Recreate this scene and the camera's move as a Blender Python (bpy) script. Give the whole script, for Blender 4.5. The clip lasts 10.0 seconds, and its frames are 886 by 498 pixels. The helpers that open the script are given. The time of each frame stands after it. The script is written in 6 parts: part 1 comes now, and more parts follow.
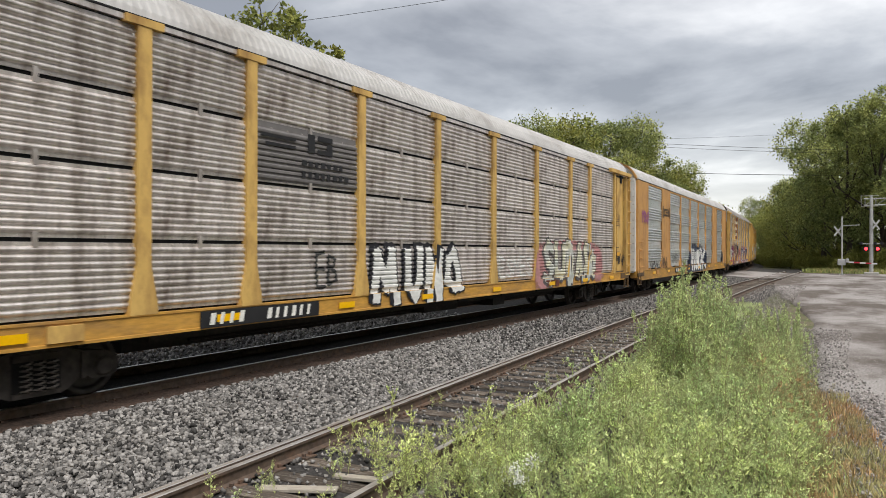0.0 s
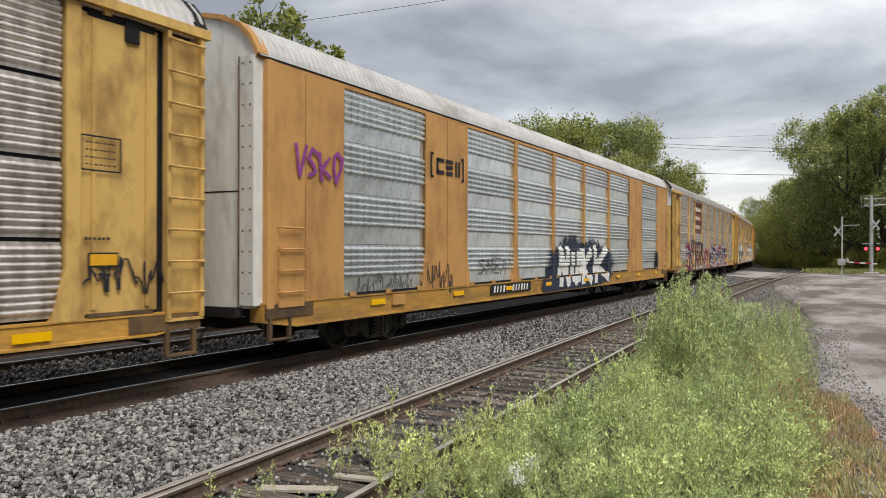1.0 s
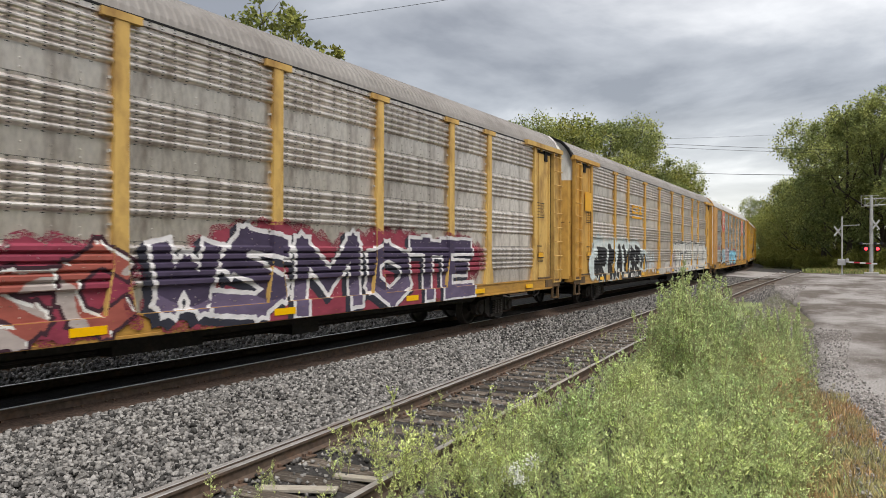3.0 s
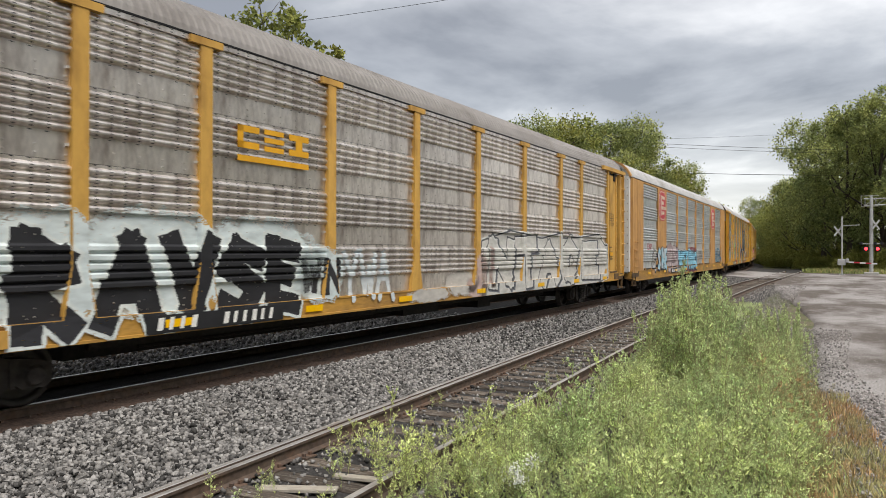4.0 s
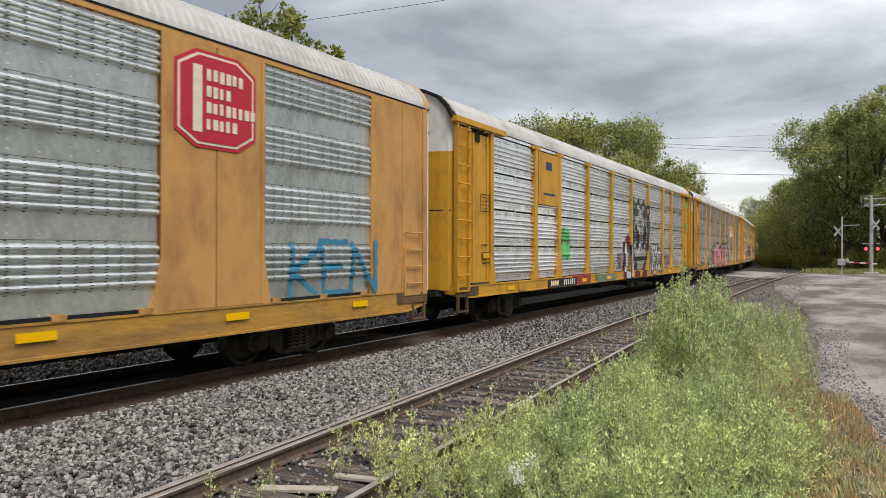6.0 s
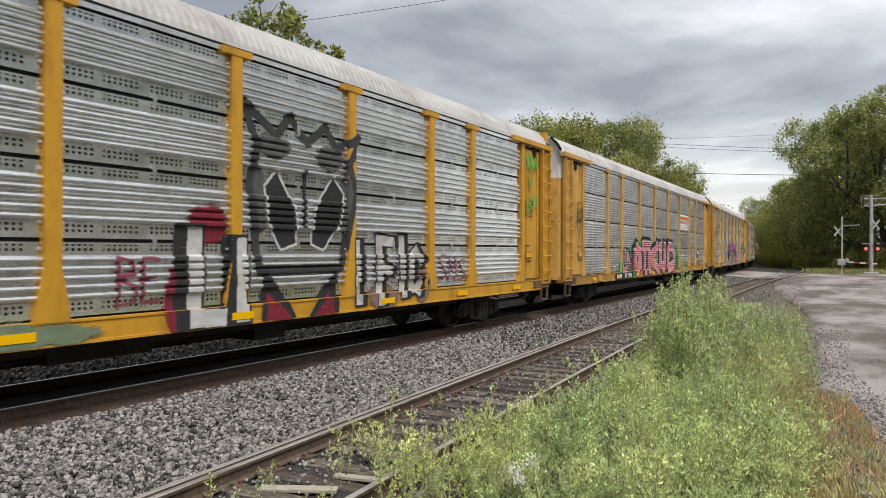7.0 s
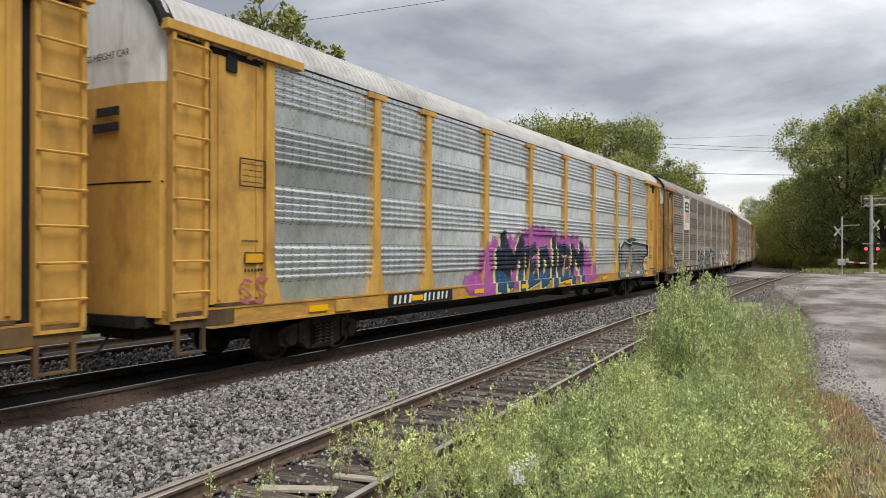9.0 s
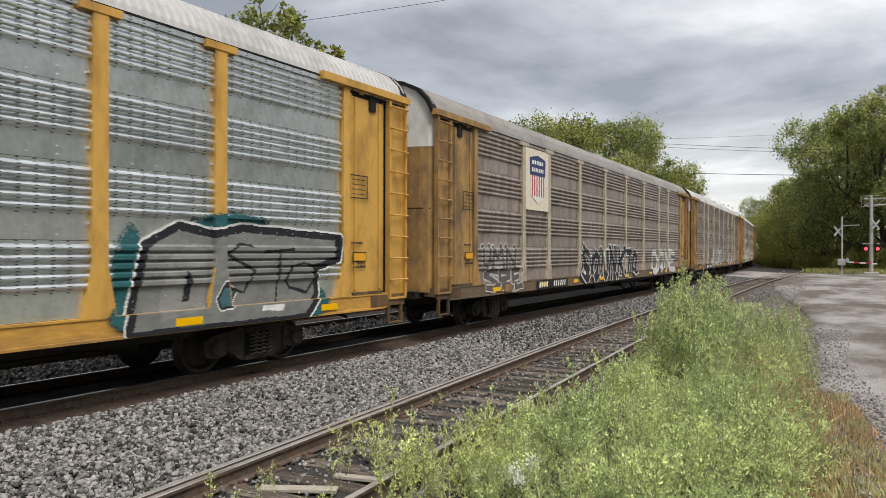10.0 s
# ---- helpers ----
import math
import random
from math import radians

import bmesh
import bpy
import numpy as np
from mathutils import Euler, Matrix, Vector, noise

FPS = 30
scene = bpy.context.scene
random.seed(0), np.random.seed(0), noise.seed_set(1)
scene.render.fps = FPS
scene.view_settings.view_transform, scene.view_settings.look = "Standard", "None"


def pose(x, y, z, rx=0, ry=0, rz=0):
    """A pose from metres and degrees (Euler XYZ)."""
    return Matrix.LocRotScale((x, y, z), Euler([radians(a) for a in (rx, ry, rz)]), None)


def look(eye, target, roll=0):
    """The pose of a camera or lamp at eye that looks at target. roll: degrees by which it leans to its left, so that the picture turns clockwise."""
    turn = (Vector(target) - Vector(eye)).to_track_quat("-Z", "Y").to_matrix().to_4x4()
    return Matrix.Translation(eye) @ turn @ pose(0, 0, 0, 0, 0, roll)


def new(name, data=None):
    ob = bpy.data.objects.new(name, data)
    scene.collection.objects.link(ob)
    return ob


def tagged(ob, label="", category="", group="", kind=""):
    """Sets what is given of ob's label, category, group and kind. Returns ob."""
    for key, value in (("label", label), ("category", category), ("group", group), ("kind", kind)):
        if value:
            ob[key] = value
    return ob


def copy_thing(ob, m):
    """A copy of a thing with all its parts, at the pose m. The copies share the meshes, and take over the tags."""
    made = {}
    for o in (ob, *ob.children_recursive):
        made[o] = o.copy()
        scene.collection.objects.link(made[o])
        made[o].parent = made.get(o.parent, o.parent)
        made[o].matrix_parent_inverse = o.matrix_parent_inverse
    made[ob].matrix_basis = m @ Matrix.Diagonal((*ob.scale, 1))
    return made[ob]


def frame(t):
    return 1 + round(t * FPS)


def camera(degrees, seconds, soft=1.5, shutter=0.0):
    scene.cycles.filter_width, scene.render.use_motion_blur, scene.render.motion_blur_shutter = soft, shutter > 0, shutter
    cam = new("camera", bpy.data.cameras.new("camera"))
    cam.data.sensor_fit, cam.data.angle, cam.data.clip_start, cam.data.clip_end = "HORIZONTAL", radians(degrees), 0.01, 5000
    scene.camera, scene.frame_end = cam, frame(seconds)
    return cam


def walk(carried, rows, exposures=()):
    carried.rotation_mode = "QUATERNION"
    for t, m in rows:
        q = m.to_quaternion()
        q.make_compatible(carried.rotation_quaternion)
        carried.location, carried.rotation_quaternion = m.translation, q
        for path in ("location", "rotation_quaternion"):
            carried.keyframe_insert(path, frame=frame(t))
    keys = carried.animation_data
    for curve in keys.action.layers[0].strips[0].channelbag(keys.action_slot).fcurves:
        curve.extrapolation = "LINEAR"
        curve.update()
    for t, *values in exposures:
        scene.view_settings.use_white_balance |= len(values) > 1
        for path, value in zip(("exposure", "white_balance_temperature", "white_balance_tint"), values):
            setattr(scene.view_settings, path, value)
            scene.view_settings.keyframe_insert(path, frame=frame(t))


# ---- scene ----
FOV, EYE_H = 64.51, 2.121
HEADING, RISE = 0.54313, 0.00205
SPEED, GAP0, PITCH = 21.67, 29.06, 28.6          # m/s, first coupling at 0 s, length over couplers
Y_MAIN, Z_MAIN, Y_SIDE = 9.707, 0.187, 4.175     # track centres; rail tops (siding at 0)

cam = camera(FOV, 10.0, soft=0.85, shutter=0.05)
EYE = (0.0, 0.0, EYE_H)
AIM = (math.cos(HEADING), math.sin(HEADING), EYE_H + math.tan(RISE))
walk(cam, [(0.0, look(EYE, AIM, 0.116)), (10.0, look(EYE, AIM, 0.116))])


def main_y(x):
    return Y_MAIN + 0.00027109 * x * x + 0.00036869 * max(x - 30.0, 0.0) ** 2


def side_y(x):
    x = min(x, 57.9)
    return Y_SIDE + 0.08472 * x - 0.00073168 * x * x


def far_y(x):
    return main_y(x) + 3.8


# ---- light ----
world = bpy.data.worlds.new("overcast_sky")
scene.world = world
world.use_nodes = True
wn, wl = world.node_tree.nodes, world.node_tree.links
wn.clear()
w_out = wn.new("ShaderNodeOutputWorld")
w_bg = wn.new("ShaderNodeBackground")
w_sky = wn.new("ShaderNodeTexSky")
w_sky.sky_type = "NISHITA"
w_sky.sun_disc = False
w_sky.sun_elevation, w_sky.sun_rotation = radians(62), radians(205)
w_tc = wn.new("ShaderNodeTexCoord")
w_sep = wn.new("ShaderNodeSeparateXYZ")
wl.new(w_tc.outputs["Generated"], w_sep.inputs[0])


def wmath(op, a, b=None, clamp=False):
    n = wn.new("ShaderNodeMath")
    n.operation, n.use_clamp = op, clamp
    for i, v in enumerate((a, b)):
        if v is None:
            continue
        if isinstance(v, (int, float)):
            n.inputs[i].default_value = v
        else:
            wl.new(v, n.inputs[i])
    return n.outputs[0]


# the cloud deck: directions meet a flat layer overhead
w_z = wmath("ADD", wmath("MAXIMUM", w_sep.outputs[2], 0.0), 0.11)
w_vec = wn.new("ShaderNodeCombineXYZ")
wl.new(wmath("DIVIDE", w_sep.outputs[0], w_z), w_vec.inputs[0])
wl.new(wmath("DIVIDE", w_sep.outputs[1], w_z), w_vec.inputs[1])
w_n1 = wn.new("ShaderNodeTexNoise")
w_n1.inputs["Scale"].default_value, w_n1.inputs["Detail"].default_value = 0.72, 7.0
w_n1.inputs["Roughness"].default_value, w_n1.inputs["Distortion"].default_value = 0.53, 0.25
wl.new(w_vec.outputs[0], w_n1.inputs["Vector"])
w_ramp = wn.new("ShaderNodeValToRGB")
w_ramp.color_ramp.elements[0].position, w_ramp.color_ramp.elements[0].color = 0.39, (0.37, 0.371, 0.382, 1)
w_ramp.color_ramp.elements[1].position, w_ramp.color_ramp.elements[1].color = 0.63, (1.14, 1.13, 1.12, 1)
e_mid = w_ramp.color_ramp.elements.new(0.5)
e_mid.color = (0.62, 0.625, 0.64, 1)
wl.new(w_n1.outputs["Fac"], w_ramp.inputs["Fac"])
w_hor = wn.new("ShaderNodeMapRange")
w_hor.inputs["From Min"].default_value, w_hor.inputs["From Max"].default_value = 0.0, 0.2
w_hor.inputs["To Min"].default_value, w_hor.inputs["To Max"].default_value = 0.75, 0.0
wl.new(w_sep.outputs[2], w_hor.inputs["Value"])
w_mixh = wn.new("ShaderNodeMix")
w_mixh.data_type = "RGBA"
wl.new(w_hor.outputs[0], w_mixh.inputs["Factor"])
wl.new(w_ramp.outputs[0], w_mixh.inputs["A"])
w_mixh.inputs["B"].default_value = (1.22, 1.19, 1.14, 1)
w_add = wn.new("ShaderNodeMix")
w_add.data_type = "RGBA"
w_add.inputs["Factor"].default_value = 0.04
wl.new(w_mixh.outputs["Result"], w_add.inputs["A"])
wl.new(w_sky.outputs[0], w_add.inputs["B"])
wl.new(w_add.outputs["Result"], w_bg.inputs["Color"])
w_bg.inputs["Strength"].default_value = 0.37
wl.new(w_bg.outputs[0], w_out.inputs[0])

sun_data = bpy.data.lights.new("sun", "SUN")
sun_data.energy, sun_data.angle, sun_data.color = 1.5, radians(35), (1.0, 0.96, 0.9)
sun = new("sun", sun_data)
sun.matrix_world = look((0, 0, 50), (14.0, 27.0, 0.0))
scene.view_settings.exposure = 1.14


# ---- materials ----
def material(name, colour, rough=0.8, metal=0.0, var=0.25, scale=6.0, stretch=(1, 1, 1), bump=0.0, bscale=40.0,
             tint=None, tint_scale=1.2, tint_lo=0.5, tint_hi=0.7, per=None, per_amount=0.3, spec=0.3):
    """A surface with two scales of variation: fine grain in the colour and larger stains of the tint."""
    m = bpy.data.materials.new(name)
    m.use_nodes = True
    nt = m.node_tree
    ns, ln = nt.nodes, nt.links
    bs = ns["Principled BSDF"]
    bs.inputs["Roughness"].default_value, bs.inputs["Metallic"].default_value = rough, metal
    bs.inputs["Specular IOR Level"].default_value = spec
    tc = ns.new("ShaderNodeTexCoord")
    mp = ns.new("ShaderNodeMapping")
    mp.inputs["Scale"].default_value = stretch
    ln.new(tc.outputs["Object"], mp.inputs["Vector"])
    nz = ns.new("ShaderNodeTexNoise")
    nz.inputs["Scale"].default_value, nz.inputs["Detail"].default_value = scale, 5.0
    ln.new(mp.outputs[0], nz.inputs["Vector"])
    rp = ns.new("ShaderNodeMapRange")
    rp.inputs["From Min"].default_value, rp.inputs["From Max"].default_value = 0.25, 0.75
    rp.inputs["To Min"].default_value, rp.inputs["To Max"].default_value = 1 - var, 1 + var
    ln.new(nz.outputs["Fac"], rp.inputs["Value"])
    base = ns.new("ShaderNodeRGB")
    base.outputs[0].default_value = (*colour, 1)
    col = base.outputs[0]
    if tint:
        nz2 = ns.new("ShaderNodeTexNoise")
        nz2.inputs["Scale"].default_value, nz2.inputs["Detail"].default_value = tint_scale, 6.0
        nz2.inputs["Roughness"].default_value = 0.65
        ln.new(mp.outputs[0], nz2.inputs["Vector"])
        r2 = ns.new("ShaderNodeMapRange")
        r2.inputs["From Min"].default_value, r2.inputs["From Max"].default_value = tint_lo, tint_hi
        ln.new(nz2.outputs["Fac"], r2.inputs["Value"])
        mx = ns.new("ShaderNodeMix")
        mx.data_type = "RGBA"
        ln.new(r2.outputs[0], mx.inputs["Factor"])
        ln.new(col, mx.inputs["A"])
        mx.inputs["B"].default_value = (*tint, 1)
        col = mx.outputs["Result"]
    mul = ns.new("ShaderNodeVectorMath")
    mul.operation = "SCALE"
    ln.new(col, mul.inputs[0])
    ln.new(rp.outputs[0], mul.inputs["Scale"])
    out = mul.outputs[0]
    if per:
        src = ns.new("ShaderNodeNewGeometry").outputs["Random Per Island"] if per == "island" else ns.new("ShaderNodeObjectInfo").outputs["Random"]
        r3 = ns.new("ShaderNodeMapRange")
        r3.inputs["To Min"].default_value, r3.inputs["To Max"].default_value = 1 - per_amount, 1 + per_amount
        ln.new(src, r3.inputs["Value"])
        mul2 = ns.new("ShaderNodeVectorMath")
        mul2.operation = "SCALE"
        ln.new(out, mul2.inputs[0])
        ln.new(r3.outputs[0], mul2.inputs["Scale"])
        out = mul2.outputs[0]
    ln.new(out, bs.inputs["Base Color"])
    if bump:
        nb = ns.new("ShaderNodeTexNoise")
        nb.inputs["Scale"].default_value, nb.inputs["Detail"].default_value = bscale, 4.0
        ln.new(mp.outputs[0], nb.inputs["Vector"])
        bp = ns.new("ShaderNodeBump")
        bp.inputs["Strength"].default_value, bp.inputs["Distance"].default_value = bump, 0.02
        ln.new(nb.outputs["Fac"], bp.inputs["Height"])
        ln.new(bp.outputs[0], bs.inputs["Normal"])
    return m


def perforate(m):
    """Rows of small round holes through the flat bands of a side panel (panel-space x along, z up)."""
    ns, ln = m.node_tree.nodes, m.node_tree.links
    bs = ns["Principled BSDF"]
    old = bs.inputs["Base Color"].links[0].from_socket
    tc = ns.new("ShaderNodeTexCoord")
    sp = ns.new("ShaderNodeSeparateXYZ")
    ln.new(tc.outputs["Object"], sp.inputs[0])

    def mt(op, a, b=None, c=None):
        n = ns.new("ShaderNodeMath")
        n.operation = op
        for i, v in enumerate((a, b, c)):
            if v is None:
                continue
            if isinstance(v, (int, float)):
                n.inputs[i].default_value = v
            else:
                ln.new(v, n.inputs[i])
        return n.outputs[0]
    px = mt("SUBTRACT", mt("FRACT", mt("DIVIDE", sp.outputs[0], 0.078)), 0.5)
    pz = mt("SUBTRACT", mt("FRACT", mt("DIVIDE", sp.outputs[2], 0.06)), 0.5)
    d = mt("ADD", mt("MULTIPLY", px, px), mt("MULTIPLY", mt("MULTIPLY", pz, pz), 0.75))
    hole = mt("LESS_THAN", d, 0.075)
    lo = mt("LESS_THAN", mt("ABSOLUTE", mt("SUBTRACT", sp.outputs[2], 0.125)), 0.055)
    hi = mt("LESS_THAN", mt("ABSOLUTE", mt("SUBTRACT", sp.outputs[2], 0.82)), 0.055)
    grp = mt("LESS_THAN", mt("FRACT", mt("DIVIDE", sp.outputs[0], 0.66)), 0.8)
    mask = mt("MULTIPLY", mt("MULTIPLY", hole, mt("MAXIMUM", lo, hi)), grp)
    mx = ns.new("ShaderNodeMix")
    mx.data_type = "RGBA"
    ln.new(mask, mx.inputs["Factor"])
    ln.new(old, mx.inputs["A"])
    mx.inputs["B"].default_value = (0.015, 0.015, 0.017, 1)
    ln.new(mx.outputs["Result"], bs.inputs["Base Color"])
    return m


def slits(m):
    """Columns of short dark ventilation slits punched across the ribs."""
    ns, ln = m.node_tree.nodes, m.node_tree.links
    bs = ns["Principled BSDF"]
    old = bs.inputs["Base Color"].links[0].from_socket
    tc = ns.new("ShaderNodeTexCoord")
    sp = ns.new("ShaderNodeSeparateXYZ")
    ln.new(tc.outputs["Object"], sp.inputs[0])

    def mt(op, a, b=None):
        n = ns.new("ShaderNodeMath")
        n.operation = op
        for i, v in enumerate((a, b)):
            if v is None:
                continue
            if isinstance(v, (int, float)):
                n.inputs[i].default_value = v
            else:
                ln.new(v, n.inputs[i])
        return n.outputs[0]
    across = mt("LESS_THAN", mt("FRACT", mt("DIVIDE", sp.outputs[0], 0.2)), 0.2)
    gap = mt("LESS_THAN", mt("FRACT", mt("DIVIDE", mt("ADD", sp.outputs[0], 0.1), 1.4)), 0.86)
    upright = mt("LESS_THAN", mt("FRACT", mt("DIVIDE", sp.outputs[2], 0.0387)), 0.34)
    band = mt("GREATER_THAN", sp.outputs[2], 0.29)
    mask = mt("MULTIPLY", mt("MULTIPLY", across, upright), mt("MULTIPLY", band, gap))
    mx = ns.new("ShaderNodeMix")
    mx.data_type = "RGBA"
    ln.new(mask, mx.inputs["Factor"])
    ln.new(old, mx.inputs["A"])
    mx.inputs["B"].default_value = (0.09, 0.086, 0.084, 1)
    ln.new(mx.outputs["Result"], bs.inputs["Base Color"])
    return m


YEL = material("yellow_paint", (0.60, 0.345, 0.08), 0.55, var=0.05, scale=9, tint=(0.25, 0.125, 0.035), tint_scale=1.3, tint_lo=0.46, tint_hi=0.78, stretch=(1.4, 1.4, 0.7), bump=0.12, bscale=5.0, per="object", per_amount=0.06)
YEL_NEW = material("fresh_yellow_paint", (0.57, 0.295, 0.028), 0.5, var=0.05, scale=9, tint=(0.27, 0.13, 0.02), tint_scale=1.3, tint_lo=0.48, tint_hi=0.8, stretch=(1.4, 1.4, 0.7), bump=0.12, bscale=5.0, per="object", per_amount=0.05)
YEL_PALE = material("faded_yellow_paint", (0.62, 0.40, 0.125), 0.65, var=0.05, scale=9, tint=(0.26, 0.14, 0.05), tint_scale=1.3, tint_lo=0.45, tint_hi=0.70, stretch=(1.4, 1.4, 0.7), bump=0.12, bscale=5.0, per="object", per_amount=0.06)
YEL_RUST = material("rust_stained_yellow_paint", (0.44, 0.26, 0.09), 0.65, var=0.05, scale=9, tint=(0.17, 0.11, 0.06), tint_scale=1.3, tint_lo=0.4, tint_hi=0.62, stretch=(1.4, 1.4, 0.7), bump=0.12, bscale=5.0, per="object", per_amount=0.06)
TAN = material("tan_orange_paint", (0.53, 0.285, 0.095), 0.6, var=0.05, scale=8, tint=(0.29, 0.14, 0.055), tint_scale=1.1, tint_lo=0.47, tint_hi=0.76, stretch=(1.4, 1.4, 0.7), bump=0.12, bscale=5.0, per="object", per_amount=0.05)
WHITE = material("dirty_white_paint", (0.68, 0.67, 0.64), 0.6, var=0.1, scale=6, tint=(0.36, 0.33, 0.28), tint_scale=1.4, tint_lo=0.52, tint_hi=0.8, stretch=(1.5, 1.5, 0.5))
ROOF = material("galvanised_roof_sheet", (0.47, 0.46, 0.45), 0.6, 0.1, var=0.1, scale=3, tint=(0.29, 0.27, 0.25), tint_scale=0.6, tint_lo=0.5, tint_hi=0.75)
ROOF_DARK = material("sooty_roof_sheet", (0.27, 0.25, 0.235), 0.6, 0.1, var=0.12, scale=3, tint=(0.19, 0.17, 0.155), tint_scale=0.6, tint_lo=0.5, tint_hi=0.75)
GALV = {
    "bright": material("bright_galvanised_steel", (0.86, 0.87, 0.87), 0.26, 0.92, var=0.1, scale=14, tint=(0.62, 0.625, 0.62), tint_scale=2.0, tint_lo=0.48, tint_hi=0.72, stretch=(0.7, 1, 1.6), per="object", per_amount=0.1),
    "mid": material("grey_galvanised_steel", (0.70, 0.70, 0.71), 0.30, 0.86, var=0.14, scale=14, tint=(0.40, 0.40, 0.40), tint_scale=2.0, tint_lo=0.46, tint_hi=0.7, stretch=(1.2, 1, 0.8), per="object", per_amount=0.12),
    "blue": material("blue_grey_galvanised_steel", (0.84, 0.87, 0.885), 0.28, 0.86, var=0.12, scale=12, tint=(0.60, 0.62, 0.625), tint_scale=2.2, tint_lo=0.46, tint_hi=0.72, stretch=(1.2, 1, 0.8), per="object", per_amount=0.12),
    "slate": material("slate_grey_galvanised_steel", (0.77, 0.80, 0.81), 0.33, 0.84, var=0.14, scale=12, tint=(0.54, 0.555, 0.56), tint_scale=2.2, tint_lo=0.46, tint_hi=0.72, stretch=(1.2, 1, 0.8), per="object", per_amount=0.12),
    "brown": material("weathered_galvanised_steel", (0.70, 0.645, 0.61), 0.38, 0.65, var=0.16, scale=12, tint=(0.32, 0.265, 0.235), tint_scale=2.2, tint_lo=0.44, tint_hi=0.7, stretch=(2.0, 1, 0.6), per="object", per_amount=0.12),
    "sooty": material("sooty_galvanised_steel", (0.37, 0.32, 0.285), 0.42, 0.5, var=0.18, scale=12, tint=(0.19, 0.15, 0.125), tint_scale=2.2, tint_lo=0.42, tint_hi=0.68, stretch=(2.0, 1, 0.6), per="object", per_amount=0.14),
    "dark": material("grimy_galvanised_steel", (0.82, 0.755, 0.70), 0.34, 0.82, var=0.16, scale=12, tint=(0.42, 0.355, 0.315), tint_scale=2.2, tint_lo=0.44, tint_hi=0.7, stretch=(2.0, 1, 0.6), per="object", per_amount=0.12),
}
for key_name in ("bright",):
    perforate(GALV[key_name])
for key_name in ("blue", "slate", "dark", "sooty"):
    slits(GALV[key_name])
POST_OLD = material("bleached_post_paint", (0.46, 0.40, 0.31), 0.65, var=0.12, scale=8, tint=(0.28, 0.22, 0.16), tint_scale=1.3)
SILL_OLD = material("sooty_girder", (0.16, 0.115, 0.075), 0.7, var=0.25, scale=8, tint=(0.08, 0.06, 0.045), tint_scale=.9, stretch=(.7, 1, 3))
SILL = material("grimy_yellow_girder", (0.50, 0.27, 0.055), 0.6, var=0.2, scale=8, tint=(0.25, 0.145, 0.06), tint_scale=0.9, tint_lo=0.42, tint_hi=0.68, stretch=(0.7, 1, 3), per="object", per_amount=0.15)
# near black: carries the shade beneath the train in its colour
SHADED = material("train_shaded_ballast", (0.016, 0.0145, 0.0135), 0.9, var=0.5, scale=24, tint=(0.026, 0.022, 0.019), tint_scale=5, bump=1.0, bscale=24, spec=0.08)
STAIN = material("rust_stained_grit", (0.085, 0.057, 0.044), 0.95, var=0.6, scale=26, tint=(0.03, 0.022, 0.018), tint_scale=3, bump=0.9, bscale=30)
GRIME = material("grimy_yellow_steel", (0.15, 0.09, 0.04), 0.7, var=0.3, scale=6, tint=(0.06, 0.042, 0.03), tint_scale=1.4, tint_lo=0.42, tint_hi=0.66, stretch=(1, 1, 0.5))
TRUCK = material("dusty_truck_casting", (0.05, 0.043, 0.039), 0.8, 0.1, var=0.35, scale=12, tint=(0.022, 0.019, 0.017), tint_scale=4)
# black for rubber and hoods; in gaps and recesses it paints the shade
SLOT = material("gap_shade_and_rubber_black", (0.012, 0.012, 0.013), 0.9, var=0.2)
IRON = material("grimy_cast_iron", (0.02, 0.018, 0.017), 0.75, 0.2, var=0.4, scale=18, tint=(0.035, 0.027, 0.022), tint_scale=5, bump=0.3)
WHEEL = material("dark_wheel_steel", (0.06, 0.055, 0.052), 0.5, 0.6, var=0.3, scale=8)
BLACK = material("black_stencil_plate", (0.02, 0.02, 0.022), 0.6, var=0.2)
LETTER = material("white_stencil_paint", (0.75, 0.74, 0.7), 0.6, var=0.15, scale=20)
REFLECT = material("yellow_reflective_tape", (0.85, 0.47, 0.0), 0.35, var=0.06, scale=20)
RUSTY = material("rusty_rail_steel", (0.11, 0.08, 0.063), 0.8, 0.1, var=0.35, scale=14, tint=(0.15, 0.09, 0.06), tint_scale=4)
SHINE = material("worn_rail_head", (0.27, 0.25, 0.235), 0.32, 0.85, var=0.2, scale=5, stretch=(0.4, 6, 1), tint=(0.22, 0.17, 0.14), tint_scale=1.5)
DULL = material("dull_rail_head", (0.55, 0.52, 0.49), 0.36, 0.6, var=0.25, scale=5, stretch=(0.4, 6, 1), tint=(0.28, 0.22, 0.18), tint_scale=2)
TIE = material("weathered_timber", (0.11, 0.088, 0.07), 0.9, var=0.5, scale=10, stretch=(8, 0.8, 8), tint=(0.36, 0.32, 0.27), tint_scale=3, bump=0.6, bscale=30, per="object", per_amount=0.35)
STONE = material("granite_ballast", (0.215, 0.205, 0.195), 0.85, var=0.3, scale=30, tint=(0.16, 0.148, 0.138), tint_scale=9, bump=0.3, per="island", per_amount=0.88)
GRAVEL = material("road_gravel", (0.34, 0.315, 0.30), 0.9, var=0.3, scale=30, tint=(0.22, 0.2, 0.185), tint_scale=6, per="island", per_amount=0.6)
# bed colour darkened to stand for shade in the crevices between stones
BED = material("gap_shaded_ballast", (0.045, 0.042, 0.04), 0.95, var=0.6, scale=28, tint=(0.035, 0.032, 0.03), tint_scale=6, bump=1.0, bscale=22)
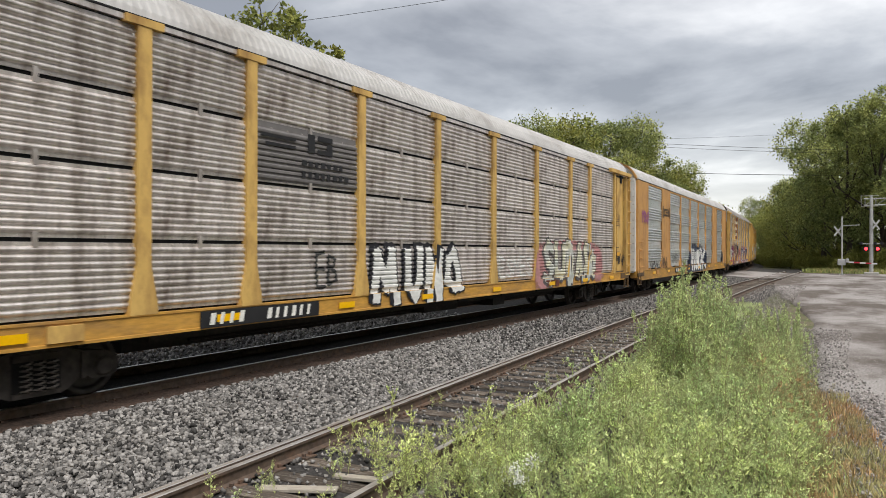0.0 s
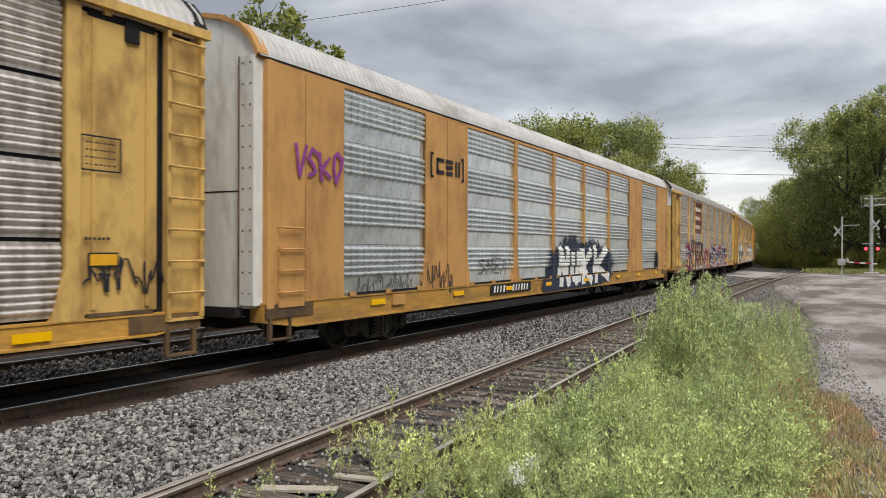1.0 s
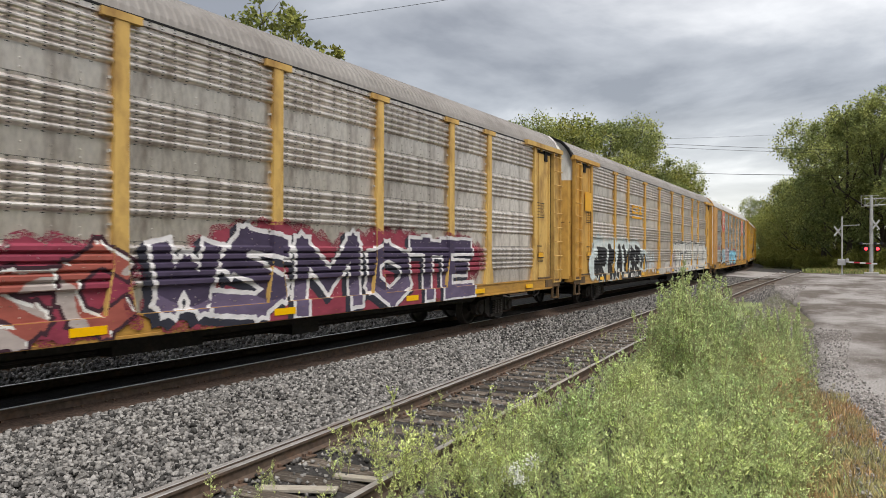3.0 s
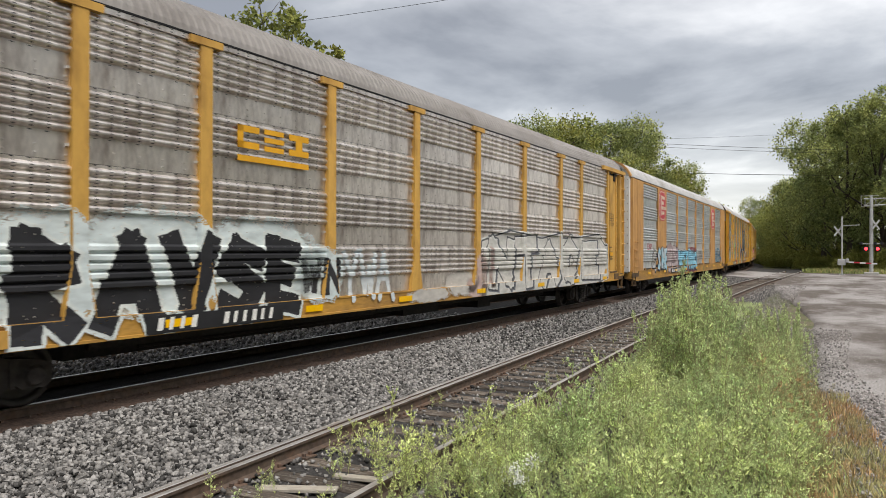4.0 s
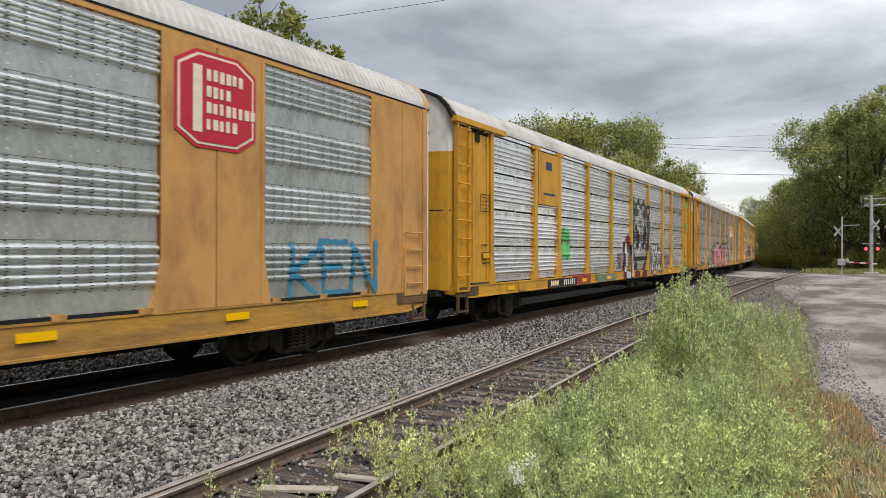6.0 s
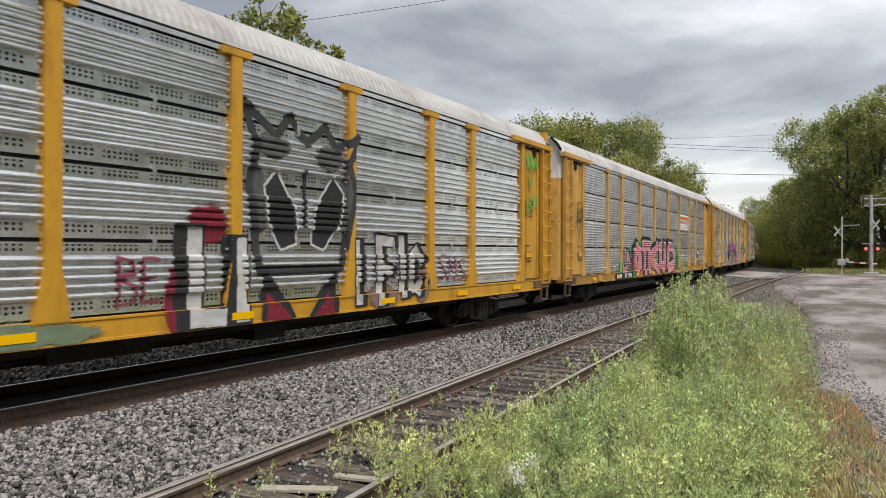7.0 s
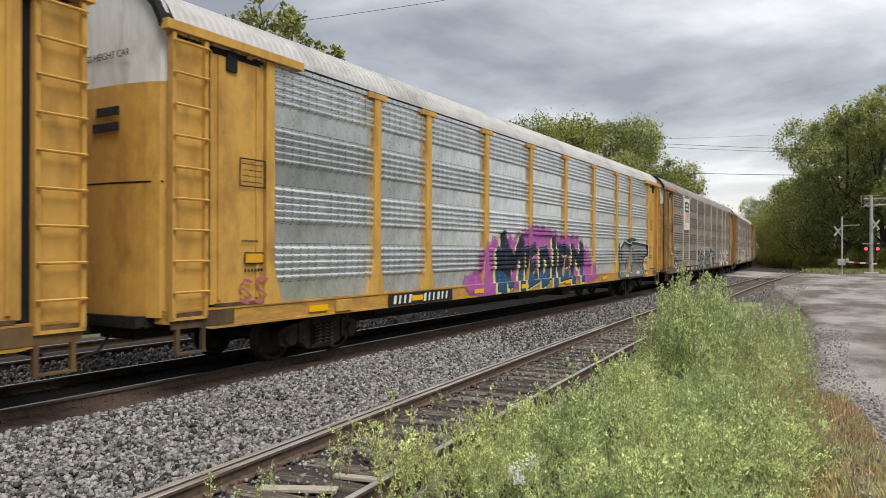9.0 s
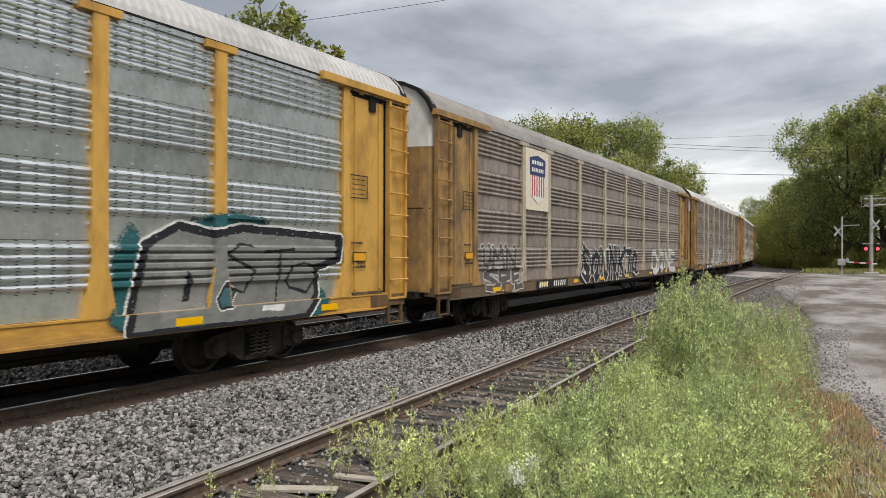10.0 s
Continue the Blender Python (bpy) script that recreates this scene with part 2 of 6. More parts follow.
DIRT = material("dry_dirt_and_grass", (0.15, 0.13, 0.085), 0.95, var=0.35, scale=14, tint=(0.09, 0.11, 0.035), tint_scale=0.8, tint_lo=0.42, tint_hi=0.6, bump=0.8, bscale=18)
ROAD = material("worn_gravelly_asphalt", (0.33, 0.305, 0.29), 0.9, var=0.4, scale=22, tint=(0.125, 0.105, 0.09), tint_scale=0.2, tint_lo=0.43, tint_hi=0.57, stretch=(0.8, 1.5, 1), bump=0.5, bscale=45)


# ---- mesh helpers ----
def mesh_obj(name, verts, faces, mats, parent=None, idx=None, smooth=False, label=""):
    me = bpy.data.meshes.new(name)
    me.from_pydata([tuple(v) for v in verts], [], [tuple(f) for f in faces])
    for m in (mats if isinstance(mats, (list, tuple)) else [mats]):
        me.materials.append(m)
    if idx is not None:
        me.polygons.foreach_set("material_index", np.asarray(idx, dtype=np.int32))
    if smooth:
        me.polygons.foreach_set("use_smooth", np.ones(len(me.polygons), dtype=bool))
    me.update()
    ob = new(name, me)
    if parent is not None:
        ob.parent = parent
    if label:
        ob["label"] = label
    return ob


def share(name, me, parent, x=0.0, y=0.0, z=0.0, rz=0.0, label=""):
    ob = new(name, me)
    ob.parent = parent
    ob.location, ob.rotation_euler = (x, y, z), (0, 0, rz)
    if label:
        ob["label"] = label
    return ob


def boxes(*specs):
    """Verts and faces of several blocks, each (x0, y0, z0, x1, y1, z1)."""
    vs, fs = [], []
    for x0, y0, z0, x1, y1, z1 in specs:
        b = len(vs)
        vs += [(x0, y0, z0), (x1, y0, z0), (x1, y1, z0), (x0, y1, z0), (x0, y0, z1), (x1, y0, z1), (x1, y1, z1), (x0, y1, z1)]
        fs += [(b, b + 3, b + 2, b + 1), (b + 4, b + 5, b + 6, b + 7), (b, b + 1, b + 5, b + 4), (b + 1, b + 2, b + 6, b + 5), (b + 2, b + 3, b + 7, b + 6), (b + 3, b, b + 4, b + 7)]
    return vs, fs


def bevelled(name, specs, mat, parent, width=0.012, label=""):
    """Blocks with softened edges, joined into one mesh."""
    bm = bmesh.new()
    vs, fs = boxes(*specs)
    bv = [bm.verts.new(v) for v in vs]
    for f in fs:
        bm.faces.new([bv[i] for i in f])
    if width:
        bmesh.ops.bevel(bm, geom=list(bm.edges), offset=width, segments=1, affect="EDGES")
    me = bpy.data.meshes.new(name)
    bm.to_mesh(me)
    bm.free()
    me.materials.append(mat)
    ob = new(name, me)
    ob.parent = parent
    if label:
        ob["label"] = label
    return ob


def tube(pts, r, n=8):
    """A round bar along a polyline; verts and faces."""
    vs, fs = [], []
    pts = [Vector(p) for p in pts]
    for i, p in enumerate(pts):
        d = (pts[min(i + 1, len(pts) - 1)] - pts[max(i - 1, 0)]).normalized()
        a = d.orthogonal().normalized()
        b = d.cross(a)
        rr = r[i] if isinstance(r, (list, tuple)) else r
        for k in range(n):
            w = 2 * math.pi * k / n
            vs.append(p + a * (rr * math.cos(w)) + b * (rr * math.sin(w)))
        if i:
            for k in range(n):
                o, q = (i - 1) * n, i * n
                fs.append((o + k, o + (k + 1) % n, q + (k + 1) % n, q + k))
    fs.append(tuple(range(n - 1, -1, -1)))
    fs.append(tuple(range(len(vs) - n, len(vs))))
    return vs, fs


def join(*parts):
    vs, fs = [], []
    for v, f in parts:
        b = len(vs)
        vs += list(v)
        fs += [tuple(i + b for i in q) for q in f]
    return vs, fs


def sweep(profile, xs, yfun, z, closed=True, off=0.0):
    """A cross-section of (dy, dz) carried along a track's line; verts and faces."""
    n = len(profile)
    vs, fs = [], []
    for x in xs:
        y = yfun(x) + off
        vs += [(x, y + a, z + b) for a, b in profile]
    for i in range(len(xs) - 1):
        for k in range(n if closed else n - 1):
            j = (k + 1) % n
            fs.append((i * n + k, (i + 1) * n + k, (i + 1) * n + j, i * n + j))
    return vs, fs


# ---- setting: ground, ballast, rails, road ----
def smooth(a, b, t):
    t = min(1.0, max(0.0, (t - a) / (b - a)))
    return t * t * (3 - 2 * t)


def steps(a, b, first, growth):
    out, d = [a], first
    while out[-1] < b:
        out.append(out[-1] + d)
        d *= growth
    return out


gx = sorted({-v for v in steps(0, 900, 1.5, 1.12)} | set(steps(0, 2500, 1.5, 1.06)))
gy = sorted({-v for v in steps(0, 900, 1.0, 1.15)} | set(steps(0, 1500, 1.0, 1.1)))


def ground_z(x, y):
    return -0.32 + 0.05 * noise.noise((x * 0.3, y * 0.3, 0)) * (1 if abs(y - 6) > 7 else 0)


gv = [(x, y, ground_z(x, y)) for x in gx for y in gy]
ny = len(gy)
gf = [(i * ny + j, (i + 1) * ny + j, (i + 1) * ny + j + 1, i * ny + j + 1) for i in range(len(gx) - 1) for j in range(ny - 1)]
tagged(mesh_obj("ground", gv, gf, DIRT, smooth=True), "dry dirt and weedy grass beside the railway tracks", "ground", kind="structure")

RUN = [x for x in steps(-30, 20, 1.0, 1.0)] + [20 + 2.5 * i for i in range(1, 160)]
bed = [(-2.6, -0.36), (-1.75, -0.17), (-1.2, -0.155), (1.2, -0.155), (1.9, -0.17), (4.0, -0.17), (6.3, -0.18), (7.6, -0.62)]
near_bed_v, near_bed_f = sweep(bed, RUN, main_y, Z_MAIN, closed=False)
tagged(mesh_obj("main_trackbed", near_bed_v, near_bed_f, BED), "crushed-stone ballast bed under the main tracks, darkened for shaded gaps", "trackbed", kind="structure")
bv, bf = [], []
for x in [q for q in RUN if q < 100]:
    a, b = side_y(x), main_y(x)
    bv += [(x, a - 2.0, -0.31), (x, a - 1.4, -0.2), (x, a + 1.3, -0.19), (x, max(a + 1.35, b - 3.3), -0.13), (x, max(a + 1.4, b - 2.0), 0.0), (x, max(a + 1.5, b - 1.3), 0.028)]
for i in range(len(bv) // 6 - 1):
    for k in range(5):
        bf.append((i * 6 + k, (i + 1) * 6 + k, (i + 1) * 6 + k + 1, i * 6 + k + 1))
# sheet between the main rails, painted black for the shade under the cars
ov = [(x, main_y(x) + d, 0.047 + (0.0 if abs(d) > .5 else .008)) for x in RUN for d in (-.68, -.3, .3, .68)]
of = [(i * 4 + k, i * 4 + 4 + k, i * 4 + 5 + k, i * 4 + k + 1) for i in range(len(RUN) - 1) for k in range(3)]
tagged(mesh_obj("track_middle", ov, of, SHADED), "ballast between the main rails, blackened for the train's shade", "trackbed", kind="structure")
sv, sf = [], []
for x in RUN:
    b = main_y(x)
    sv += [(x, b - 1.52, 0.0), (x, b - 1.3, 0.052), (x, b - 0.6, 0.05)]
sf = [(i * 3 + k, i * 3 + 3 + k, i * 3 + 4 + k, i * 3 + k + 1) for i in range(len(RUN) - 1) for k in range(2)]
tagged(mesh_obj("track_shoulder", sv, sf, STAIN), "rust-brown stained grit along the main rail", "trackbed", kind="structure")
tagged(mesh_obj("siding_trackbed", bv, bf, BED), "ballast and grit between the siding and the main track, darkened for shaded gaps", "trackbed", kind="structure")

RAIL_P = [(-0.07, -0.165), (0.07, -0.165), (0.07, -0.153), (0.012, -0.135), (0.01, -0.045), (0.036, -0.035), (0.036, -0.006), (0.028, 0.0),
          (-0.028, 0.0), (-0.036, -0.006), (-0.036, -0.035), (-0.01, -0.045), (-0.012, -0.135), (-0.07, -0.153)]


def rail(yfun, z, off, head, xs, label):
    vs, fs = sweep(RAIL_P, xs, yfun, z, True, off)
    n = len(RAIL_P)
    idx = [1 if (k % n) in (6, 7, 8) else 0 for k in range(len(fs))]
    return tagged(mesh_obj("rail", vs, fs, [RUSTY, head], idx=idx), label, "rail", "rails of the tracks")


for off in (-0.7525, 0.7525):
    rail(main_y, Z_MAIN, off, SHINE, RUN, "steel main-line rail with a polished head, rusty web")
    rail(far_y, Z_MAIN - 0.02, off, SHINE, RUN, "steel rail of the second track behind the train")
    rail(side_y, 0.0, off, DULL, [x for x in RUN if x < 84], "rust-brown siding rail with a dull worn head")
rail(side_y, -0.045, 0.985, DULL, [x for x in RUN if x < 22], "loose rusty rail laid beside the siding rail")

tie_me = {}


def tie_mesh(length, seed):
    if seed not in tie_me:
        rnd = random.Random(seed)
        bm = bmesh.new()
        bmesh.ops.create_cube(bm, size=1)
        for v in bm.verts:
            v.co = Vector((v.co.x * 0.23, v.co.y * length, v.co.z * 0.16)) + Vector((rnd.uniform(-.012, .012), rnd.uniform(-.05, .05), rnd.uniform(-.008, .008)))
        bmesh.ops.bevel(bm, geom=list(bm.edges), offset=0.015, segments=1, affect="EDGES")
        me = bpy.data.meshes.new("tie")
        bm.to_mesh(me)
        bm.free()
        me.materials.append(TIE)
        tie_me[seed] = me
    return tie_me[seed]


def ties(yfun, z, x0, x1, step, name, label, seedbase):
    rnd = random.Random(seedbase)
    root = tagged(new(name), label, "track", kind="structure")
    x, k = x0, 0
    while x < x1:
        slope = (yfun(x + .5) - yfun(x - .5))
        share("tie", tie_mesh(2.6, seedbase * 10 + k % 7), root, x + rnd.uniform(-.04, .04), yfun(x) + rnd.uniform(-.05, .05), z + rnd.uniform(-.012, .01), slope + rnd.uniform(-.02, .02))
        x += step * rnd.uniform(0.92, 1.08)
        k += 1
    return root


siding_ties = ties(side_y, -0.245, -2.0, 66.0, 0.52, "siding_ties", "weathered grey-brown wooden ties of the siding", 3)
main_ties = ties(main_y, Z_MAIN - 0.245, -4.0, 74.0, 0.52, "main_ties", "dark wooden ties under the main track", 5)
far_ties = ties(far_y, Z_MAIN - 0.262, -2.0, 40.0, 0.54, "second_track_ties", "wooden ties under the second track", 6)

plate_v, plate_f = join(boxes((-0.09, -0.17, 0.0, 0.09, 0.17, 0.016)), boxes((-0.07, -0.12, 0.016, -0.04, -0.085, 0.05)), boxes((0.04, 0.085, 0.016, 0.07, 0.12, 0.05)), boxes((0.04, -0.12, 0.016, 0.07, -0.085, 0.05)))
plate_me = bpy.data.meshes.new("tie_plate")
plate_me.from_pydata(plate_v, [], plate_f)
plate_me.materials.append(RUSTY)
for root, yfun, z, lim in ((siding_ties, side_y, -0.166, 26.0), (main_ties, main_y, Z_MAIN - 0.166, 30.0)):
    for t in [c for c in root.children if c.location.x < lim]:
        for off in (-0.7525, 0.7525):
            share("tie_plate", plate_me, root, t.location.x, yfun(t.location.x) + off, z, t.rotation_euler.z)


def edge_r(x):
    """The weeds' edge towards the road."""
    return -0.03 + 0.137 * (min(x, 17.0) - 8.3)


def stones(name, regions, seed, label, mat=STONE):
    """Crushed stone: many small irregular lumps in one mesh, regions (count, x0, x1, ylo(x), yhi(x), z(x, y), size0, size1, skip)."""
    rs = np.random.RandomState(seed)
    ico = np.array([(a, b, c) for a in (-.75, .75) for b in (-.75, .75) for c in (-.75, .75)])
    icof = np.array([(0, 1, 3), (0, 3, 2), (4, 6, 7), (4, 7, 5), (0, 4, 5), (0, 5, 1), (2, 3, 7), (2, 7, 6), (0, 2, 6), (0, 6, 4), (1, 5, 7), (1, 7, 3)])
    octv = np.array([(1, 0, 0), (-1, 0, 0), (0, 1, 0), (0, -1, 0), (0, 0, 1), (0, 0, -1)], float)
    octf = np.array([(0, 2, 4), (2, 1, 4), (1, 3, 4), (3, 0, 4), (2, 0, 5), (1, 2, 5), (3, 1, 5), (0, 3, 5)])
    V, F, base = [], [], 0
    for count, x0, x1, ylo, yhi, zf, s0, s1, fine, power in regions:
        for _ in range(count):
            x = x0 + (x1 - x0) * rs.rand() ** power
            lo, hi = ylo(x), yhi(x)
            y = lo + (hi - lo) * rs.rand()
            shape, fc = (ico, icof) if fine else (octv, octf)
            s = rs.uniform(s0, s1)
            pts = shape * (1 + rs.uniform(-0.32, 0.32, (len(shape), 1))) * s * rs.uniform(0.55, 1.3, 3)
            q = rs.rand(3) * 6.28
            ca, sa = math.cos(q[0]), math.sin(q[0])
            cb, sb = math.cos(q[1]), math.sin(q[1])
            rot = np.array([[ca, -sa, 0], [sa, ca, 0], [0, 0, 1]]) @ np.array([[1, 0, 0], [0, cb, -sb], [0, sb, cb]])
            V.append(pts @ rot.T + (x, y, zf(x, y) + s * rs.uniform(-0.3, 1.7)))
            F.append(fc + base)
            base += len(shape)
    V, F = np.concatenate(V), np.concatenate(F)
    me = bpy.data.meshes.new(name)
    me.vertices.add(len(V))
    me.vertices.foreach_set("co", V.ravel())
    me.loops.add(F.size)
    me.loops.foreach_set("vertex_index", F.ravel().astype(np.int32))
    me.polygons.add(len(F))
    me.polygons.foreach_set("loop_start", np.arange(0, F.size, 3, dtype=np.int32))
    me.update()
    me.validate()
    me.materials.append(mat)
    return tagged(new(name, me), label, "ballast" if mat is STONE else "gravel", kind="stuff")


def shoulder_z(x, y):
    d = main_y(x) - y
    if d < 1.3:
        return 0.02
    if d < 2.0:
        return 0.02 - 0.03 * (d - 1.3)
    return max(-0.17, 0.0 - 0.1 * (d - 2.0))


stones("ballast_stones", [
    (46000, 2.4, 14.0, lambda x: side_y(x) + 1.0, lambda x: main_y(x) - 1.36, shoulder_z, 0.011, 0.03, True, 1.25),
    (13000, 14.0, 60.0, lambda x: side_y(x) + 1.0, lambda x: main_y(x) - 1.36, shoulder_z, 0.02, 0.042, False, 1.7),
    (5000, 3.0, 20.0, lambda x: main_y(x) + 0.85, lambda x: main_y(x) + 3.3, lambda x, y: 0.02, 0.025, 0.05, False, 1.1),
    (5000, 2.5, 30.0, lambda x: side_y(x) - 1.2, lambda x: side_y(x) + 1.1, lambda x, y: -0.2, 0.015, 0.04, False, 1.5),
], 4, "grey crushed granite ballast stones between the tracks")
stones("road_gravel", [
    (14000, 5.0, 13.5, lambda x: edge_r(x) - 1.3, lambda x: edge_r(x) + .25, lambda x, y: -0.238, 0.007, 0.024, False, 1.2),
    (5000, 6.0, 19.0, lambda x: -2.6 - .03 * x, lambda x: edge_r(x) - .9, lambda x, y: -0.24, 0.005, 0.014, False, 1.3),
    (6000, 12.5, 24.0, lambda x: edge_r(x) - .8, lambda x: edge_r(x) + 1.0 + .2 * max(x - 15, 0), lambda x, y: -0.236 + 0.19 * smooth(24, 62, x), 0.01, 0.028, False, 1.0),
    (8000, 16.0, 50.0, lambda x: side_y(x) - 3.4, lambda x: side_y(x) - 1.0, lambda x, y: -0.232 + 0.19 * smooth(24, 62, x), 0.01, 0.03, False, 1.3),
], 7, "loose grey-brown gravel along the road's edge", GRAVEL)

# the road: it runs along the siding and turns over the tracks at the crossing
rv, rf = [], []
rxs = [-20, -10, 0, 2] + [3 + .4 * i for i in range(60)] + [27 + 1.0 * i for i in range(52)]
cols = 14
for x in rxs:
    rough = 0.3 * noise.noise((x * 0.31, 2.0, 0)) + 0.16 * noise.noise((x * 1.7, 5.0, 0))
    edge = edge_r(x) - 0.12 + (side_y(x) - 0.95 - edge_r(x)) * smooth(17, 57, x) + rough * (1 - smooth(45, 57, x))
    for j in range(cols):
        f = j / (cols - 1)
        y = edge - (f ** 2.4) * (40 + edge)
        rv.append((x, y, -0.232 + 0.19 * smooth(24, 62, x) + 0.02 * noise.noise((x * 0.4, y * 0.4, 1.0)) - (0.12 if j == 0 and x < 50 else 0)))
for i in range(len(rxs) - 1):
    for j in range(cols - 1):
        rf.append((i * cols + j, i * cols + j + 1, (i + 1) * cols + j + 1, (i + 1) * cols + j))
tagged(mesh_obj("road", rv, rf, ROAD, smooth=True), "worn grey asphalt and gravel road beside the tracks", "road", kind="structure")
pv, pf = [], []
CROSS = [60.5, 64, 68, 72, 76.5]
for k, (a, b, zz) in enumerate(((lambda x: side_y(x) - 0.97, lambda x: side_y(x) - 0.83, -0.015), (lambda x: side_y(x) - 0.66, lambda x: side_y(x) + 0.66, -0.015),
                                (lambda x: side_y(x) + 0.83, lambda x: main_y(x) - 0.84, 0.05), (lambda x: main_y(x) - 0.66, lambda x: main_y(x) + 0.66, Z_MAIN - 0.01),
                                (lambda x: main_y(x) + 0.84, lambda x: far_y(x) - 0.84, Z_MAIN - 0.02), (lambda x: far_y(x) - 0.66, lambda x: far_y(x) + 0.66, Z_MAIN - 0.03),
                                (lambda x: far_y(x) + 0.84, lambda x: far_y(x) + 30, Z_MAIN - 0.05))):
    b0 = len(pv)
    for x in CROSS:
        pv += [(x, a(x), -0.3), (x, a(x), zz if k != 2 else -0.015), (x, b(x), zz if k != 2 else Z_MAIN - 0.02), (x, b(x), -0.3)]
    for i in range(len(CROSS) - 1):
        for q in range(3):
            o = b0 + i * 4
            pf.append((o + q, o + 4 + q, o + 5 + q, o + q + 1))
    pf += [(b0, b0 + 1, b0 + 2, b0 + 3), (b0 + 16, b0 + 19, b0 + 18, b0 + 17)]
tagged(mesh_obj("crossing_surface", pv, pf, ROAD), "grey asphalt level crossing over the tracks", "level crossing", kind="structure")


# ---- the train ----
SIDE, POST, EAVE = 1.52, 1.60, 5.0
Z0, ROW = 1.10, 0.95
POSTS = [5.4, 7.3, 10.1, 12.9, 15.7, 18.5, 21.3, 23.2]
EDGES = [2.6] + POSTS + [26.0]
MID = PITCH / 2
PAINT_CACHE = {}


def flat_paint(rgb):
    if rgb not in PAINT_CACHE:
        PAINT_CACHE[rgb] = material("spray_paint", rgb, 0.65, var=0.22, scale=3.5, stretch=(1, 1, 2.5))
    return PAINT_CACHE[rgb]


# ribs of a side panel: how many, height of the first, spacing, depth
RIBS = {"plain": (5, 0.335, 0.116, 0.05), "vented": (5, 0.19, 0.112, 0.05), "dense": (9, 0.05, 0.09, 0.034)}


def rib_profile(height, dense="plain"):
    p = [(0.0, 0.0)]
    n, first, step, deep = RIBS[dense]
    for k in range(n):
        z = first + step * k
        p += [(0.0, z), (-deep * .7, z + step * .16), (-deep, z + step * .36), (-deep, z + step * .52), (-deep * .7, z + step * .73), (0.0, z + step * .9)]
    return p + [(0.0, height)]


def rib_depth(z, dense="plain"):
    """How far the side stands out of its plane at a height above the panels' foot."""
    n, first, step, deep = RIBS[dense]
    r = (z % ROW) - first - (0.0 if dense == "plain" else 0.025)
    if r < 0 or r > n * step:
        return 0.0
    q = (r % step) / (step * .9)
    return 0.0 if q > 1 else deep * min(1.0, 1.6 * math.sin(math.pi * q))


panel_cache = {}


def panel_mesh(width, height, mat, dense="plain"):
    key = (round(width, 3), height, mat.name, dense)
    if key not in panel_cache:
        prof = rib_profile(height, dense)
        n = len(prof)
        vs = [(0, y, z) for y, z in prof] + [(width, y, z) for y, z in prof]
        fs = [(k, n + k, n + k + 1, k + 1) for k in range(n - 1)]
        vs += [(0, 0.02, 0), (0, 0.02, height), (width, 0.02, 0), (width, 0.02, height)]
        b = 2 * n
        fs += [(n - 1, 2 * n - 1, b + 3, b + 1), (0, b, b + 2, n), (b, b + 1, b + 3, b + 2)]
        # rows of rivet heads on the flat bands
        for z in ((0.025, height - 0.025) if dense == "dense" else (0.06, 0.16) if dense == "plain" else (0.06, height - 0.06)):
            for x in np.arange(0.12, width - 0.05, 0.36):
                o = len(vs)
                vs += [(x - .014, 0, z - .014), (x + .014, 0, z - .014), (x + .014, 0, z + .014), (x - .014, 0, z + .014), (x, -0.014, z)]
                fs += [(o, o + 1, o + 4), (o + 1, o + 2, o + 4), (o + 2, o + 3, o + 4), (o + 3, o, o + 4)]
        me = bpy.data.meshes.new("side_panel")
        me.from_pydata(vs, [], fs)
        me.materials.append(mat)
        panel_cache[key] = me
    return panel_cache[key]


BOLT = material("zinc_bolt", (0.55, 0.53, 0.5), 0.5, 0.3, var=0.2)
mesh_cache = {}


def cached(key, build):
    if key not in mesh_cache:
        v, f = build()
        me = bpy.data.meshes.new(key[0])
        me.from_pydata([tuple(q) for q in v], [], [tuple(q) for q in f])
        me.materials.append(key[1])
        if len(key) > 2 and key[2] == "smooth":
            me.polygons.foreach_set("use_smooth", np.ones(len(me.polygons), dtype=bool))
        mesh_cache[key] = me
    return mesh_cache[key]


def prism(outline, y0, y1):
    """An (x, z) outline given counter-clockwise as seen from -y, between two y planes."""
    n = len(outline)
    vs = [(x, y0, z) for x, z in outline] + [(x, y1, z) for x, z in outline]
    fs = [tuple(range(n)), tuple(range(2 * n - 1, n - 1, -1))] + [(k, n + k, n + (k + 1) % n, (k + 1) % n) for k in range(n)]
    return vs, fs


def post_build(wide):
    if wide:
        a = prism([(-.21, 1.08), (.21, 1.08), (.2, 1.24), (.105, 1.72), (.105, 4.9), (-.105, 4.9), (-.105, 1.72), (-.2, 1.24)], -POST, -SIDE + 0.03)
        b = boxes((-.29, -POST - .012, 4.87, .29, -SIDE + .02, 4.975))
    else:
        a = prism([(-.2, 1.08), (.2, 1.08), (.08, 1.75), (.08, 4.9), (-.08, 4.9), (-.08, 1.75)], -POST, -SIDE + 0.03)
        b = boxes((-.08, -POST + .01, 4.89, .08, -SIDE + .02, 4.96))
    return join(a, b)


def bolt_build(wide):
    """The rows of bolt heads beside a post, which hold the panels."""
    items = []
    for z in np.arange(1.95, 4.8, 0.31):
        for sx in (-1, 1):
            x = sx * (0.135 if wide else 0.11)
            items.append((x - .018, -SIDE - .03, z - .018, x + .018, -SIDE + .01, z + .018))
    return boxes(*items)


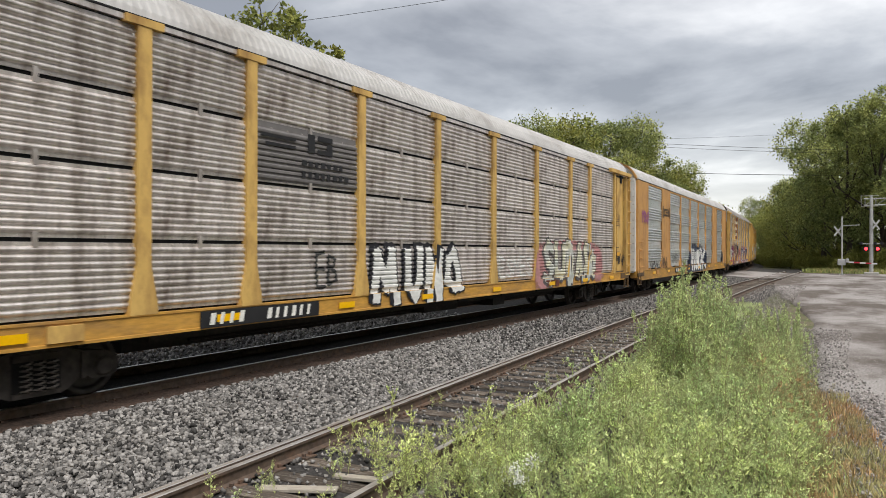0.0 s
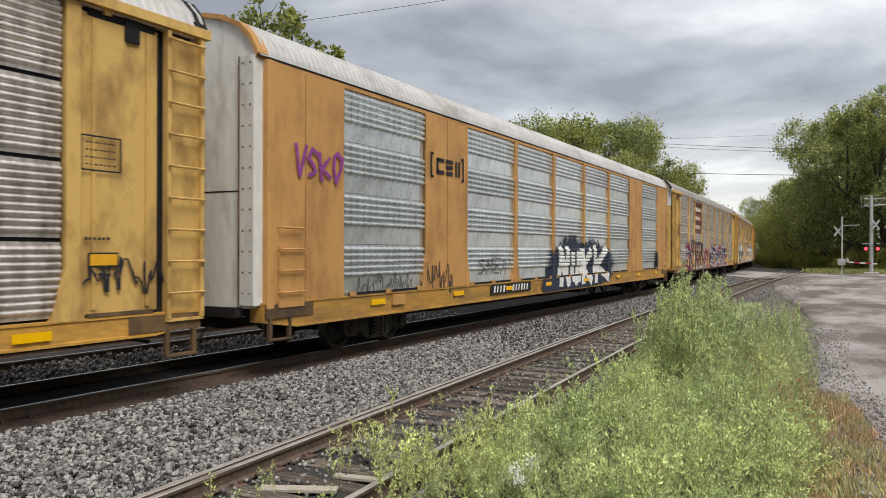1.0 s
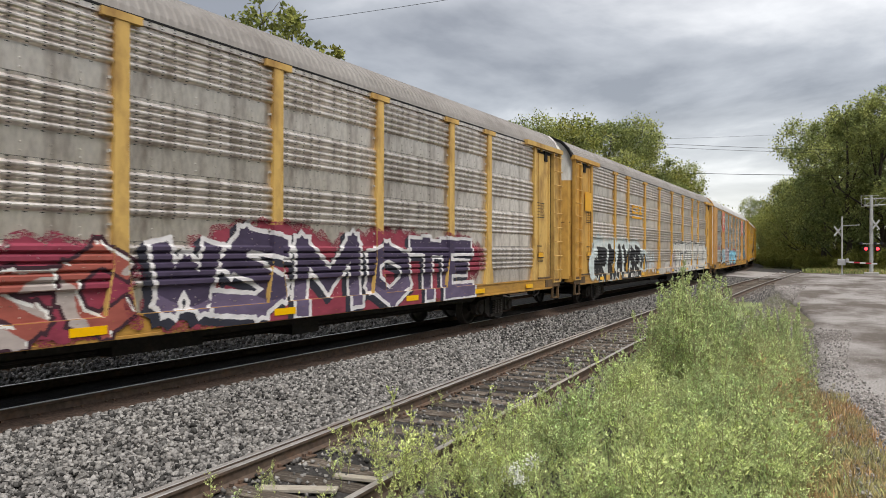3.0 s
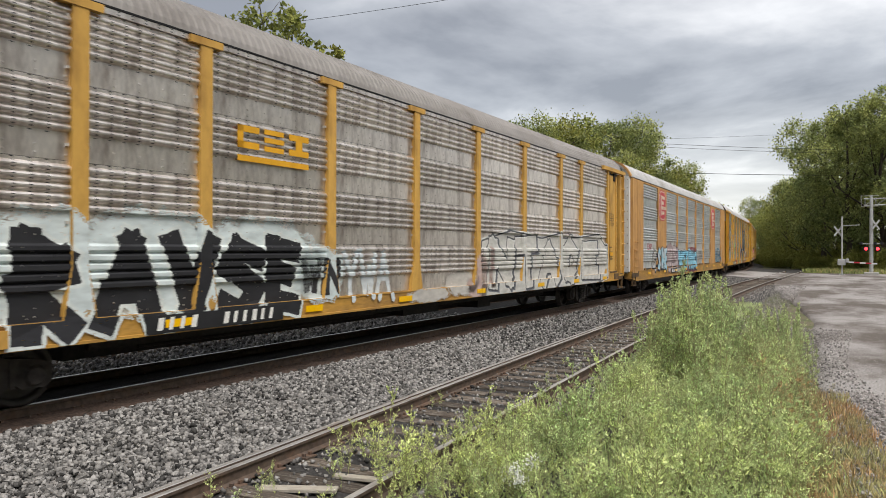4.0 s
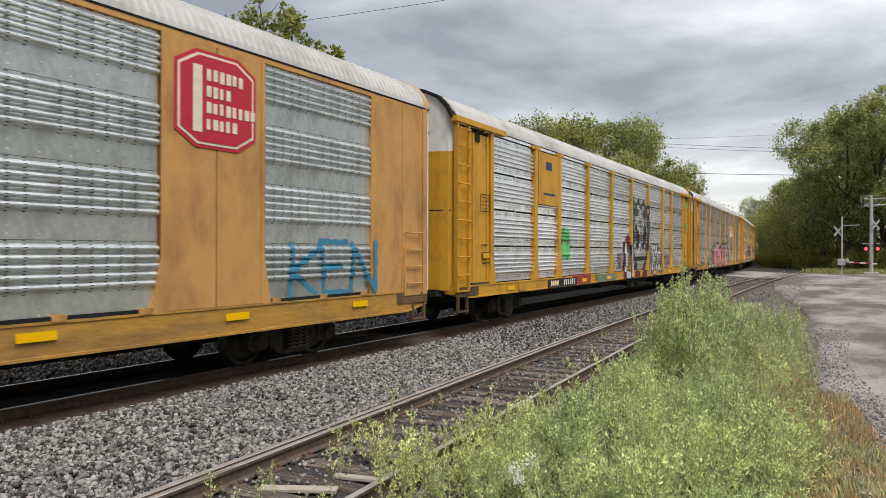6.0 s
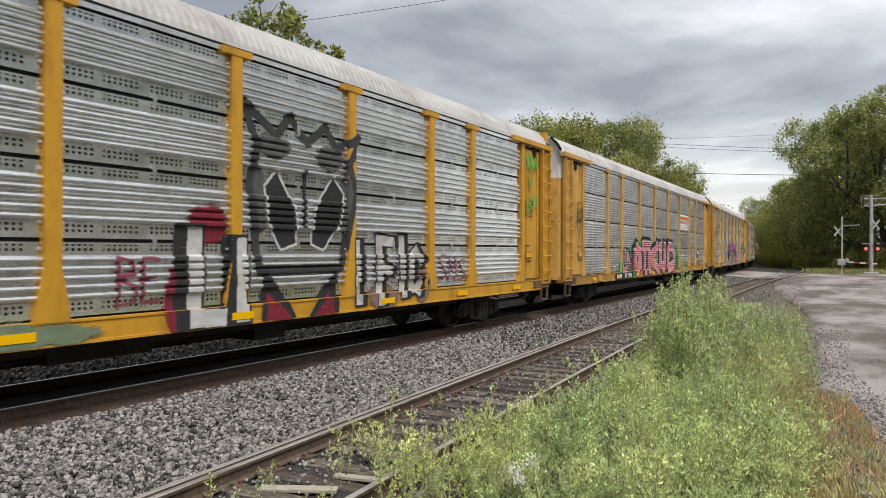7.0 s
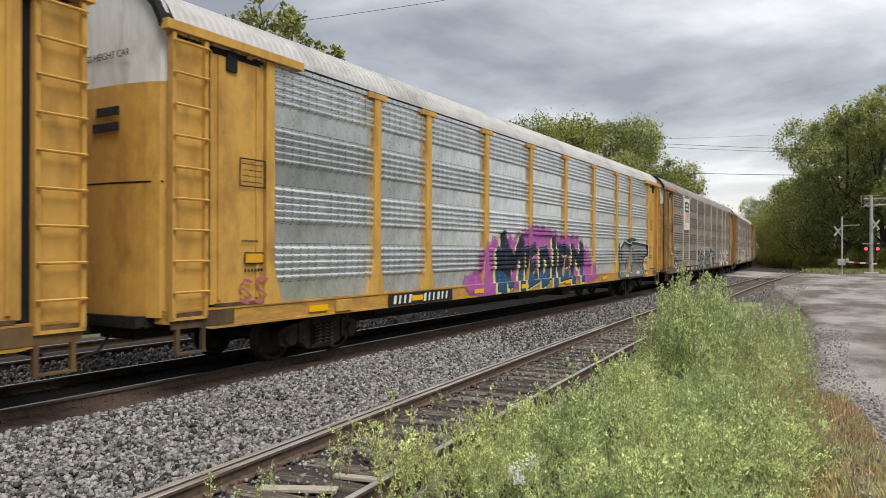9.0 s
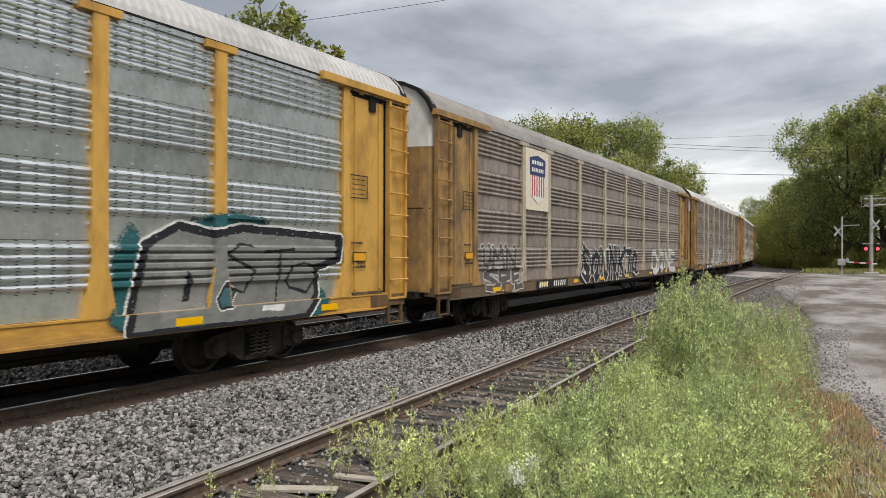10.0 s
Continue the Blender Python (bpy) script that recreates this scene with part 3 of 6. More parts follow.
ARCH = [(-1.56, 5.0), (-1.53, 5.1), (-1.42, 5.3), (-1.2, 5.52), (-0.85, 5.68), (-0.45, 5.77), (0, 5.8), (0.45, 5.77), (0.85, 5.68), (1.2, 5.52), (1.42, 5.3), (1.53, 5.1), (1.56, 5.0)]


def roof_build():
    vs, fs = [], []
    xs, hs = [], []
    x = -13.78
    while x < 13.75:
        for dx, h in ((0, 0.0), (0.05, 0.0), (0.075, 0.022), (0.125, 0.022)):
            xs.append(x + dx)
            hs.append(h)
        x += 0.15
    n = len(ARCH)
    for x, h in zip(xs, hs):
        for y, z in ARCH:
            k = max(0.0, min(1.0, (z - 5.02) * 6))
            vs.append((x, y * (1 + h * 0.4 * k), z + h * k))
    for i in range(len(xs) - 1):
        for k in range(n - 1):
            fs.append((i * n + k, (i + 1) * n + k, (i + 1) * n + k + 1, i * n + k + 1))
    return vs, fs


def end_build(z_lo, z_hi):
    """One end wall between two heights: a shallow bow across the car, under the arch."""
    ys = [-1.5, -1.4, -1.2, -0.85, -0.45, 0, 0.45, 0.85, 1.2, 1.4, 1.5]
    vs, fs = [], []

    def top(y):
        for (a, za), (b, zb) in zip(ARCH, ARCH[1:]):
            if a <= y <= b:
                return za + (zb - za) * (y - a) / (b - a) - 0.03
        return 5.0
    for y in ys:
        x = -13.62 - 0.28 * (1 - (y / 1.5) ** 2) ** 0.5
        t = min(z_hi, top(y))
        vs += [(x, y, z_lo), (x, y, t), (x + 0.06, y, z_lo), (x + 0.06, y, t)]
    for i in range(len(ys) - 1):
        a, b = i * 4, i * 4 + 4
        fs += [(a, a + 1, b + 1, b), (a + 2, b + 2, b + 3, a + 3), (a + 1, a + 3, b + 3, b + 1), (a, b, b + 2, a + 2)]
    fs += [(0, 2, 3, 1), (len(vs) - 4, len(vs) - 3, len(vs) - 1, len(vs) - 2)]
    return vs, fs


def hood_build():
    vs, fs = [], []
    for y, z in ARCH:
        for x, s in ((-13.95, 1.0), (-13.95, 0.955), (-13.72, 0.955), (-13.72, 1.0)):
            vs.append((x + (0.12 * (abs(y) / 1.56) ** 2), y * (1 if s == 1 else 0.97), 5.0 + (z - 5.0) + (0.03 if s == 1 else -0.045)))
    for i in range(len(ARCH) - 1):
        for k in range(4):
            j = (k + 1) % 4
            fs.append((i * 4 + k, i * 4 + j, i * 4 + 4 + j, i * 4 + 4 + k))
    return vs, fs


def seam_build():
    """A narrow joint that follows the bow of the end wall."""
    ys = [-1.45, -1.2, -0.85, -0.45, 0, 0.45, 0.85, 1.2, 1.45]
    vs = [(-13.624 - 0.28 * (1 - (y / 1.5) ** 2) ** 0.5, y, z) for y in ys for z in (2.86, 2.885)]
    return vs, [(2 * i, 2 * i + 1, 2 * i + 3, 2 * i + 2) for i in range(len(ys) - 1)]


def gasket_build():
    """Two lengths of rubber left on the shoulder of the arch."""
    parts = []
    for a, b in ((1, 3), (3, 4)):
        pts = [(-13.95 + .12 * (abs(y) / 1.56) ** 2 - .01, y, z + .01) for y, z in ARCH[a:b + 1]]
        parts.append(tube(pts if a == 1 else [Vector(pts[0]).lerp(Vector(pts[1]), f) for f in (.25, .75)], .04, 6))
    return join(*parts)


def ladder_build():
    """The corner plate behind the rungs: it covers the last half metre of the side (leading end, near side)."""
    return boxes((-13.68, -1.57, 1.02, -13.1, -1.53, 4.86))


def rung_build():
    return tube([(-13.69, -1.66, 0), (-13.69, -1.67, 0.0), (-13.1, -1.67, 0), (-13.1, -1.66, 0)], 0.018, 6)


def door_build():
    return boxes((-12.98, -1.555, 1.14, -11.93, -1.5, 4.84))


def door_rib_build(x0, x1):
    return boxes((x0, -1.585, 1.2, x1, -1.55, 4.78))


def cornice_build():
    return join(boxes((-13.8, -1.66, 4.93, -11.1, -1.5, 5.06)), boxes((-13.7, -1.62, 4.86, -13.62, -1.5, 4.95), (-12.3, -1.6, 4.86, -12.2, -1.5, 4.95)))


def lathe(profile, n=24):
    """A round body about the y axis from (y, radius) pairs."""
    vs, fs = [], []
    m = len(profile)
    for k in range(n):
        w = 2 * math.pi * k / n
        vs += [(r * math.cos(w), y, r * math.sin(w)) for y, r in profile]
    for k in range(n):
        for j in range(m - 1):
            fs.append((k * m + j, k * m + j + 1, ((k + 1) % n) * m + j + 1, ((k + 1) % n) * m + j))
    return vs, fs


def wheel_build():
    # outer face at -y: rim, dished plate, hub
    return lathe([(0.07, 0.001), (0.07, 0.1), (0.03, 0.12), (0.03, 0.34), (0.06, 0.36), (0.06, 0.46), (0.03, 0.455), (0.02, 0.425), (-0.07, 0.415), (-0.075, 0.40), (-0.07, 0.345), (-0.02, 0.335), (-0.0, 0.3), (-0.01, 0.17), (-0.06, 0.13), (-0.085, 0.09), (-0.085, 0.001)])


def frame_build():
    """A cast three-piece truck side frame with its bearing ends, about the truck's centre."""
    o = [(-1.08, .33), (-0.98, .27), (-0.72, .27), (-0.6, .36), (-0.4, .2), (-0.3, .16), (.3, .16), (.4, .2), (.6, .36), (.72, .27), (.98, .27), (1.08, .33), (1.08, .54), (.9, .62), (.55, .66), (.3, .72), (-.3, .72), (-.55, .66), (-.9, .62), (-1.08, .54)]
    hole = [(-0.27, 0.24, 0.27, 0.56)]
    a = prism(o, -1.15, -1.0)
    caps = lathe([(-1.2, 0.001), (-1.2, 0.1), (-1.16, 0.13), (-1.02, 0.13)], 14)
    c1 = ([(x - 0.865, y, z + 0.42) for x, y, z in caps[0]], caps[1])
    c2 = ([(x + 0.865, y, z + 0.42) for x, y, z in caps[0]], caps[1])
    ribs = boxes((-.62, -1.18, .3, -.56, -1.14, .64), (.56, -1.18, .3, .62, -1.14, .64), (-.3, -1.19, .6, .3, -1.14, .68), (-.3, -1.19, .17, .3, -1.14, .23))
    return join(a, c1, c2, ribs)


def spring_build():
    parts = []
    for x in (-0.16, 0.0, 0.16):
        pts = [(x + 0.065 * math.cos(k * 1.05), -1.225 + 0.05 * math.sin(k * 1.05), 0.23 + 0.0102 * k) for k in range(37)]
        parts.append(tube(pts, 0.013, 4))
    return join(*parts)


SPRING = material("dusty_spring_steel", (0.13, 0.115, 0.105), 0.6, 0.4, var=0.3, scale=14)


def truck(car, x):
    me = cached(("truck", IRON), lambda: boxes((-0.2, -1.12, .36, .2, 1.12, .62), (-0.35, -0.3, .55, .35, .3, .74), (-.75, -.7, .38, -.68, .7, .5), (.68, -.7, .38, .75, .7, .5)))
    t = share("truck", me, car, x, 0, 0)
    for s in (0, math.pi):
        share("side_frame", cached(("side_frame", TRUCK), frame_build), t, 0, 0, 0, s)
        share("spring_pocket", cached(("spring_pocket", SLOT), lambda: boxes((-.29, -1.165, .22, .29, -1.12, .6))), t, 0, 0, 0, s)
        share("spring", cached(("spring", SPRING), spring_build), t, 0, 0, 0, s)
        for dx in (-0.865, 0.865):
            sy = -0.7525 if s == 0 else 0.7525
            w = share("wheel", cached(("wheel", WHEEL, "smooth"), wheel_build), t, dx, sy, 0.42, s)
    for dx in (-0.865, 0.865):
        share("axle", cached(("axle", IRON), lambda: tube([(0, -0.95, 0), (0, 0.95, 0)], 0.085, 10)), t, dx, 0, 0.42)
    return t


def coupler_build():
    return join(boxes((-14.0, -0.16, .72, -13.2, .16, .98), (-14.28, -0.09, .78, -13.95, .09, .94), (-14.3, -0.18, .7, -14.12, .14, 1.02)), boxes((-13.95, -1.2, .86, -13.5, 1.2, 1.02)),
                tube([(-13.8, -.45, .75), (-14.0, -.45, .5), (-14.3, -.42, .42)], 0.03, 8), tube([(-13.85, -1.3, .88), (-13.85, 0.3, .88)], 0.018, 6))


def stirrup_build():
    return join(boxes((-13.6, -1.6, .5, -13.54, -1.54, .95), (-13.16, -1.6, .5, -13.1, -1.54, .95), (-13.6, -1.62, .48, -13.1, -1.52, .51)))


def sill_build(low):
    """The side girder: one channel with lips, its ends cut up towards the couplers."""
    sec = [(-1.595, low), (-1.595, low + .035), (-1.58, low + .04), (-1.58, 1.06), (-1.595, 1.065), (-1.595, 1.095), (-1.3, 1.095), (-1.3, low)]
    xs = [(-13.7, .12), (-12.95, 0.0), (12.95, 0.0), (13.7, .12)]
    vs = [(x, y + (.03 if e else 0), z + (e if z < low + .1 else 0)) for x, e in xs for y, z in sec]
    n = len(sec)
    fs = [(i * n + k, (i + 1) * n + k, (i + 1) * n + (k + 1) % n, i * n + (k + 1) % n) for i in range(3) for k in range(n)]
    return vs, [tuple(reversed(f)) for f in fs] + [tuple(range(n)), tuple(range(4 * n - 1, 3 * n - 1, -1))]


def under_build():
    return join(boxes((-13.4, -.4, .6, 13.4, .4, 1.0), (-8.4, -.4, .42, 8.4, .4, .6), (-8.6, -1.3, .66, 8.6, -1.22, 1.0), (-13.6, -1.45, .98, 13.6, 1.45, 1.09)),
                boxes(*[(x - .06, -1.35, .72, x + .06, 1.35, .98) for x in np.arange(-12, 12.1, 2.4)]),
                tube([(-7.5, -.75, .55), (7.5, -.75, .55)], 0.03, 6), boxes((-1.2, -1.1, .5, .3, -.6, .85), (2.2, -1.15, .45, 2.9, -.55, .9)))


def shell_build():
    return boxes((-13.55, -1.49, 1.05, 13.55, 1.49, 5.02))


def plate(name, car, u0, u1, z0, z1, y, mat, label="", thick=0.006):
    v, f = boxes((u0 - MID, -y - thick, z0, u1 - MID, -y, z1))
    return mesh_obj(name, v, f, mat, car, label=label)


def bars(name, car, items, y, mat, label="", lean=0.0):
    """Plain bars in place of lettering: each (u0, z0, u1, z1), sheared by lean."""
    v, f = boxes(*[(a - MID, -y - 0.004, b, c - MID, -y, d) for a, b, c, d in items])
    v = [(x + lean * (z - items[0][1]), yy, z) for x, yy, z in v]
    return tagged(mesh_obj(name, v, f, mat, car, label=label), kind="stuff")


def lettering_bars(u0, u1, z0, z1, n, rnd, lean=0.0):
    """n short marks of uneven width along a line, like worn stencilling."""
    w = (u1 - u0) / n
    return [(u0 + w * k, z0 + rnd.uniform(0, .1) * (z1 - z0), u0 + w * (k + rnd.uniform(0.5, 0.75)), z1 - rnd.uniform(0, .1) * (z1 - z0)) for k in range(n)]


GLYPH = {
    "A": [[(0, 0), (.5, 1), (1, 0)], [(.22, .4), (.78, .4)]], "B": [[(0, 0), (0, 1), (.8, .85), (.8, .6), (0, .52), (1, .35), (1, .1), (0, 0)]],
    "C": [[(1, .85), (.6, 1), (.1, .8), (0, .45), (.2, .1), (.6, 0), (1, .2)]], "D": [[(0, 0), (0, 1), (.6, .95), (1, .6), (.9, .2), (.5, 0), (0, 0)]],
    "E": [[(1, 1), (0, 1), (0, 0), (1, 0)], [(0, .5), (.8, .55)]], "H": [[(0, 0), (0, 1)], [(1, 0), (1, 1)], [(0, .5), (1, .55)]],
    "K": [[(0, 0), (0, 1)], [(1, 1), (.1, .5), (1, 0)]], "M": [[(0, 0), (.1, 1), (.5, .4), (.9, 1), (1, 0)]], "N": [[(0, 0), (.05, 1), (.9, 0), (1, 1)]],
    "O": [[(.5, 1), (.05, .75), (.05, .25), (.5, 0), (.95, .25), (.95, .75), (.5, 1)]], "P": [[(0, 0), (0, 1), (.9, .9), (.95, .6), (0, .45)]],
    "S": [[(1, .9), (.4, 1), (.05, .78), (.5, .52), (.95, .3), (.6, 0), (0, .1)]], "T": [[(0, 1), (1, 1)], [(.5, 1), (.5, 0)]],
    "U": [[(0, 1), (.08, .2), (.5, 0), (.92, .2), (1, 1)]], "V": [[(0, 1), (.45, 0), (1, 1)]], "W": [[(0, 1), (.2, 0), (.5, .7), (.8, 0), (1, 1)]], "Y": [[(0, 1), (.5, .5), (1, 1)], [(.5, .5), (.45, 0)]],
    "L": [[(0, 1), (0, 0), (1, 0)]], "F": [[(1, 1), (0, 1), (0, 0)], [(0, .5), (.8, .5)]], "I": [[(.5, 0), (.5, 1)]], "R": [[(0, 0), (0, 1), (.9, .9), (.9, .6), (0, .5), (1, 0)]],
}


def side_depth(u, z, old=False, dense="plain"):
    if z < 1.097:
        return 1.60
    if old and (5.26 < u < 7.44 or 21.16 < u < 23.34):
        return 1.594
    for p in POSTS:
        half = 0.21 - (z - 1.08) * .165 if z < 1.75 else (.085 if old else .11)
        if abs(u - p) < half and not (old and p in (5.4, 7.3, 21.3, 23.2)):
            return POST + 0.0
    if u < 2.7 or u > 25.9:
        return 1.602
    return SIDE + rib_depth(z - Z0, dense)


def paint_cells(car, us, zs, cls, pal, old, dense):
    """Painted skin over the ribs, posts and sill: one quad for each run of cells of one colour (cls - 1 is the palette's place)."""
    keep = np.argwhere(cls[:-1, :-1] > 0)
    vs, fs, mi = [], [], []
    depth = np.array([[side_depth(a, b, old, dense) for b in zs] for a in us]) + 0.006
    rows_at = {}
    for i, j in keep:
        rows_at.setdefault(j, []).append(i)
    # cells of one colour at one depth merge along each line
    for j, cols_ in rows_at.items():
        k = 0
        while k < len(cols_):
            i0 = i1 = cols_[k]
            while k + 1 < len(cols_) and cols_[k + 1] == i1 + 1 and cls[i1 + 1, j] == cls[i0, j] and depth[i1 + 1, j] == depth[i0, j] == depth[min(i1 + 2, len(us) - 1), j] and depth[i1 + 1, j + 1] == depth[i0, j + 1] == depth[min(i1 + 2, len(us) - 1), j + 1]:
                k += 1
                i1 += 1
            o, e = len(vs), i1 + 1
            vs += [(us[i0] - MID, -depth[i0, j], zs[j]), (us[e] - MID, -depth[e, j], zs[j]), (us[e] - MID, -depth[e, j + 1], zs[j + 1]), (us[i0] - MID, -depth[i0, j + 1], zs[j + 1])]
            fs.append((o, o + 1, o + 2, o + 3))
            mi.append(int(cls[i0, j]) - 1)
            k += 1
    return mesh_obj("graffiti", vs, fs, [flat_paint(c) for c in pal], car, idx=mi, label="sprayed graffiti lettering")


def poly_dist(U, Z, pts):
    """Signed distance to a closed outline, negative within."""
    d, inside = np.full(U.shape, 9.0), np.zeros(U.shape, bool)
    for (ax, az), (bx, bz) in zip(pts, pts[1:] + pts[:1]):
        dx, dz = bx - ax, bz - az
        t = np.clip(((U - ax) * dx + (Z - az) * dz) / (dx * dx + dz * dz + 1e-9), 0, 1)
        d = np.minimum(d, np.hypot(U - ax - t * dx, Z - az - t * dz))
        hit = ((az > Z) != (bz > Z)) & (U < (bx - ax) * (Z - az) / (bz - az + 1e-9) + ax)
        inside ^= hit
    return np.where(inside, -d, d)


def stroke_dist(U, Z, letters, rnd, wobble, blocky):
    """Distance to the strokes of letters, each (character, u0, u1, z0, z1); blocky strokes have square ends."""
    D = np.full(U.shape, 9.0)
    for ch, a, b, lo, hi in letters:
        for line_pts in GLYPH[ch]:
            pts = [(a + (b - a) * (x + rnd.uniform(-wobble, wobble)), lo + (hi - lo) * (y + rnd.uniform(-wobble, wobble))) for x, y in line_pts]
            for (ax, az), (bx, bz) in zip(pts, pts[1:]):
                ln = math.hypot(bx - ax, bz - az) + 1e-6
                dx, dz = (bx - ax) / ln, (bz - az) / ln
                along, perp = (U - ax) * dx + (Z - az) * dz, np.abs((Z - az) * dx - (U - ax) * dz)
                over = np.maximum(np.maximum(-along, along - ln), 0)
                D = np.minimum(D, np.maximum(perp, over) if blocky else np.hypot(perp, over))
    return D


def mural(car, letters, fill, line, weight, edge, seed, cloud=None, cloud_at=(), fields=(), shadow=None, light=None, foot=None, patches=None,
          blocky=True, wobble=.06, cell=.015, old=False, dense="plain"):
    """A sprayed piece in layers: a misty cloud of ellipses (u, z, half width, half height), outlined fields, a cast shadow (colour, du, dz),
    outlined letters, a light edge (colour, width) towards the upper right, another colour below a height, patches (colour, seed)."""
    rnd = random.Random(seed)
    rs = np.random.RandomState(seed)
    ends = [q for e in cloud_at for q in ((e[0] - e[2], e[1] - e[3]), (e[0] + e[2], e[1] + e[3]))] + [q for e in fields for q in e[0]]
    ends += [q for e in letters for q in ((e[1] - weight - edge - .2, e[3] - weight - edge), (e[2] + weight + edge + .2, e[4] + weight + edge))]
    us = np.arange(max(.6, min(e[0] for e in ends) - .15), min(27.8, max(e[0] for e in ends) + .15), cell)
    zs = np.arange(.69 if old else .80, max(e[1] for e in ends) + .15, cell * .8)
    U, Z = np.meshgrid(us, zs, indexing="ij")
    wob = 0.05 * np.sin(U * 7 + seed) * np.sin(Z * 9 + seed * 2) + 0.03 * np.sin(U * 23 + Z * 17)
    pal, cls = [], np.zeros(U.shape, int)

    def lay(mask, colour):
        if colour not in pal:
            pal.append(colour)
        cls[mask] = pal.index(colour) + 1
    for u, z, ru, rz in cloud_at:
        r = np.hypot((U - u) / ru, (Z - z) / rz) + wob * .9 + .06 * np.sin(U * 13 + Z * 5)
        lay((r < .9) | ((r < 1.04) & (rs.rand(*U.shape) < .5)), cloud)
    for pts, inner, rim, rim_w, rim2, rim2_w in fields:
        d = poly_dist(U, Z, list(pts)) + wob * .12
        if rim2 is not None:
            lay(d < rim_w + rim2_w, rim2)
        if rim is not None:
            lay(d < rim_w if inner is not None else np.abs(d) < rim_w, rim)
        if inner is not None:
            lay(d < 0, inner)
    if letters:
        D = stroke_dist(U, Z, letters, rnd, wobble, blocky) + wob * .12
        if shadow:
            colour, du, dz = shadow
            for f in np.linspace(.2, 1, 6):
                i, j = int(round(du * f / cell)), int(round(dz * f / (cell * .8)))
                moved = np.roll(np.roll(D, i, 0), j, 1)
                moved[:, max(0, Z.shape[1] + j):], moved[:, :max(0, j)] = 9, 9
                lay(moved < weight + edge, colour)
        if edge > 0:
            lay(D < weight + edge, line)
        body = D < weight
        lay(body, fill)
        if patches:
            lay(body & (np.sin(U * 3.3 + 2 * np.sin(Z * 2.9 + seed) + seed) * np.sin(Z * 4.7 + seed * 1.7 + np.sin(U * 2.1)) > .3), patches)
        if foot:
            lay(body & (Z < foot[0] + .12 * np.sin(U * 4 + seed)), foot[1])
        if light:
            gu, gz = np.gradient(D, cell, cell * .8)
            lay(body & (D > weight - light[1]) & (gu * .7 + gz * .7 > .35), light[0])
    # flaked and thin spots
    cls[rs.rand(*U.shape) < .004] = 0
    return paint_cells(car, us, zs, cls, pal, old, dense)


def graffiti(car, letters, u0, u1, z0, z1, fill, line, glow=None, thick=0.13, edge=0.07, halo=0.2, seed=1, shine=None, cell=0.019, base=None, rim=None, old=False, dense="plain", clean=False, wild=0.0):
    """Sprayed letter shapes that follow the ribs, posts and sill of the side. Colours are (r, g, b)."""
    rnd = random.Random(seed)
    pad = halo + 0.1
    us = np.arange(u0 - pad, u1 + pad, cell)
    zs = np.arange(max(.69 if old else .82, z0 - pad), z1 + pad, cell * 0.8)
    U, Z = np.meshgrid(us, zs, indexing="ij")
    n = len(letters)
    w = (u1 - u0) / n
    D = np.full(U.shape, 9.0)
    for k, ch in enumerate(letters):
        if ch == " ":
            continue
        sl, lo, hi = rnd.uniform(-.12, .12), z0 + rnd.uniform(0, .12) * (z1 - z0), z1 - rnd.uniform(0, .14) * (z1 - z0)
        a, b = u0 + w * k + w * .14, u0 + w * (k + 1) - w * .1
        a, b = a - w * wild, b + w * wild
        extra = [[(rnd.uniform(0, 1), rnd.uniform(.5, 1.1)), (rnd.uniform(-.1, 1.1), rnd.uniform(-.1, .4))]] if thick > .09 and not clean else []
        for line_pts in GLYPH[ch] + extra:
            line_pts = [(x + rnd.uniform(-.09, .09) * (1 + 5 * wild), y + rnd.uniform(-.07, .07) * (1 + 9 * wild)) for x, y in line_pts]
            pts = [(a + (b - a) * (x + sl * (y - .5)), lo + (hi - lo) * y) for x, y in line_pts]
            for (ax, az), (bx, bz) in zip(pts, pts[1:]):
                dx, dz = bx - ax, bz - az
                t = np.clip(((U - ax) * dx + (Z - az) * dz) / (dx * dx + dz * dz + 1e-9), 0, 1)
                D = np.minimum(D, np.hypot(U - ax - t * dx, Z - az - t * dz))
    rs = np.random.RandomState(seed)
    wob = 0.05 * np.sin(U * 7 + seed) * np.sin(Z * 9 + seed * 2) + 0.03 * np.sin(U * 23 + Z * 17)
    cls = np.zeros(U.shape, int)
    if glow:
        cls[D < thick + edge + halo + 1.6 * wob] = 1
    if rim:
        # an offset outline on the lower side of the letters
        D2 = np.roll(np.roll(D, -4, 0), -5, 1)
        D2[-4:], D2[:, -5:] = 9, 9
        cls[np.minimum(D, D2) < thick + edge + .03 + wob * .25] = 6
    if edge > 0:
        cls[D < thick + edge + wob * .25] = 2
    cls[D < thick + wob * .15] = 3
    if edge > 0 and not clean:
        # inner cut lines and runs of paint
        cut = np.abs(np.sin(U * 3.1 + 1.3 * np.sin(Z * 2.3 + seed) + seed)) < .055
        cls[(cls == 3) & cut & (np.sin(Z * 4.1 + seed) > -.3)] = 2
    if shine:
        gu, gz = np.gradient(D, cell, cell * .8)
        cls[(cls == 3) & (D > thick * .3) & (D < thick * .72) & (gz * .8 - gu * .6 > .45)] = 4
    if base is not None:
        cls[(cls == 3 if rim else cls > 0) & (Z < base[0] + 0.12 * np.sin(U * 4 + seed))] = 5
    # specks at the edge of the mist
    cls[(cls == 1) & (rs.rand(*U.shape) < 0.12)] = 0
    pal = [glow or fill, line, fill, shine or fill, base[1] if base else fill, rim or fill]
    return paint_cells(car, us, zs, cls, pal, old, dense)


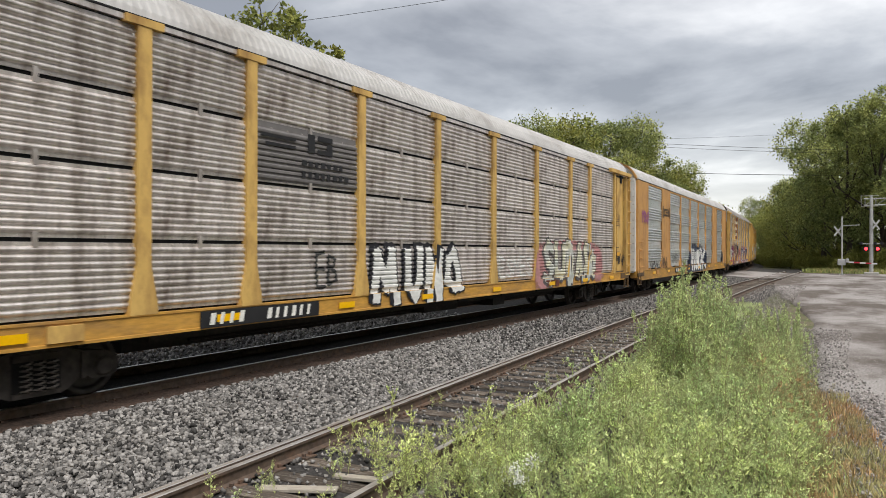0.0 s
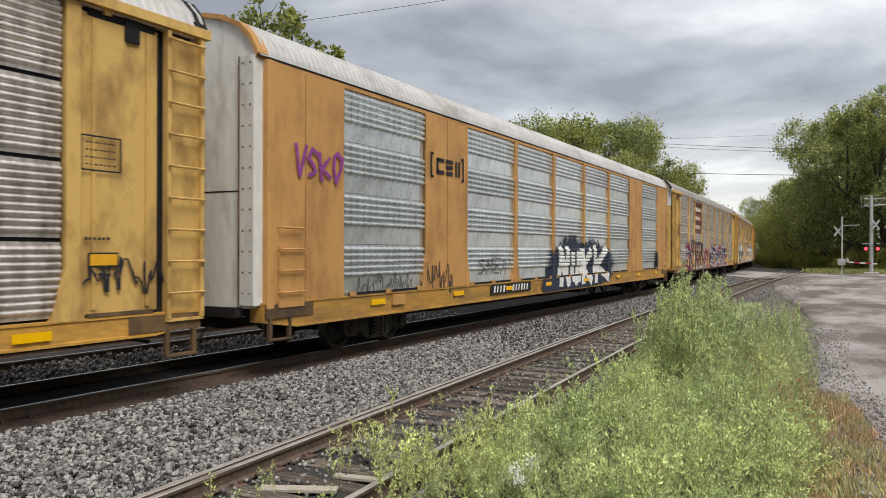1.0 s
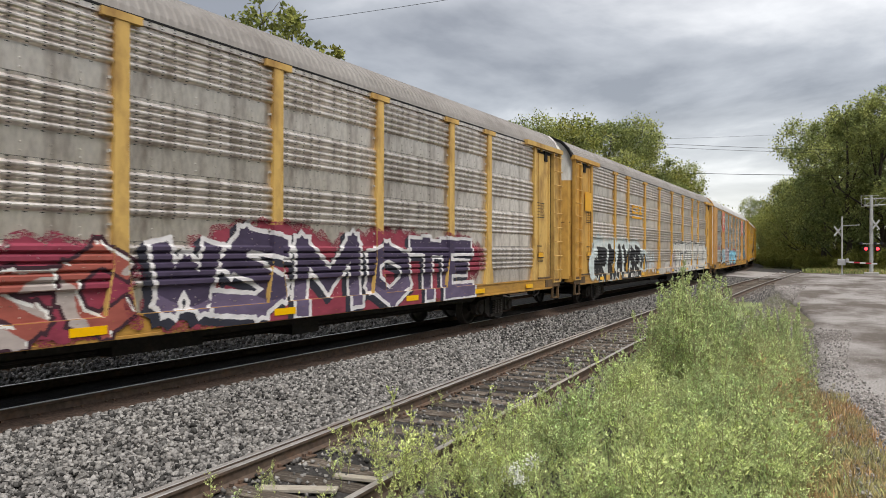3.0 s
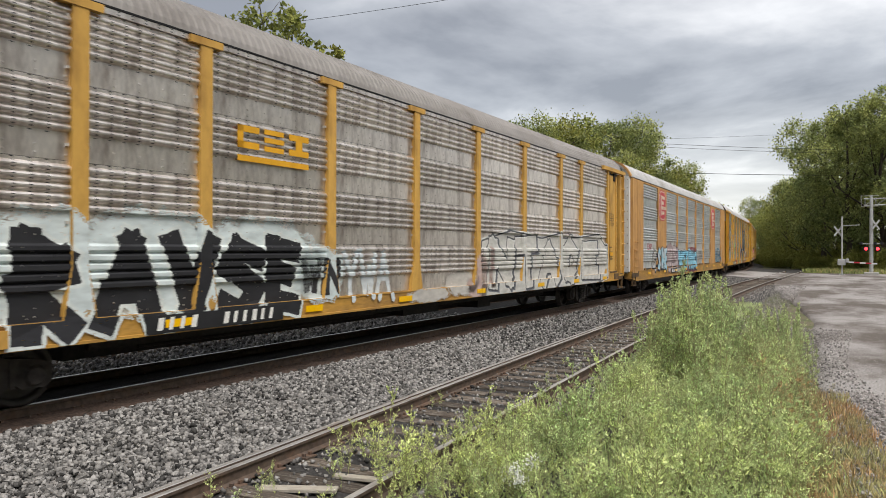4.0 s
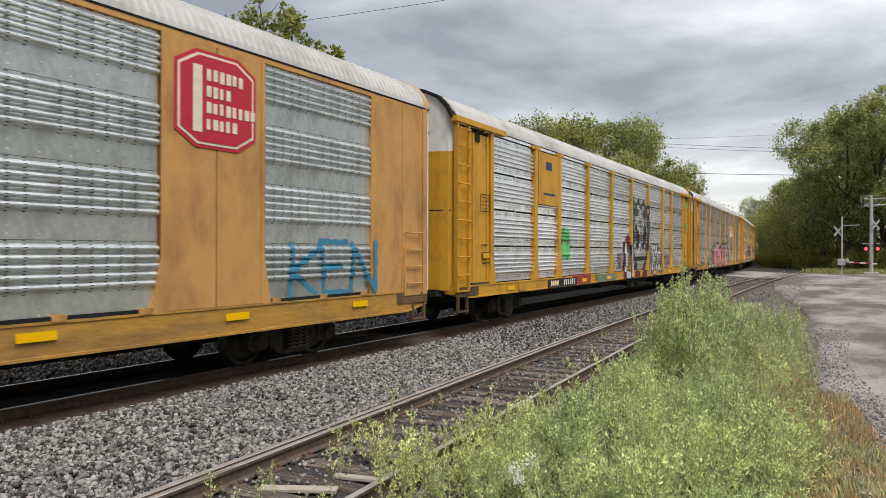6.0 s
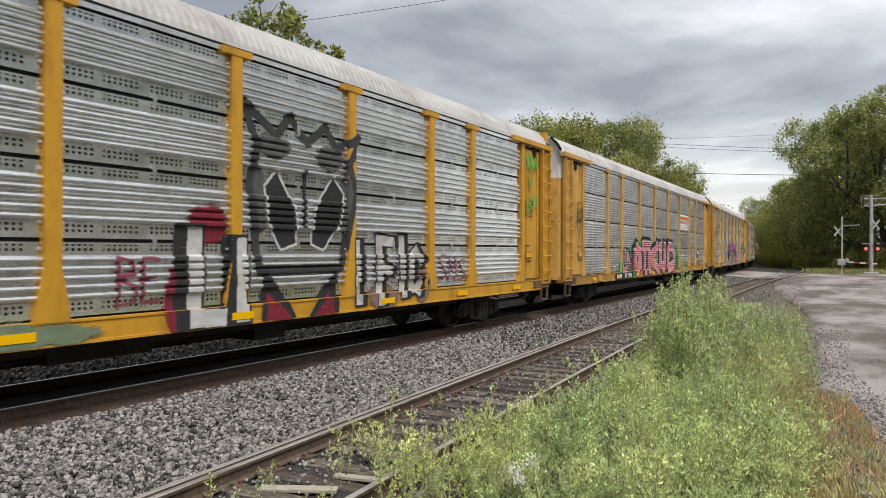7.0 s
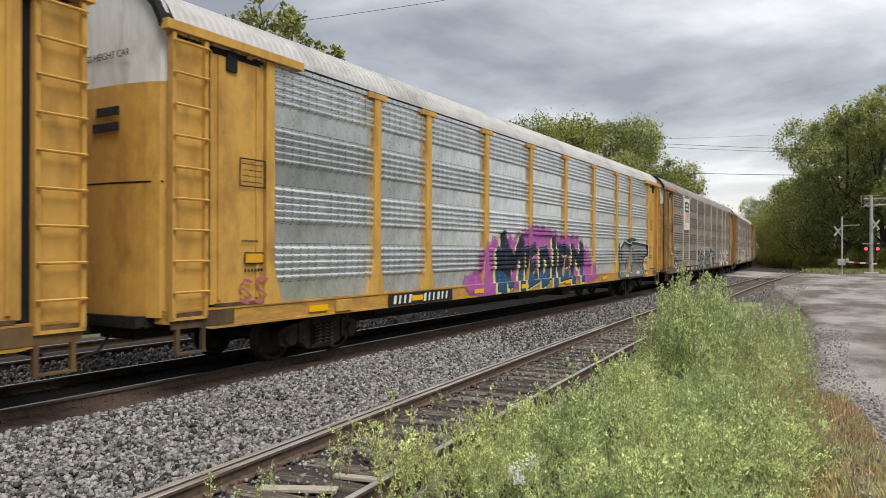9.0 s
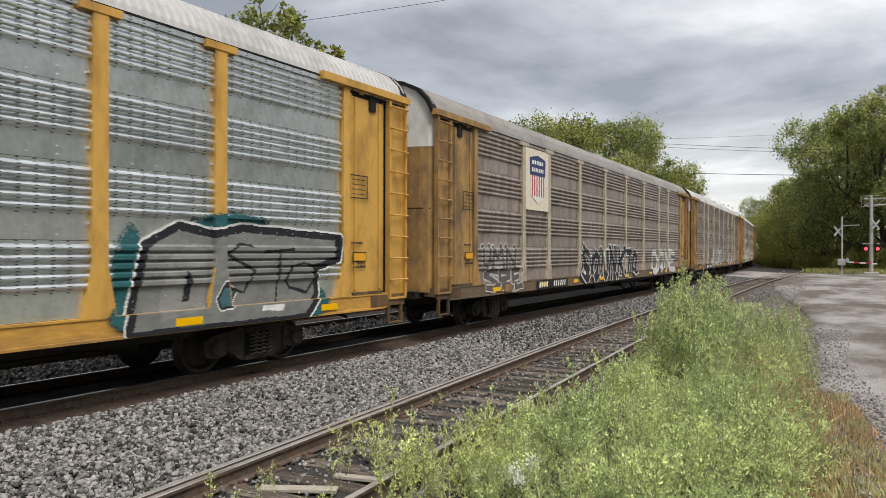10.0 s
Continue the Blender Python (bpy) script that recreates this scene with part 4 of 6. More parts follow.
def scribble(car, u0, u1, z0, z1, colour, seed, n=3, r=0.02):
    """A quick looping tag in one colour on the flat end panels."""
    rnd = random.Random(seed)
    parts = []
    for k in range(n):
        a, b = u0 + (u1 - u0) * k / n, u0 + (u1 - u0) * (k + 1.15) / n
        pts, z = [], z0
        for i in range(9):
            up_ = i % 2
            pts.append((a + (b - a) * (i / 8 + rnd.uniform(-.16, .16)), (z1 if up_ else z0) + (z0 - z1) * (rnd.uniform(0, .55) if up_ else -rnd.uniform(0, .5))))
        pts = [((p[0] * 3 + q[0]) / 4, (p[1] * 3 + q[1]) / 4) if h == 0 else ((p[0] + q[0] * 3) / 4, (p[1] + q[1] * 3) / 4) for p, q in zip(pts, pts[1:]) for h in (0, 1)]
        v, f = tube([(x - MID, -1.588 if (2.55 > x or x > 26.05 or abs(x - 6.35) < .95) else -1.57, z) for x, z in pts], r, 4)
        parts.append(([(x, -1.588 + (y + 1.588) * .2, z) for x, y, z in v], f))
    v, f = join(*parts)
    return mesh_obj("graffiti", v, f, flat_paint(colour), car, label="thin scrawled spray tag")


def text_part(car, words, size, m, mat, label):
    cu = bpy.data.curves.new("lettering", "FONT")
    cu.body, cu.size, cu.align_x, cu.extrude = words, size, "CENTER", 0.002
    tmp = bpy.data.objects.new("lettering", cu)
    me = bpy.data.meshes.new_from_object(tmp)
    bpy.data.objects.remove(tmp)
    me.materials.append(mat)
    ob = new("lettering", me)
    ob.parent = car
    ob.matrix_local = m
    ob["label"] = label
    return ob


def autorack(k, galv, paint, old=False, slots=False, white_top=True, label="", roof=ROOF, seed=0, num=6.3, dense="plain"):
    rnd = random.Random(seed + 17 * k)
    car = tagged(new("autorack_railcar"), label, "railcar", "cars of the passing train")
    steel = GALV[galv]
    # solid black box: its colour gives the unlit inside behind the panel gaps
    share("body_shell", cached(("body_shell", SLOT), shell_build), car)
    share("underframe", cached(("underframe", IRON), under_build), car)
    share("roof", cached(("roof", roof), roof_build), car, label="pale corrugated metal roof")
    # black strip painted for the shaded gap under the roof's edge
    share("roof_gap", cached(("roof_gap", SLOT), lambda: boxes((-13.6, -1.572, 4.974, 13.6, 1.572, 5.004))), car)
    for s in (0.0, math.pi):
        share("side_sill", cached(("side_sill", paint if k == 5 else SILL_OLD if k > 7 else SILL, old), lambda: sill_build(.66 if old else .79)), car, rz=s)
        share("eave_rail", cached(("eave_rail", paint if old else steel), lambda: boxes((-13.6, -1.565, 4.9, 13.6, -1.45, 4.972))), car, rz=s)
        for u in POSTS:
            if old and u in (5.4, 7.3, 21.3, 23.2):
                continue
            px = (u - MID) if s == 0 else -(u - MID)
            post = share("post", cached(("post", POST_OLD if k > 7 else paint, "old" if old else "wide"), lambda: post_build(not old)), car, px, 0, 0, s)
            tagged(share("bolt_row", cached(("bolt_row", BOLT, old), lambda: bolt_build(not old)), post, label="pale zinc bolt heads"), kind="stuff")
        for a, b in zip(EDGES, EDGES[1:]):
            if old and (a in (5.4, 21.3)):
                w = b - a
                pieces = [("plate_panel", boxes((0, -1.575, 1.1, w / 2 - .012, -1.5, 4.9))), ("plate_panel", boxes((w / 2 + .012, -1.575, 1.1, w, -1.5, 4.9))),
                          ("edge_strip", join(prism([(-.14, 1.08), (.07, 1.08), (.07, 4.9), (0, 4.9), (0, 1.8)], -1.59, -1.5))), ("edge_strip", prism([(w - .07, 1.08), (w + .14, 1.08), (w, 1.8), (w, 4.9), (w - .07, 4.9)], -1.59, -1.5))]
                for q, (nm, vf) in enumerate(pieces):
                    share(nm, cached((nm, paint, q, round(w, 2)), lambda: vf), car, (a - MID) if s == 0 else -(a - MID), 0, 0, s)
                continue
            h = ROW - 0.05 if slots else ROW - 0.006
            for row in range(4):
                if slots and row and s == 0:
                    share("clip", cached(("clip", steel), lambda: boxes((-.03, -.03, -.09, .03, .0, .09))), car, (a + b) / 2 - MID, -SIDE - .002, Z0 + ROW * row)
                share("side_panel", panel_mesh(b - a - 0.02, h, steel, dense), car, (a + .01 - MID) * (1 if s == 0 else -1), -SIDE * (1 if s == 0 else -1), Z0 + ROW * row + (0.025 if slots else 0), s)
    for s in (0.0, math.pi):
        share("end_wall", cached(("end_wall", WHITE if k in (1, 4) else paint), lambda: end_build(1.0, 4.25)), car, rz=s)
        share("end_wall_top", cached(("end_wall_top", WHITE if white_top or k in (1, 4) else paint), lambda: end_build(4.25, 6.0)), car, rz=s, label="white upper end wall" if white_top else "")
        hood_mat = paint if old else (WHITE if k in (2, 6) else SLOT)
        share("end_hood", cached(("end_hood", hood_mat), hood_build), car, rz=s)
        share("end_seam", cached(("end_seam", SLOT), seam_build), car, rz=s, label="dark joint across the end wall")
        if k in (2, 6):
            share("gasket", cached(("gasket", SLOT), gasket_build), car, rz=s, label="torn black rubber gasket on the arch")
        if k == 6:
            share("brake_recess", cached(("brake_recess", SLOT), lambda: boxes((-13.905, -1.0, 3.28, -13.7, -.3, 3.36), (-13.905, -.62, 3.2, -13.7, -.25, 3.42))), car, rz=s, label="dark recess for the hand brake")
        share("coupler", cached(("coupler", IRON), coupler_build), car, rz=s)
        for my in (1, -1):
            def flip(b):
                v, f = b()
                return [(x, y * my, z) for x, y, z in v], [tuple(reversed(q)) if my < 0 else q for q in f]
            if old:
                for bx in ((-13.62, -1.575, 1.05, -12.75, -1.5, 4.93), (-12.73, -1.575, 1.05, -11.7, -1.5, 4.93)):
                    share("corner_panel", cached(("corner_panel", paint, my, bx[0]), lambda: flip(lambda: boxes(bx))), car, rz=s)
                share("corner_post", cached(("corner_post", paint, my), lambda: flip(lambda: boxes((-13.66, -1.6, 1.0, -13.5, -1.44, 4.96)))), car, rz=s)
                share("step_panel", cached(("step_panel", paint, my), lambda: flip(lambda: boxes((-13.4, -1.61, 1.0, -12.8, -1.577, 2.0)))), car, rz=s)
                for z in (1.25, 1.6, 1.95, 2.3):
                    share("grab_iron", cached(("grab_iron", paint, my), lambda: flip(lambda: tube([(-13.4, -1.58, 0), (-13.4, -1.66, 0), (-12.85, -1.66, 0), (-12.85, -1.58, 0)], .017, 6))), car, z=z, rz=s)
                share("white_corner", cached(("white_corner", WHITE, my), lambda: flip(lambda: boxes((-13.86, -1.5, 1.06, -13.6, -1.2, 5.0)))), car, rz=s, label="whitewashed corner of the end wall")
                share("corner_joint", cached(("corner_joint", GRIME, my), lambda: flip(lambda: boxes((-13.868, -1.2, 1.06, -13.6, -1.17, 5.0), (-13.63, -1.53, 1.06, -13.59, -1.49, 5.0)))), car, rz=s, label="rusty joint along the corner")
                tagged(share("rivet_row", cached(("rivet_row", GRIME, my), lambda: flip(lambda: boxes(*[(-13.868, y - .015, z - .015, -13.85, y + .015, z + .015) for z in np.arange(1.25, 4.9, .33) for y in (-1.27, -1.43)]))), car, rz=s, label="rust-stained rivet heads"), kind="stuff")
            else:
                lad = share("ladder", cached(("ladder", paint, my), lambda: flip(ladder_build)), car, rz=s)
                for x0, x1 in ((-13.70, -13.64), (-13.15, -13.09)):
                    share("ladder_rail", cached(("ladder_rail", paint, my, x0), lambda: flip(lambda: boxes((x0, -1.64, 1.0, x1, -1.53, 4.9)))), lad)
                share("ladder_foot", cached(("ladder_foot", paint, my), lambda: flip(lambda: boxes((-13.7, -1.63, .96, -13.09, -1.5, 1.0)))), lad)
                for z in np.arange(1.35, 4.8, 0.43):
                    share("rung", cached(("rung", paint, my), lambda: flip(rung_build)), lad, z=z)
                door = share("end_door", cached(("end_door", paint, my), lambda: flip(door_build)), car, rz=s)
                for x0, x1 in ((-12.86, -12.8), (-12.1, -12.05)):
                    share("door_rib", cached(("door_rib", paint, my, x0), lambda: flip(lambda: door_rib_build(x0, x1))), door)
                share("door_step", cached(("door_step", GRIME, my), lambda: flip(lambda: boxes((-12.9, -1.6, 1.1, -12.0, -1.5, 1.15)))), door)
                share("cornice", cached(("cornice", paint, my), lambda: flip(cornice_build)), car, rz=s)
                share("door_slot", cached(("door_slot", SLOT, my), lambda: flip(lambda: boxes((-12.7, -1.59, 4.6, -12.5, -1.5, 4.9), (-12.95, -1.56, 4.8, -12.0, -1.5, 4.92)))), car, rz=s)
                share("edge_post", cached(("edge_post", paint, my), lambda: flip(lambda: prism([(-11.95, 1.08), (-11.55, 1.08), (-11.6, 1.24), (-11.72, 1.7), (-11.72, 4.92), (-11.9, 4.92), (-11.9, 1.5)], -1.6, -1.48))), car, rz=s)
            share("stirrup", cached(("stirrup", GRIME, my), lambda: flip(stirrup_build)), car, rz=s)
    if old:
        for a, b in zip(EDGES, EDGES[1:]):
            if a in (5.4, 21.3):
                continue
            slot = plate("vent_slot", car, a + .12, b - .12, 1.1, 1.15, 1.575, SLOT, "dark drain slot over the sill", thick=.012)
            for q in range(3):
                share("tab", cached(("tab", paint), lambda: boxes((-.09, -1.605, 1.085, .09, -1.55, 1.165))), slot, a + .25 + q * (b - a - .5) / 2 - MID)
    for u in (.62, 26.85):
        plate("end_sill_plate", car, u, u + 1.12, .84, 1.06, 1.583, GRIME, "grime-blackened end of the side sill", thick=.014)
    for x in (-10.06, 10.06):
        truck(car, x)
    for u in (3.4, 6.6, 9.4, 12.2, 15.6, 19.4, 22.4, 25.4):
        w = rnd.uniform(.42, .5)
        plate("reflector", car, u, u + w, .88, .99, 1.609, REFLECT, "yellow reflective patch")
    if k != 2:
        plate("number_plate", car, num, num + 2.55, .81, 1.055, 1.608, BLACK, "black stencil patch with white marks")
    for a, n in ((num + .16, 4), (num + 1.3, 6)):
        marks = [(a + .185 * i, .85, a + .185 * i + (.065 if i % 3 else .09), 1.02) for i in range(n)]
        bars("stencil_marks", car, marks, 1.616, LETTER, "white slanted stencilled marks", .2)
    plate("brake_box", car, 4.1, 4.55, .84, 1.04, 1.58, paint, thick=0.05)
    if not old:
        for u in (1.75, 26.1):
            bars("notice", car, [(u + .1, 2.9, u + .64, 2.92), (u + .1, 3.32, u + .64, 3.34), (u + .1, 2.9, u + .12, 3.34), (u + .62, 2.9, u + .64, 3.34)] + [q for i in range(4) for q in lettering_bars(u + .16, u + .58, 2.97 + .09 * i, 2.99 + .09 * i, 7, rnd)], 1.586, BLACK, "black stencilled notice in a frame")
            plate("warning_border", car, u + .2, u + .6, 1.72, 1.9, 1.586, BLACK)
            plate("warning_plate", car, u + .22, u + .58, 1.74, 1.88, 1.592, SIGN_YEL, "small amber warning plate with a black edge")
            bars("stencil_marks", car, lettering_bars(u + .2, u + .6, 1.6, 1.65, 6, rnd) + lettering_bars(u + .15, u + .5, 2.05, 2.09, 6, rnd), 1.586, BLACK)
        # road marks on the end that faces the camera as the car comes
        v, f = boxes(*[(-13.93, y0 - .02, z0, -13.9, y1 - .02, z1) for y0, z0, y1, z1 in [(-.75 + .13 * i, 3.82, -.66 + .13 * i, 3.94) for i in range(4)] + [(-.75 + .1 * i, 3.6, -.68 + .1 * i, 3.72) for i in range(6)]])
        tagged(mesh_obj("stencil_marks", v, f, BLACK, car), kind="stuff")
        if white_top:
            text_part(car, "EXCESS HEIGHT CAR", 0.14, Matrix.Translation((-13.915, -0.35, 4.62)) @ Euler((radians(90), 0, radians(-90))).to_matrix().to_4x4(), BLACK, "black stencilled words")
    return car


def ribbed_patch(name, car, u0, u1, z0, z1, mat, label, dense="plain"):
    """A painted field that follows the ribs of the side."""
    zs = np.arange(z0, z1 + .001, 0.02)
    us = (u0 + .12, u1 - .12)
    vs = [(u - MID, -SIDE - rib_depth(z - Z0, dense) - 0.005, z) for u in us for z in zs]
    n = len(zs)
    return mesh_obj(name, vs, [(k, n + k, n + k + 1, k + 1) for k in range(n - 1)], mat, car, label=label)

BROWN_RED = material("oxide_red_paint", (0.16, 0.05, 0.035), 0.7, var=0.2, scale=5, tint=(0.10, 0.04, 0.03))
CREAM = material("cream_sign_paint", (0.72, 0.66, 0.52), 0.6, var=0.12, scale=8)
SIGN_RED = material("red_sign_paint", (0.48, 0.03, 0.05), 0.5, var=0.1, scale=5)
SIGN_GREY = material("grey_sign_paint", (0.16, 0.15, 0.148), 0.6, var=0.15, scale=6)
SIGN_BLUE = material("navy_sign_paint", (0.03, 0.04, 0.14), 0.5, var=0.1)
SIGN_YEL = material("amber_sign_paint", (0.72, 0.36, 0.02), 0.5, var=0.1)
SIGN_ORANGE = material("orange_sign_paint", (0.7, 0.14, 0.03), 0.5, var=0.1)
WHT, BLK = (0.72, 0.72, 0.70), (0.02, 0.02, 0.025)


def octagon(car, u0, u1, z0, z1):
    def ring(s):
        cx, cz, w, h = (u0 + u1) / 2 - MID, (z0 + z1) / 2, (u1 - u0) / 2 * s, (z1 - z0) / 2 * s
        c = 0.3
        return [(cx - w, cz - h * (1 - c * 1.0)), (cx - w * (1 - c * 1.6), cz - h), (cx + w * (1 - c * 1.6), cz - h), (cx + w, cz - h * (1 - c)), (cx + w, cz + h * (1 - c)), (cx + w * (1 - c * 1.6), cz + h), (cx - w * (1 - c * 1.6), cz + h), (cx - w, cz + h * (1 - c))]
    for s, d, m, lab in ((1.0, 0.0, SIGN_RED, "red octagonal emblem"), (0.93, 0.006, CREAM, "cream inner border"), (0.88, 0.012, SIGN_RED, "red emblem field")):
        v, f = prism(ring(s), -1.584 - d - .005, -1.584 - d + .002)
        mesh_obj("emblem", v, f, m, car, label=lab)
    rnd = random.Random(3)
    items = []
    for i, n in enumerate((6, 4, 8, 5)):
        zt = z1 - (z1 - z0) * (0.22 + 0.17 * i)
        a = u0 + (u1 - u0) * 0.2
        items += [(a, zt - .16, a + .16, zt + .08)] + lettering_bars(a + .24, a + .24 + 0.12 * n, zt - .12, zt + .06, n, rnd)
    bars("lettering_bar", car, items, 1.604, CREAM, "cream marks on the emblem")


cars = []
C = autorack
# the first car
c = C(0, "brown", YEL_PALE, slots=True, dense="dense", label="weathered grey autorack railcar with pale yellow posts and white graffiti")
ribbed_patch("sign_field", c, 7.3, 10.1, 3.05, 4.0, SIGN_GREY, "dark grey sign field on the ribs", "dense")
bars("lettering_bar", c, [(7.5, 3.75, 8.3, 3.8), (7.6, 3.62, 8.3, 3.67), (8.6, 3.6, 8.78, 3.92), (8.85, 3.6, 9.25, 3.68), (8.85, 3.83, 9.25, 3.92), (9.1, 3.68, 9.25, 3.8)] + lettering_bars(8.45, 9.6, 3.36, 3.46, 7, random.Random(2)) + lettering_bars(8.45, 9.75, 3.16, 3.28, 8, random.Random(4)), 1.572, BLACK, "black marks on the sign field")
mural(c, [("M", 10.6, 11.3, 1.0, 1.8), ("U", 11.65, 12.2, 1.05, 1.85), ("N", 12.5, 13.0, 1.0, 1.85), ("O", 13.35, 13.9, 1.0, 1.8)], WHT, BLK, .12, .035, 3, shadow=(BLK, -.1, .05), wobble=.14, dense="dense")
graffiti(c, "ESMES", 16.0, 18.2, 1.2, 1.75, WHT, WHT, None, .03, 0, 0, 4, dense="dense")
CREAM_PAINT, ROSE = (0.60, 0.585, 0.46), (0.44, 0.22, 0.22)
mural(c, [("S", 19.2, 19.75, 1.05, 2.05), ("U", 20.1, 20.75, 1.1, 2.1), ("D", 21.1, 21.5, 1.0, 2.05), ("A", 21.95, 22.45, 1.1, 2.1), ("S", 22.75, 23.05, 1.15, 2.1), ("O", 23.3, 23.75, 1.1, 1.75)], CREAM_PAINT, (0.09, 0.08, 0.08), .14, .035, 5,
      ROSE, [(18.9, 1.35, .6, .7), (24.1, 1.45, .6, .65), (21.4, 2.1, 2.6, .16)], shadow=((0.10, 0.09, 0.09), -.09, -.05), light=((0.72, 0.71, 0.68), .03), patches=(0.50, 0.51, 0.47), foot=(1.12, (0.45, 0.47, 0.44)), wobble=.08, dense="dense")
bars("stencil_marks", c, [(19.25, .83, 19.32, 1.03), (19.1, .99, 19.45, 1.04), (19.62, .83, 19.69, 1.03), (19.5, .99, 19.82, 1.04), (19.9, .84, 20.2, 1.03)], 1.61, BROWN_RED, "faded red painted marks")
graffiti(c, "EB", 8.8, 9.4, 1.3, 1.95, (0.06, 0.06, 0.06), BLK, None, .03, 0, 0, 7, dense="dense")
scribble(c, 26.2, 27.3, 1.2, 2.0, BLK, 5, 3, .02)
cars.append(c)

c = C(1, "slate", TAN, old=True, num=8.5, white_top=False, label="tan-orange autorack railcar with blue-grey ribbed panels and white end corner")
bars("emblem", c, [(5.6, 3.55, 5.66, 4.1), (5.6, 3.55, 5.72, 3.6), (5.6, 4.05, 5.72, 4.1), (7.04, 3.55, 7.1, 4.1), (6.98, 3.55, 7.1, 3.6), (6.98, 4.05, 7.1, 4.1),
                   (5.85, 3.65, 5.93, 4.0), (5.85, 3.65, 6.18, 3.73), (5.85, 3.92, 6.18, 4.0), (6.26, 3.65, 6.58, 3.73), (6.26, 3.79, 6.58, 3.87), (6.26, 3.92, 6.58, 4.0), (6.7, 3.65, 6.78, 4.0), (6.84, 3.65, 6.92, 4.0)], 1.592, BLACK, "black bracketed emblem of plain bars")
mural(c, [("N", 13.5, 14.2, .95, 1.9), ("U", 14.65, 15.15, .95, 1.7), ("K", 15.55, 16.4, .95, 1.9), ("K", 16.95, 18.2, .9, 1.95)], WHT, (0.02, 0.026, 0.05), .17, .03, 11,
      (0.025, 0.034, 0.06), [(13.3, 1.3, .95, .75), (14.6, 1.7, 1.3, .72), (16.6, 1.6, 1.6, .7), (18.2, 1.4, .9, .55), (12.6, .85, .75, .28), (15.5, .95, 2.9, .3)], wobble=.07, old=True)
graffiti(c, "SO", 12.1, 12.75, 1.4, 1.85, WHT, WHT, None, .03, 0, 0, 12, old=True)
graffiti(c, "SMEA", 7.9, 9.6, 1.3, 1.75, (0.16, 0.165, 0.17), BLK, None, .022, 0, 0, 13, old=True)
mural(c, [("I", 25.6, 26.1, 1.2, 1.75)], (0.03, 0.032, 0.034), BLK, .1, .02, 14, (0.035, 0.037, 0.04), [(25.85, 1.45, .3, .42)], old=True)
mural(c, [("V", 1.25, 1.5, 3.25, 3.75), ("S", 1.6, 1.8, 3.2, 3.6), ("K", 1.9, 2.15, 3.15, 3.6), ("O", 2.25, 2.5, 3.2, 3.65)], (0.24, 0.05, 0.24), BLK, .035, 0, 15, wobble=.16, old=True)
scribble(c, 3.0, 4.8, 1.0, 1.6, (0.06, 0.06, 0.06), 4, 4, .015)
scribble(c, 5.2, 6.6, .8, 1.9, (0.07, 0.05, 0.04), 9, 3, .02)
cars.append(c)

c = C(2, "dark", YEL_PALE, roof=ROOF_DARK, num=7.5, label="grimy ribbed autorack railcar with faded yellow ends and brown graffiti")
ribbed_patch("sign_field", c, 7.3, 10.1, 3.0, 4.88, BROWN_RED, "oxide-red sign field on the ribs")
bars("lettering_bar", c, lettering_bars(7.62, 9.85, 4.3, 4.55, 8, random.Random(2)) + lettering_bars(7.62, 9.3, 3.78, 4.02, 7, random.Random(3)) + lettering_bars(7.62, 9.4, 3.25, 3.5, 7, random.Random(5)), 1.572, CREAM, "cream lettering bars on the red field")
graffiti(c, "WSU", 3.9, 5.2, 1.4, 2.05, WHT, WHT, None, .08, 0, 0, 21)
RUST_BROWN, BEIGE, PLUM = (0.23, 0.10, 0.05), (0.48, 0.40, 0.30), (0.17, 0.022, 0.085)
mural(c, [("S", 4.5, 5.45, 1.0, 1.75)], (0.15, 0.02, 0.075), BLK, .2, .07, 25, PLUM, [(5.0, 1.5, .9, .8), (5.0, .9, 1.0, .45)], light=(WHT, .035))
mural(c, [("H", 6.05, 6.95, .95, 2.2), ("A", 7.6, 8.3, 1.0, 2.1), ("V", 8.75, 9.65, 1.2, 2.15)], RUST_BROWN, BLK, .215, .08, 22, PLUM, [(7.0, 2.15, 1.3, .42), (9.0, 2.1, 1.5, .36), (8.6, 1.1, 2.3, .5)],
      shadow=(BLK, .14, -.04), light=(WHT, .035), patches=(0.40, 0.29, 0.19), wobble=.03)
mural(c, [("E", 10.2, 10.6, 1.0, 2.1)], BEIGE, BLK, .17, .07, 26, light=(WHT, .03), patches=(0.30, 0.16, 0.09), wobble=.03)
mural(c, [("S", 11.2, 11.9, .95, 1.6), ("C", 12.2, 12.9, 1.0, 1.85)], (0.33, 0.09, 0.07), (0.05, 0.02, 0.03), .13, .05, 23, (0.25, 0.04, 0.07), [(12.0, 1.45, 1.15, .66)], light=(WHT, .04), patches=(0.42, 0.36, 0.34))
mural(c, [("W", 13.5, 14.4, 1.2, 1.85), ("S", 14.6, 15.8, 1.0, 2.05), ("M", 16.2, 17.8, 1.0, 2.0), ("O", 18.2, 19.5, 1.0, 1.95), ("T", 19.8, 20.8, 1.0, 2.0), ("E", 21.1, 22.2, 1.0, 2.0)], (0.06, 0.045, 0.085), (0.66, 0.64, 0.65), .15, .075, 24,
      (0.26, 0.045, 0.07), [(15.6, 1.9, 1.6, .5), (19.0, 1.8, 2.2, .55), (21.6, 1.7, 1.3, .6), (17.5, 1.1, 4.4, .5)], shadow=((0.03, 0.03, 0.045), -.14, -.1), foot=(1.25, (0.13, 0.10, 0.17)))
scribble(c, 1.6, 2.4, 2.6, 3.1, (0.12, 0.1, 0.06), 6, 2, .014)
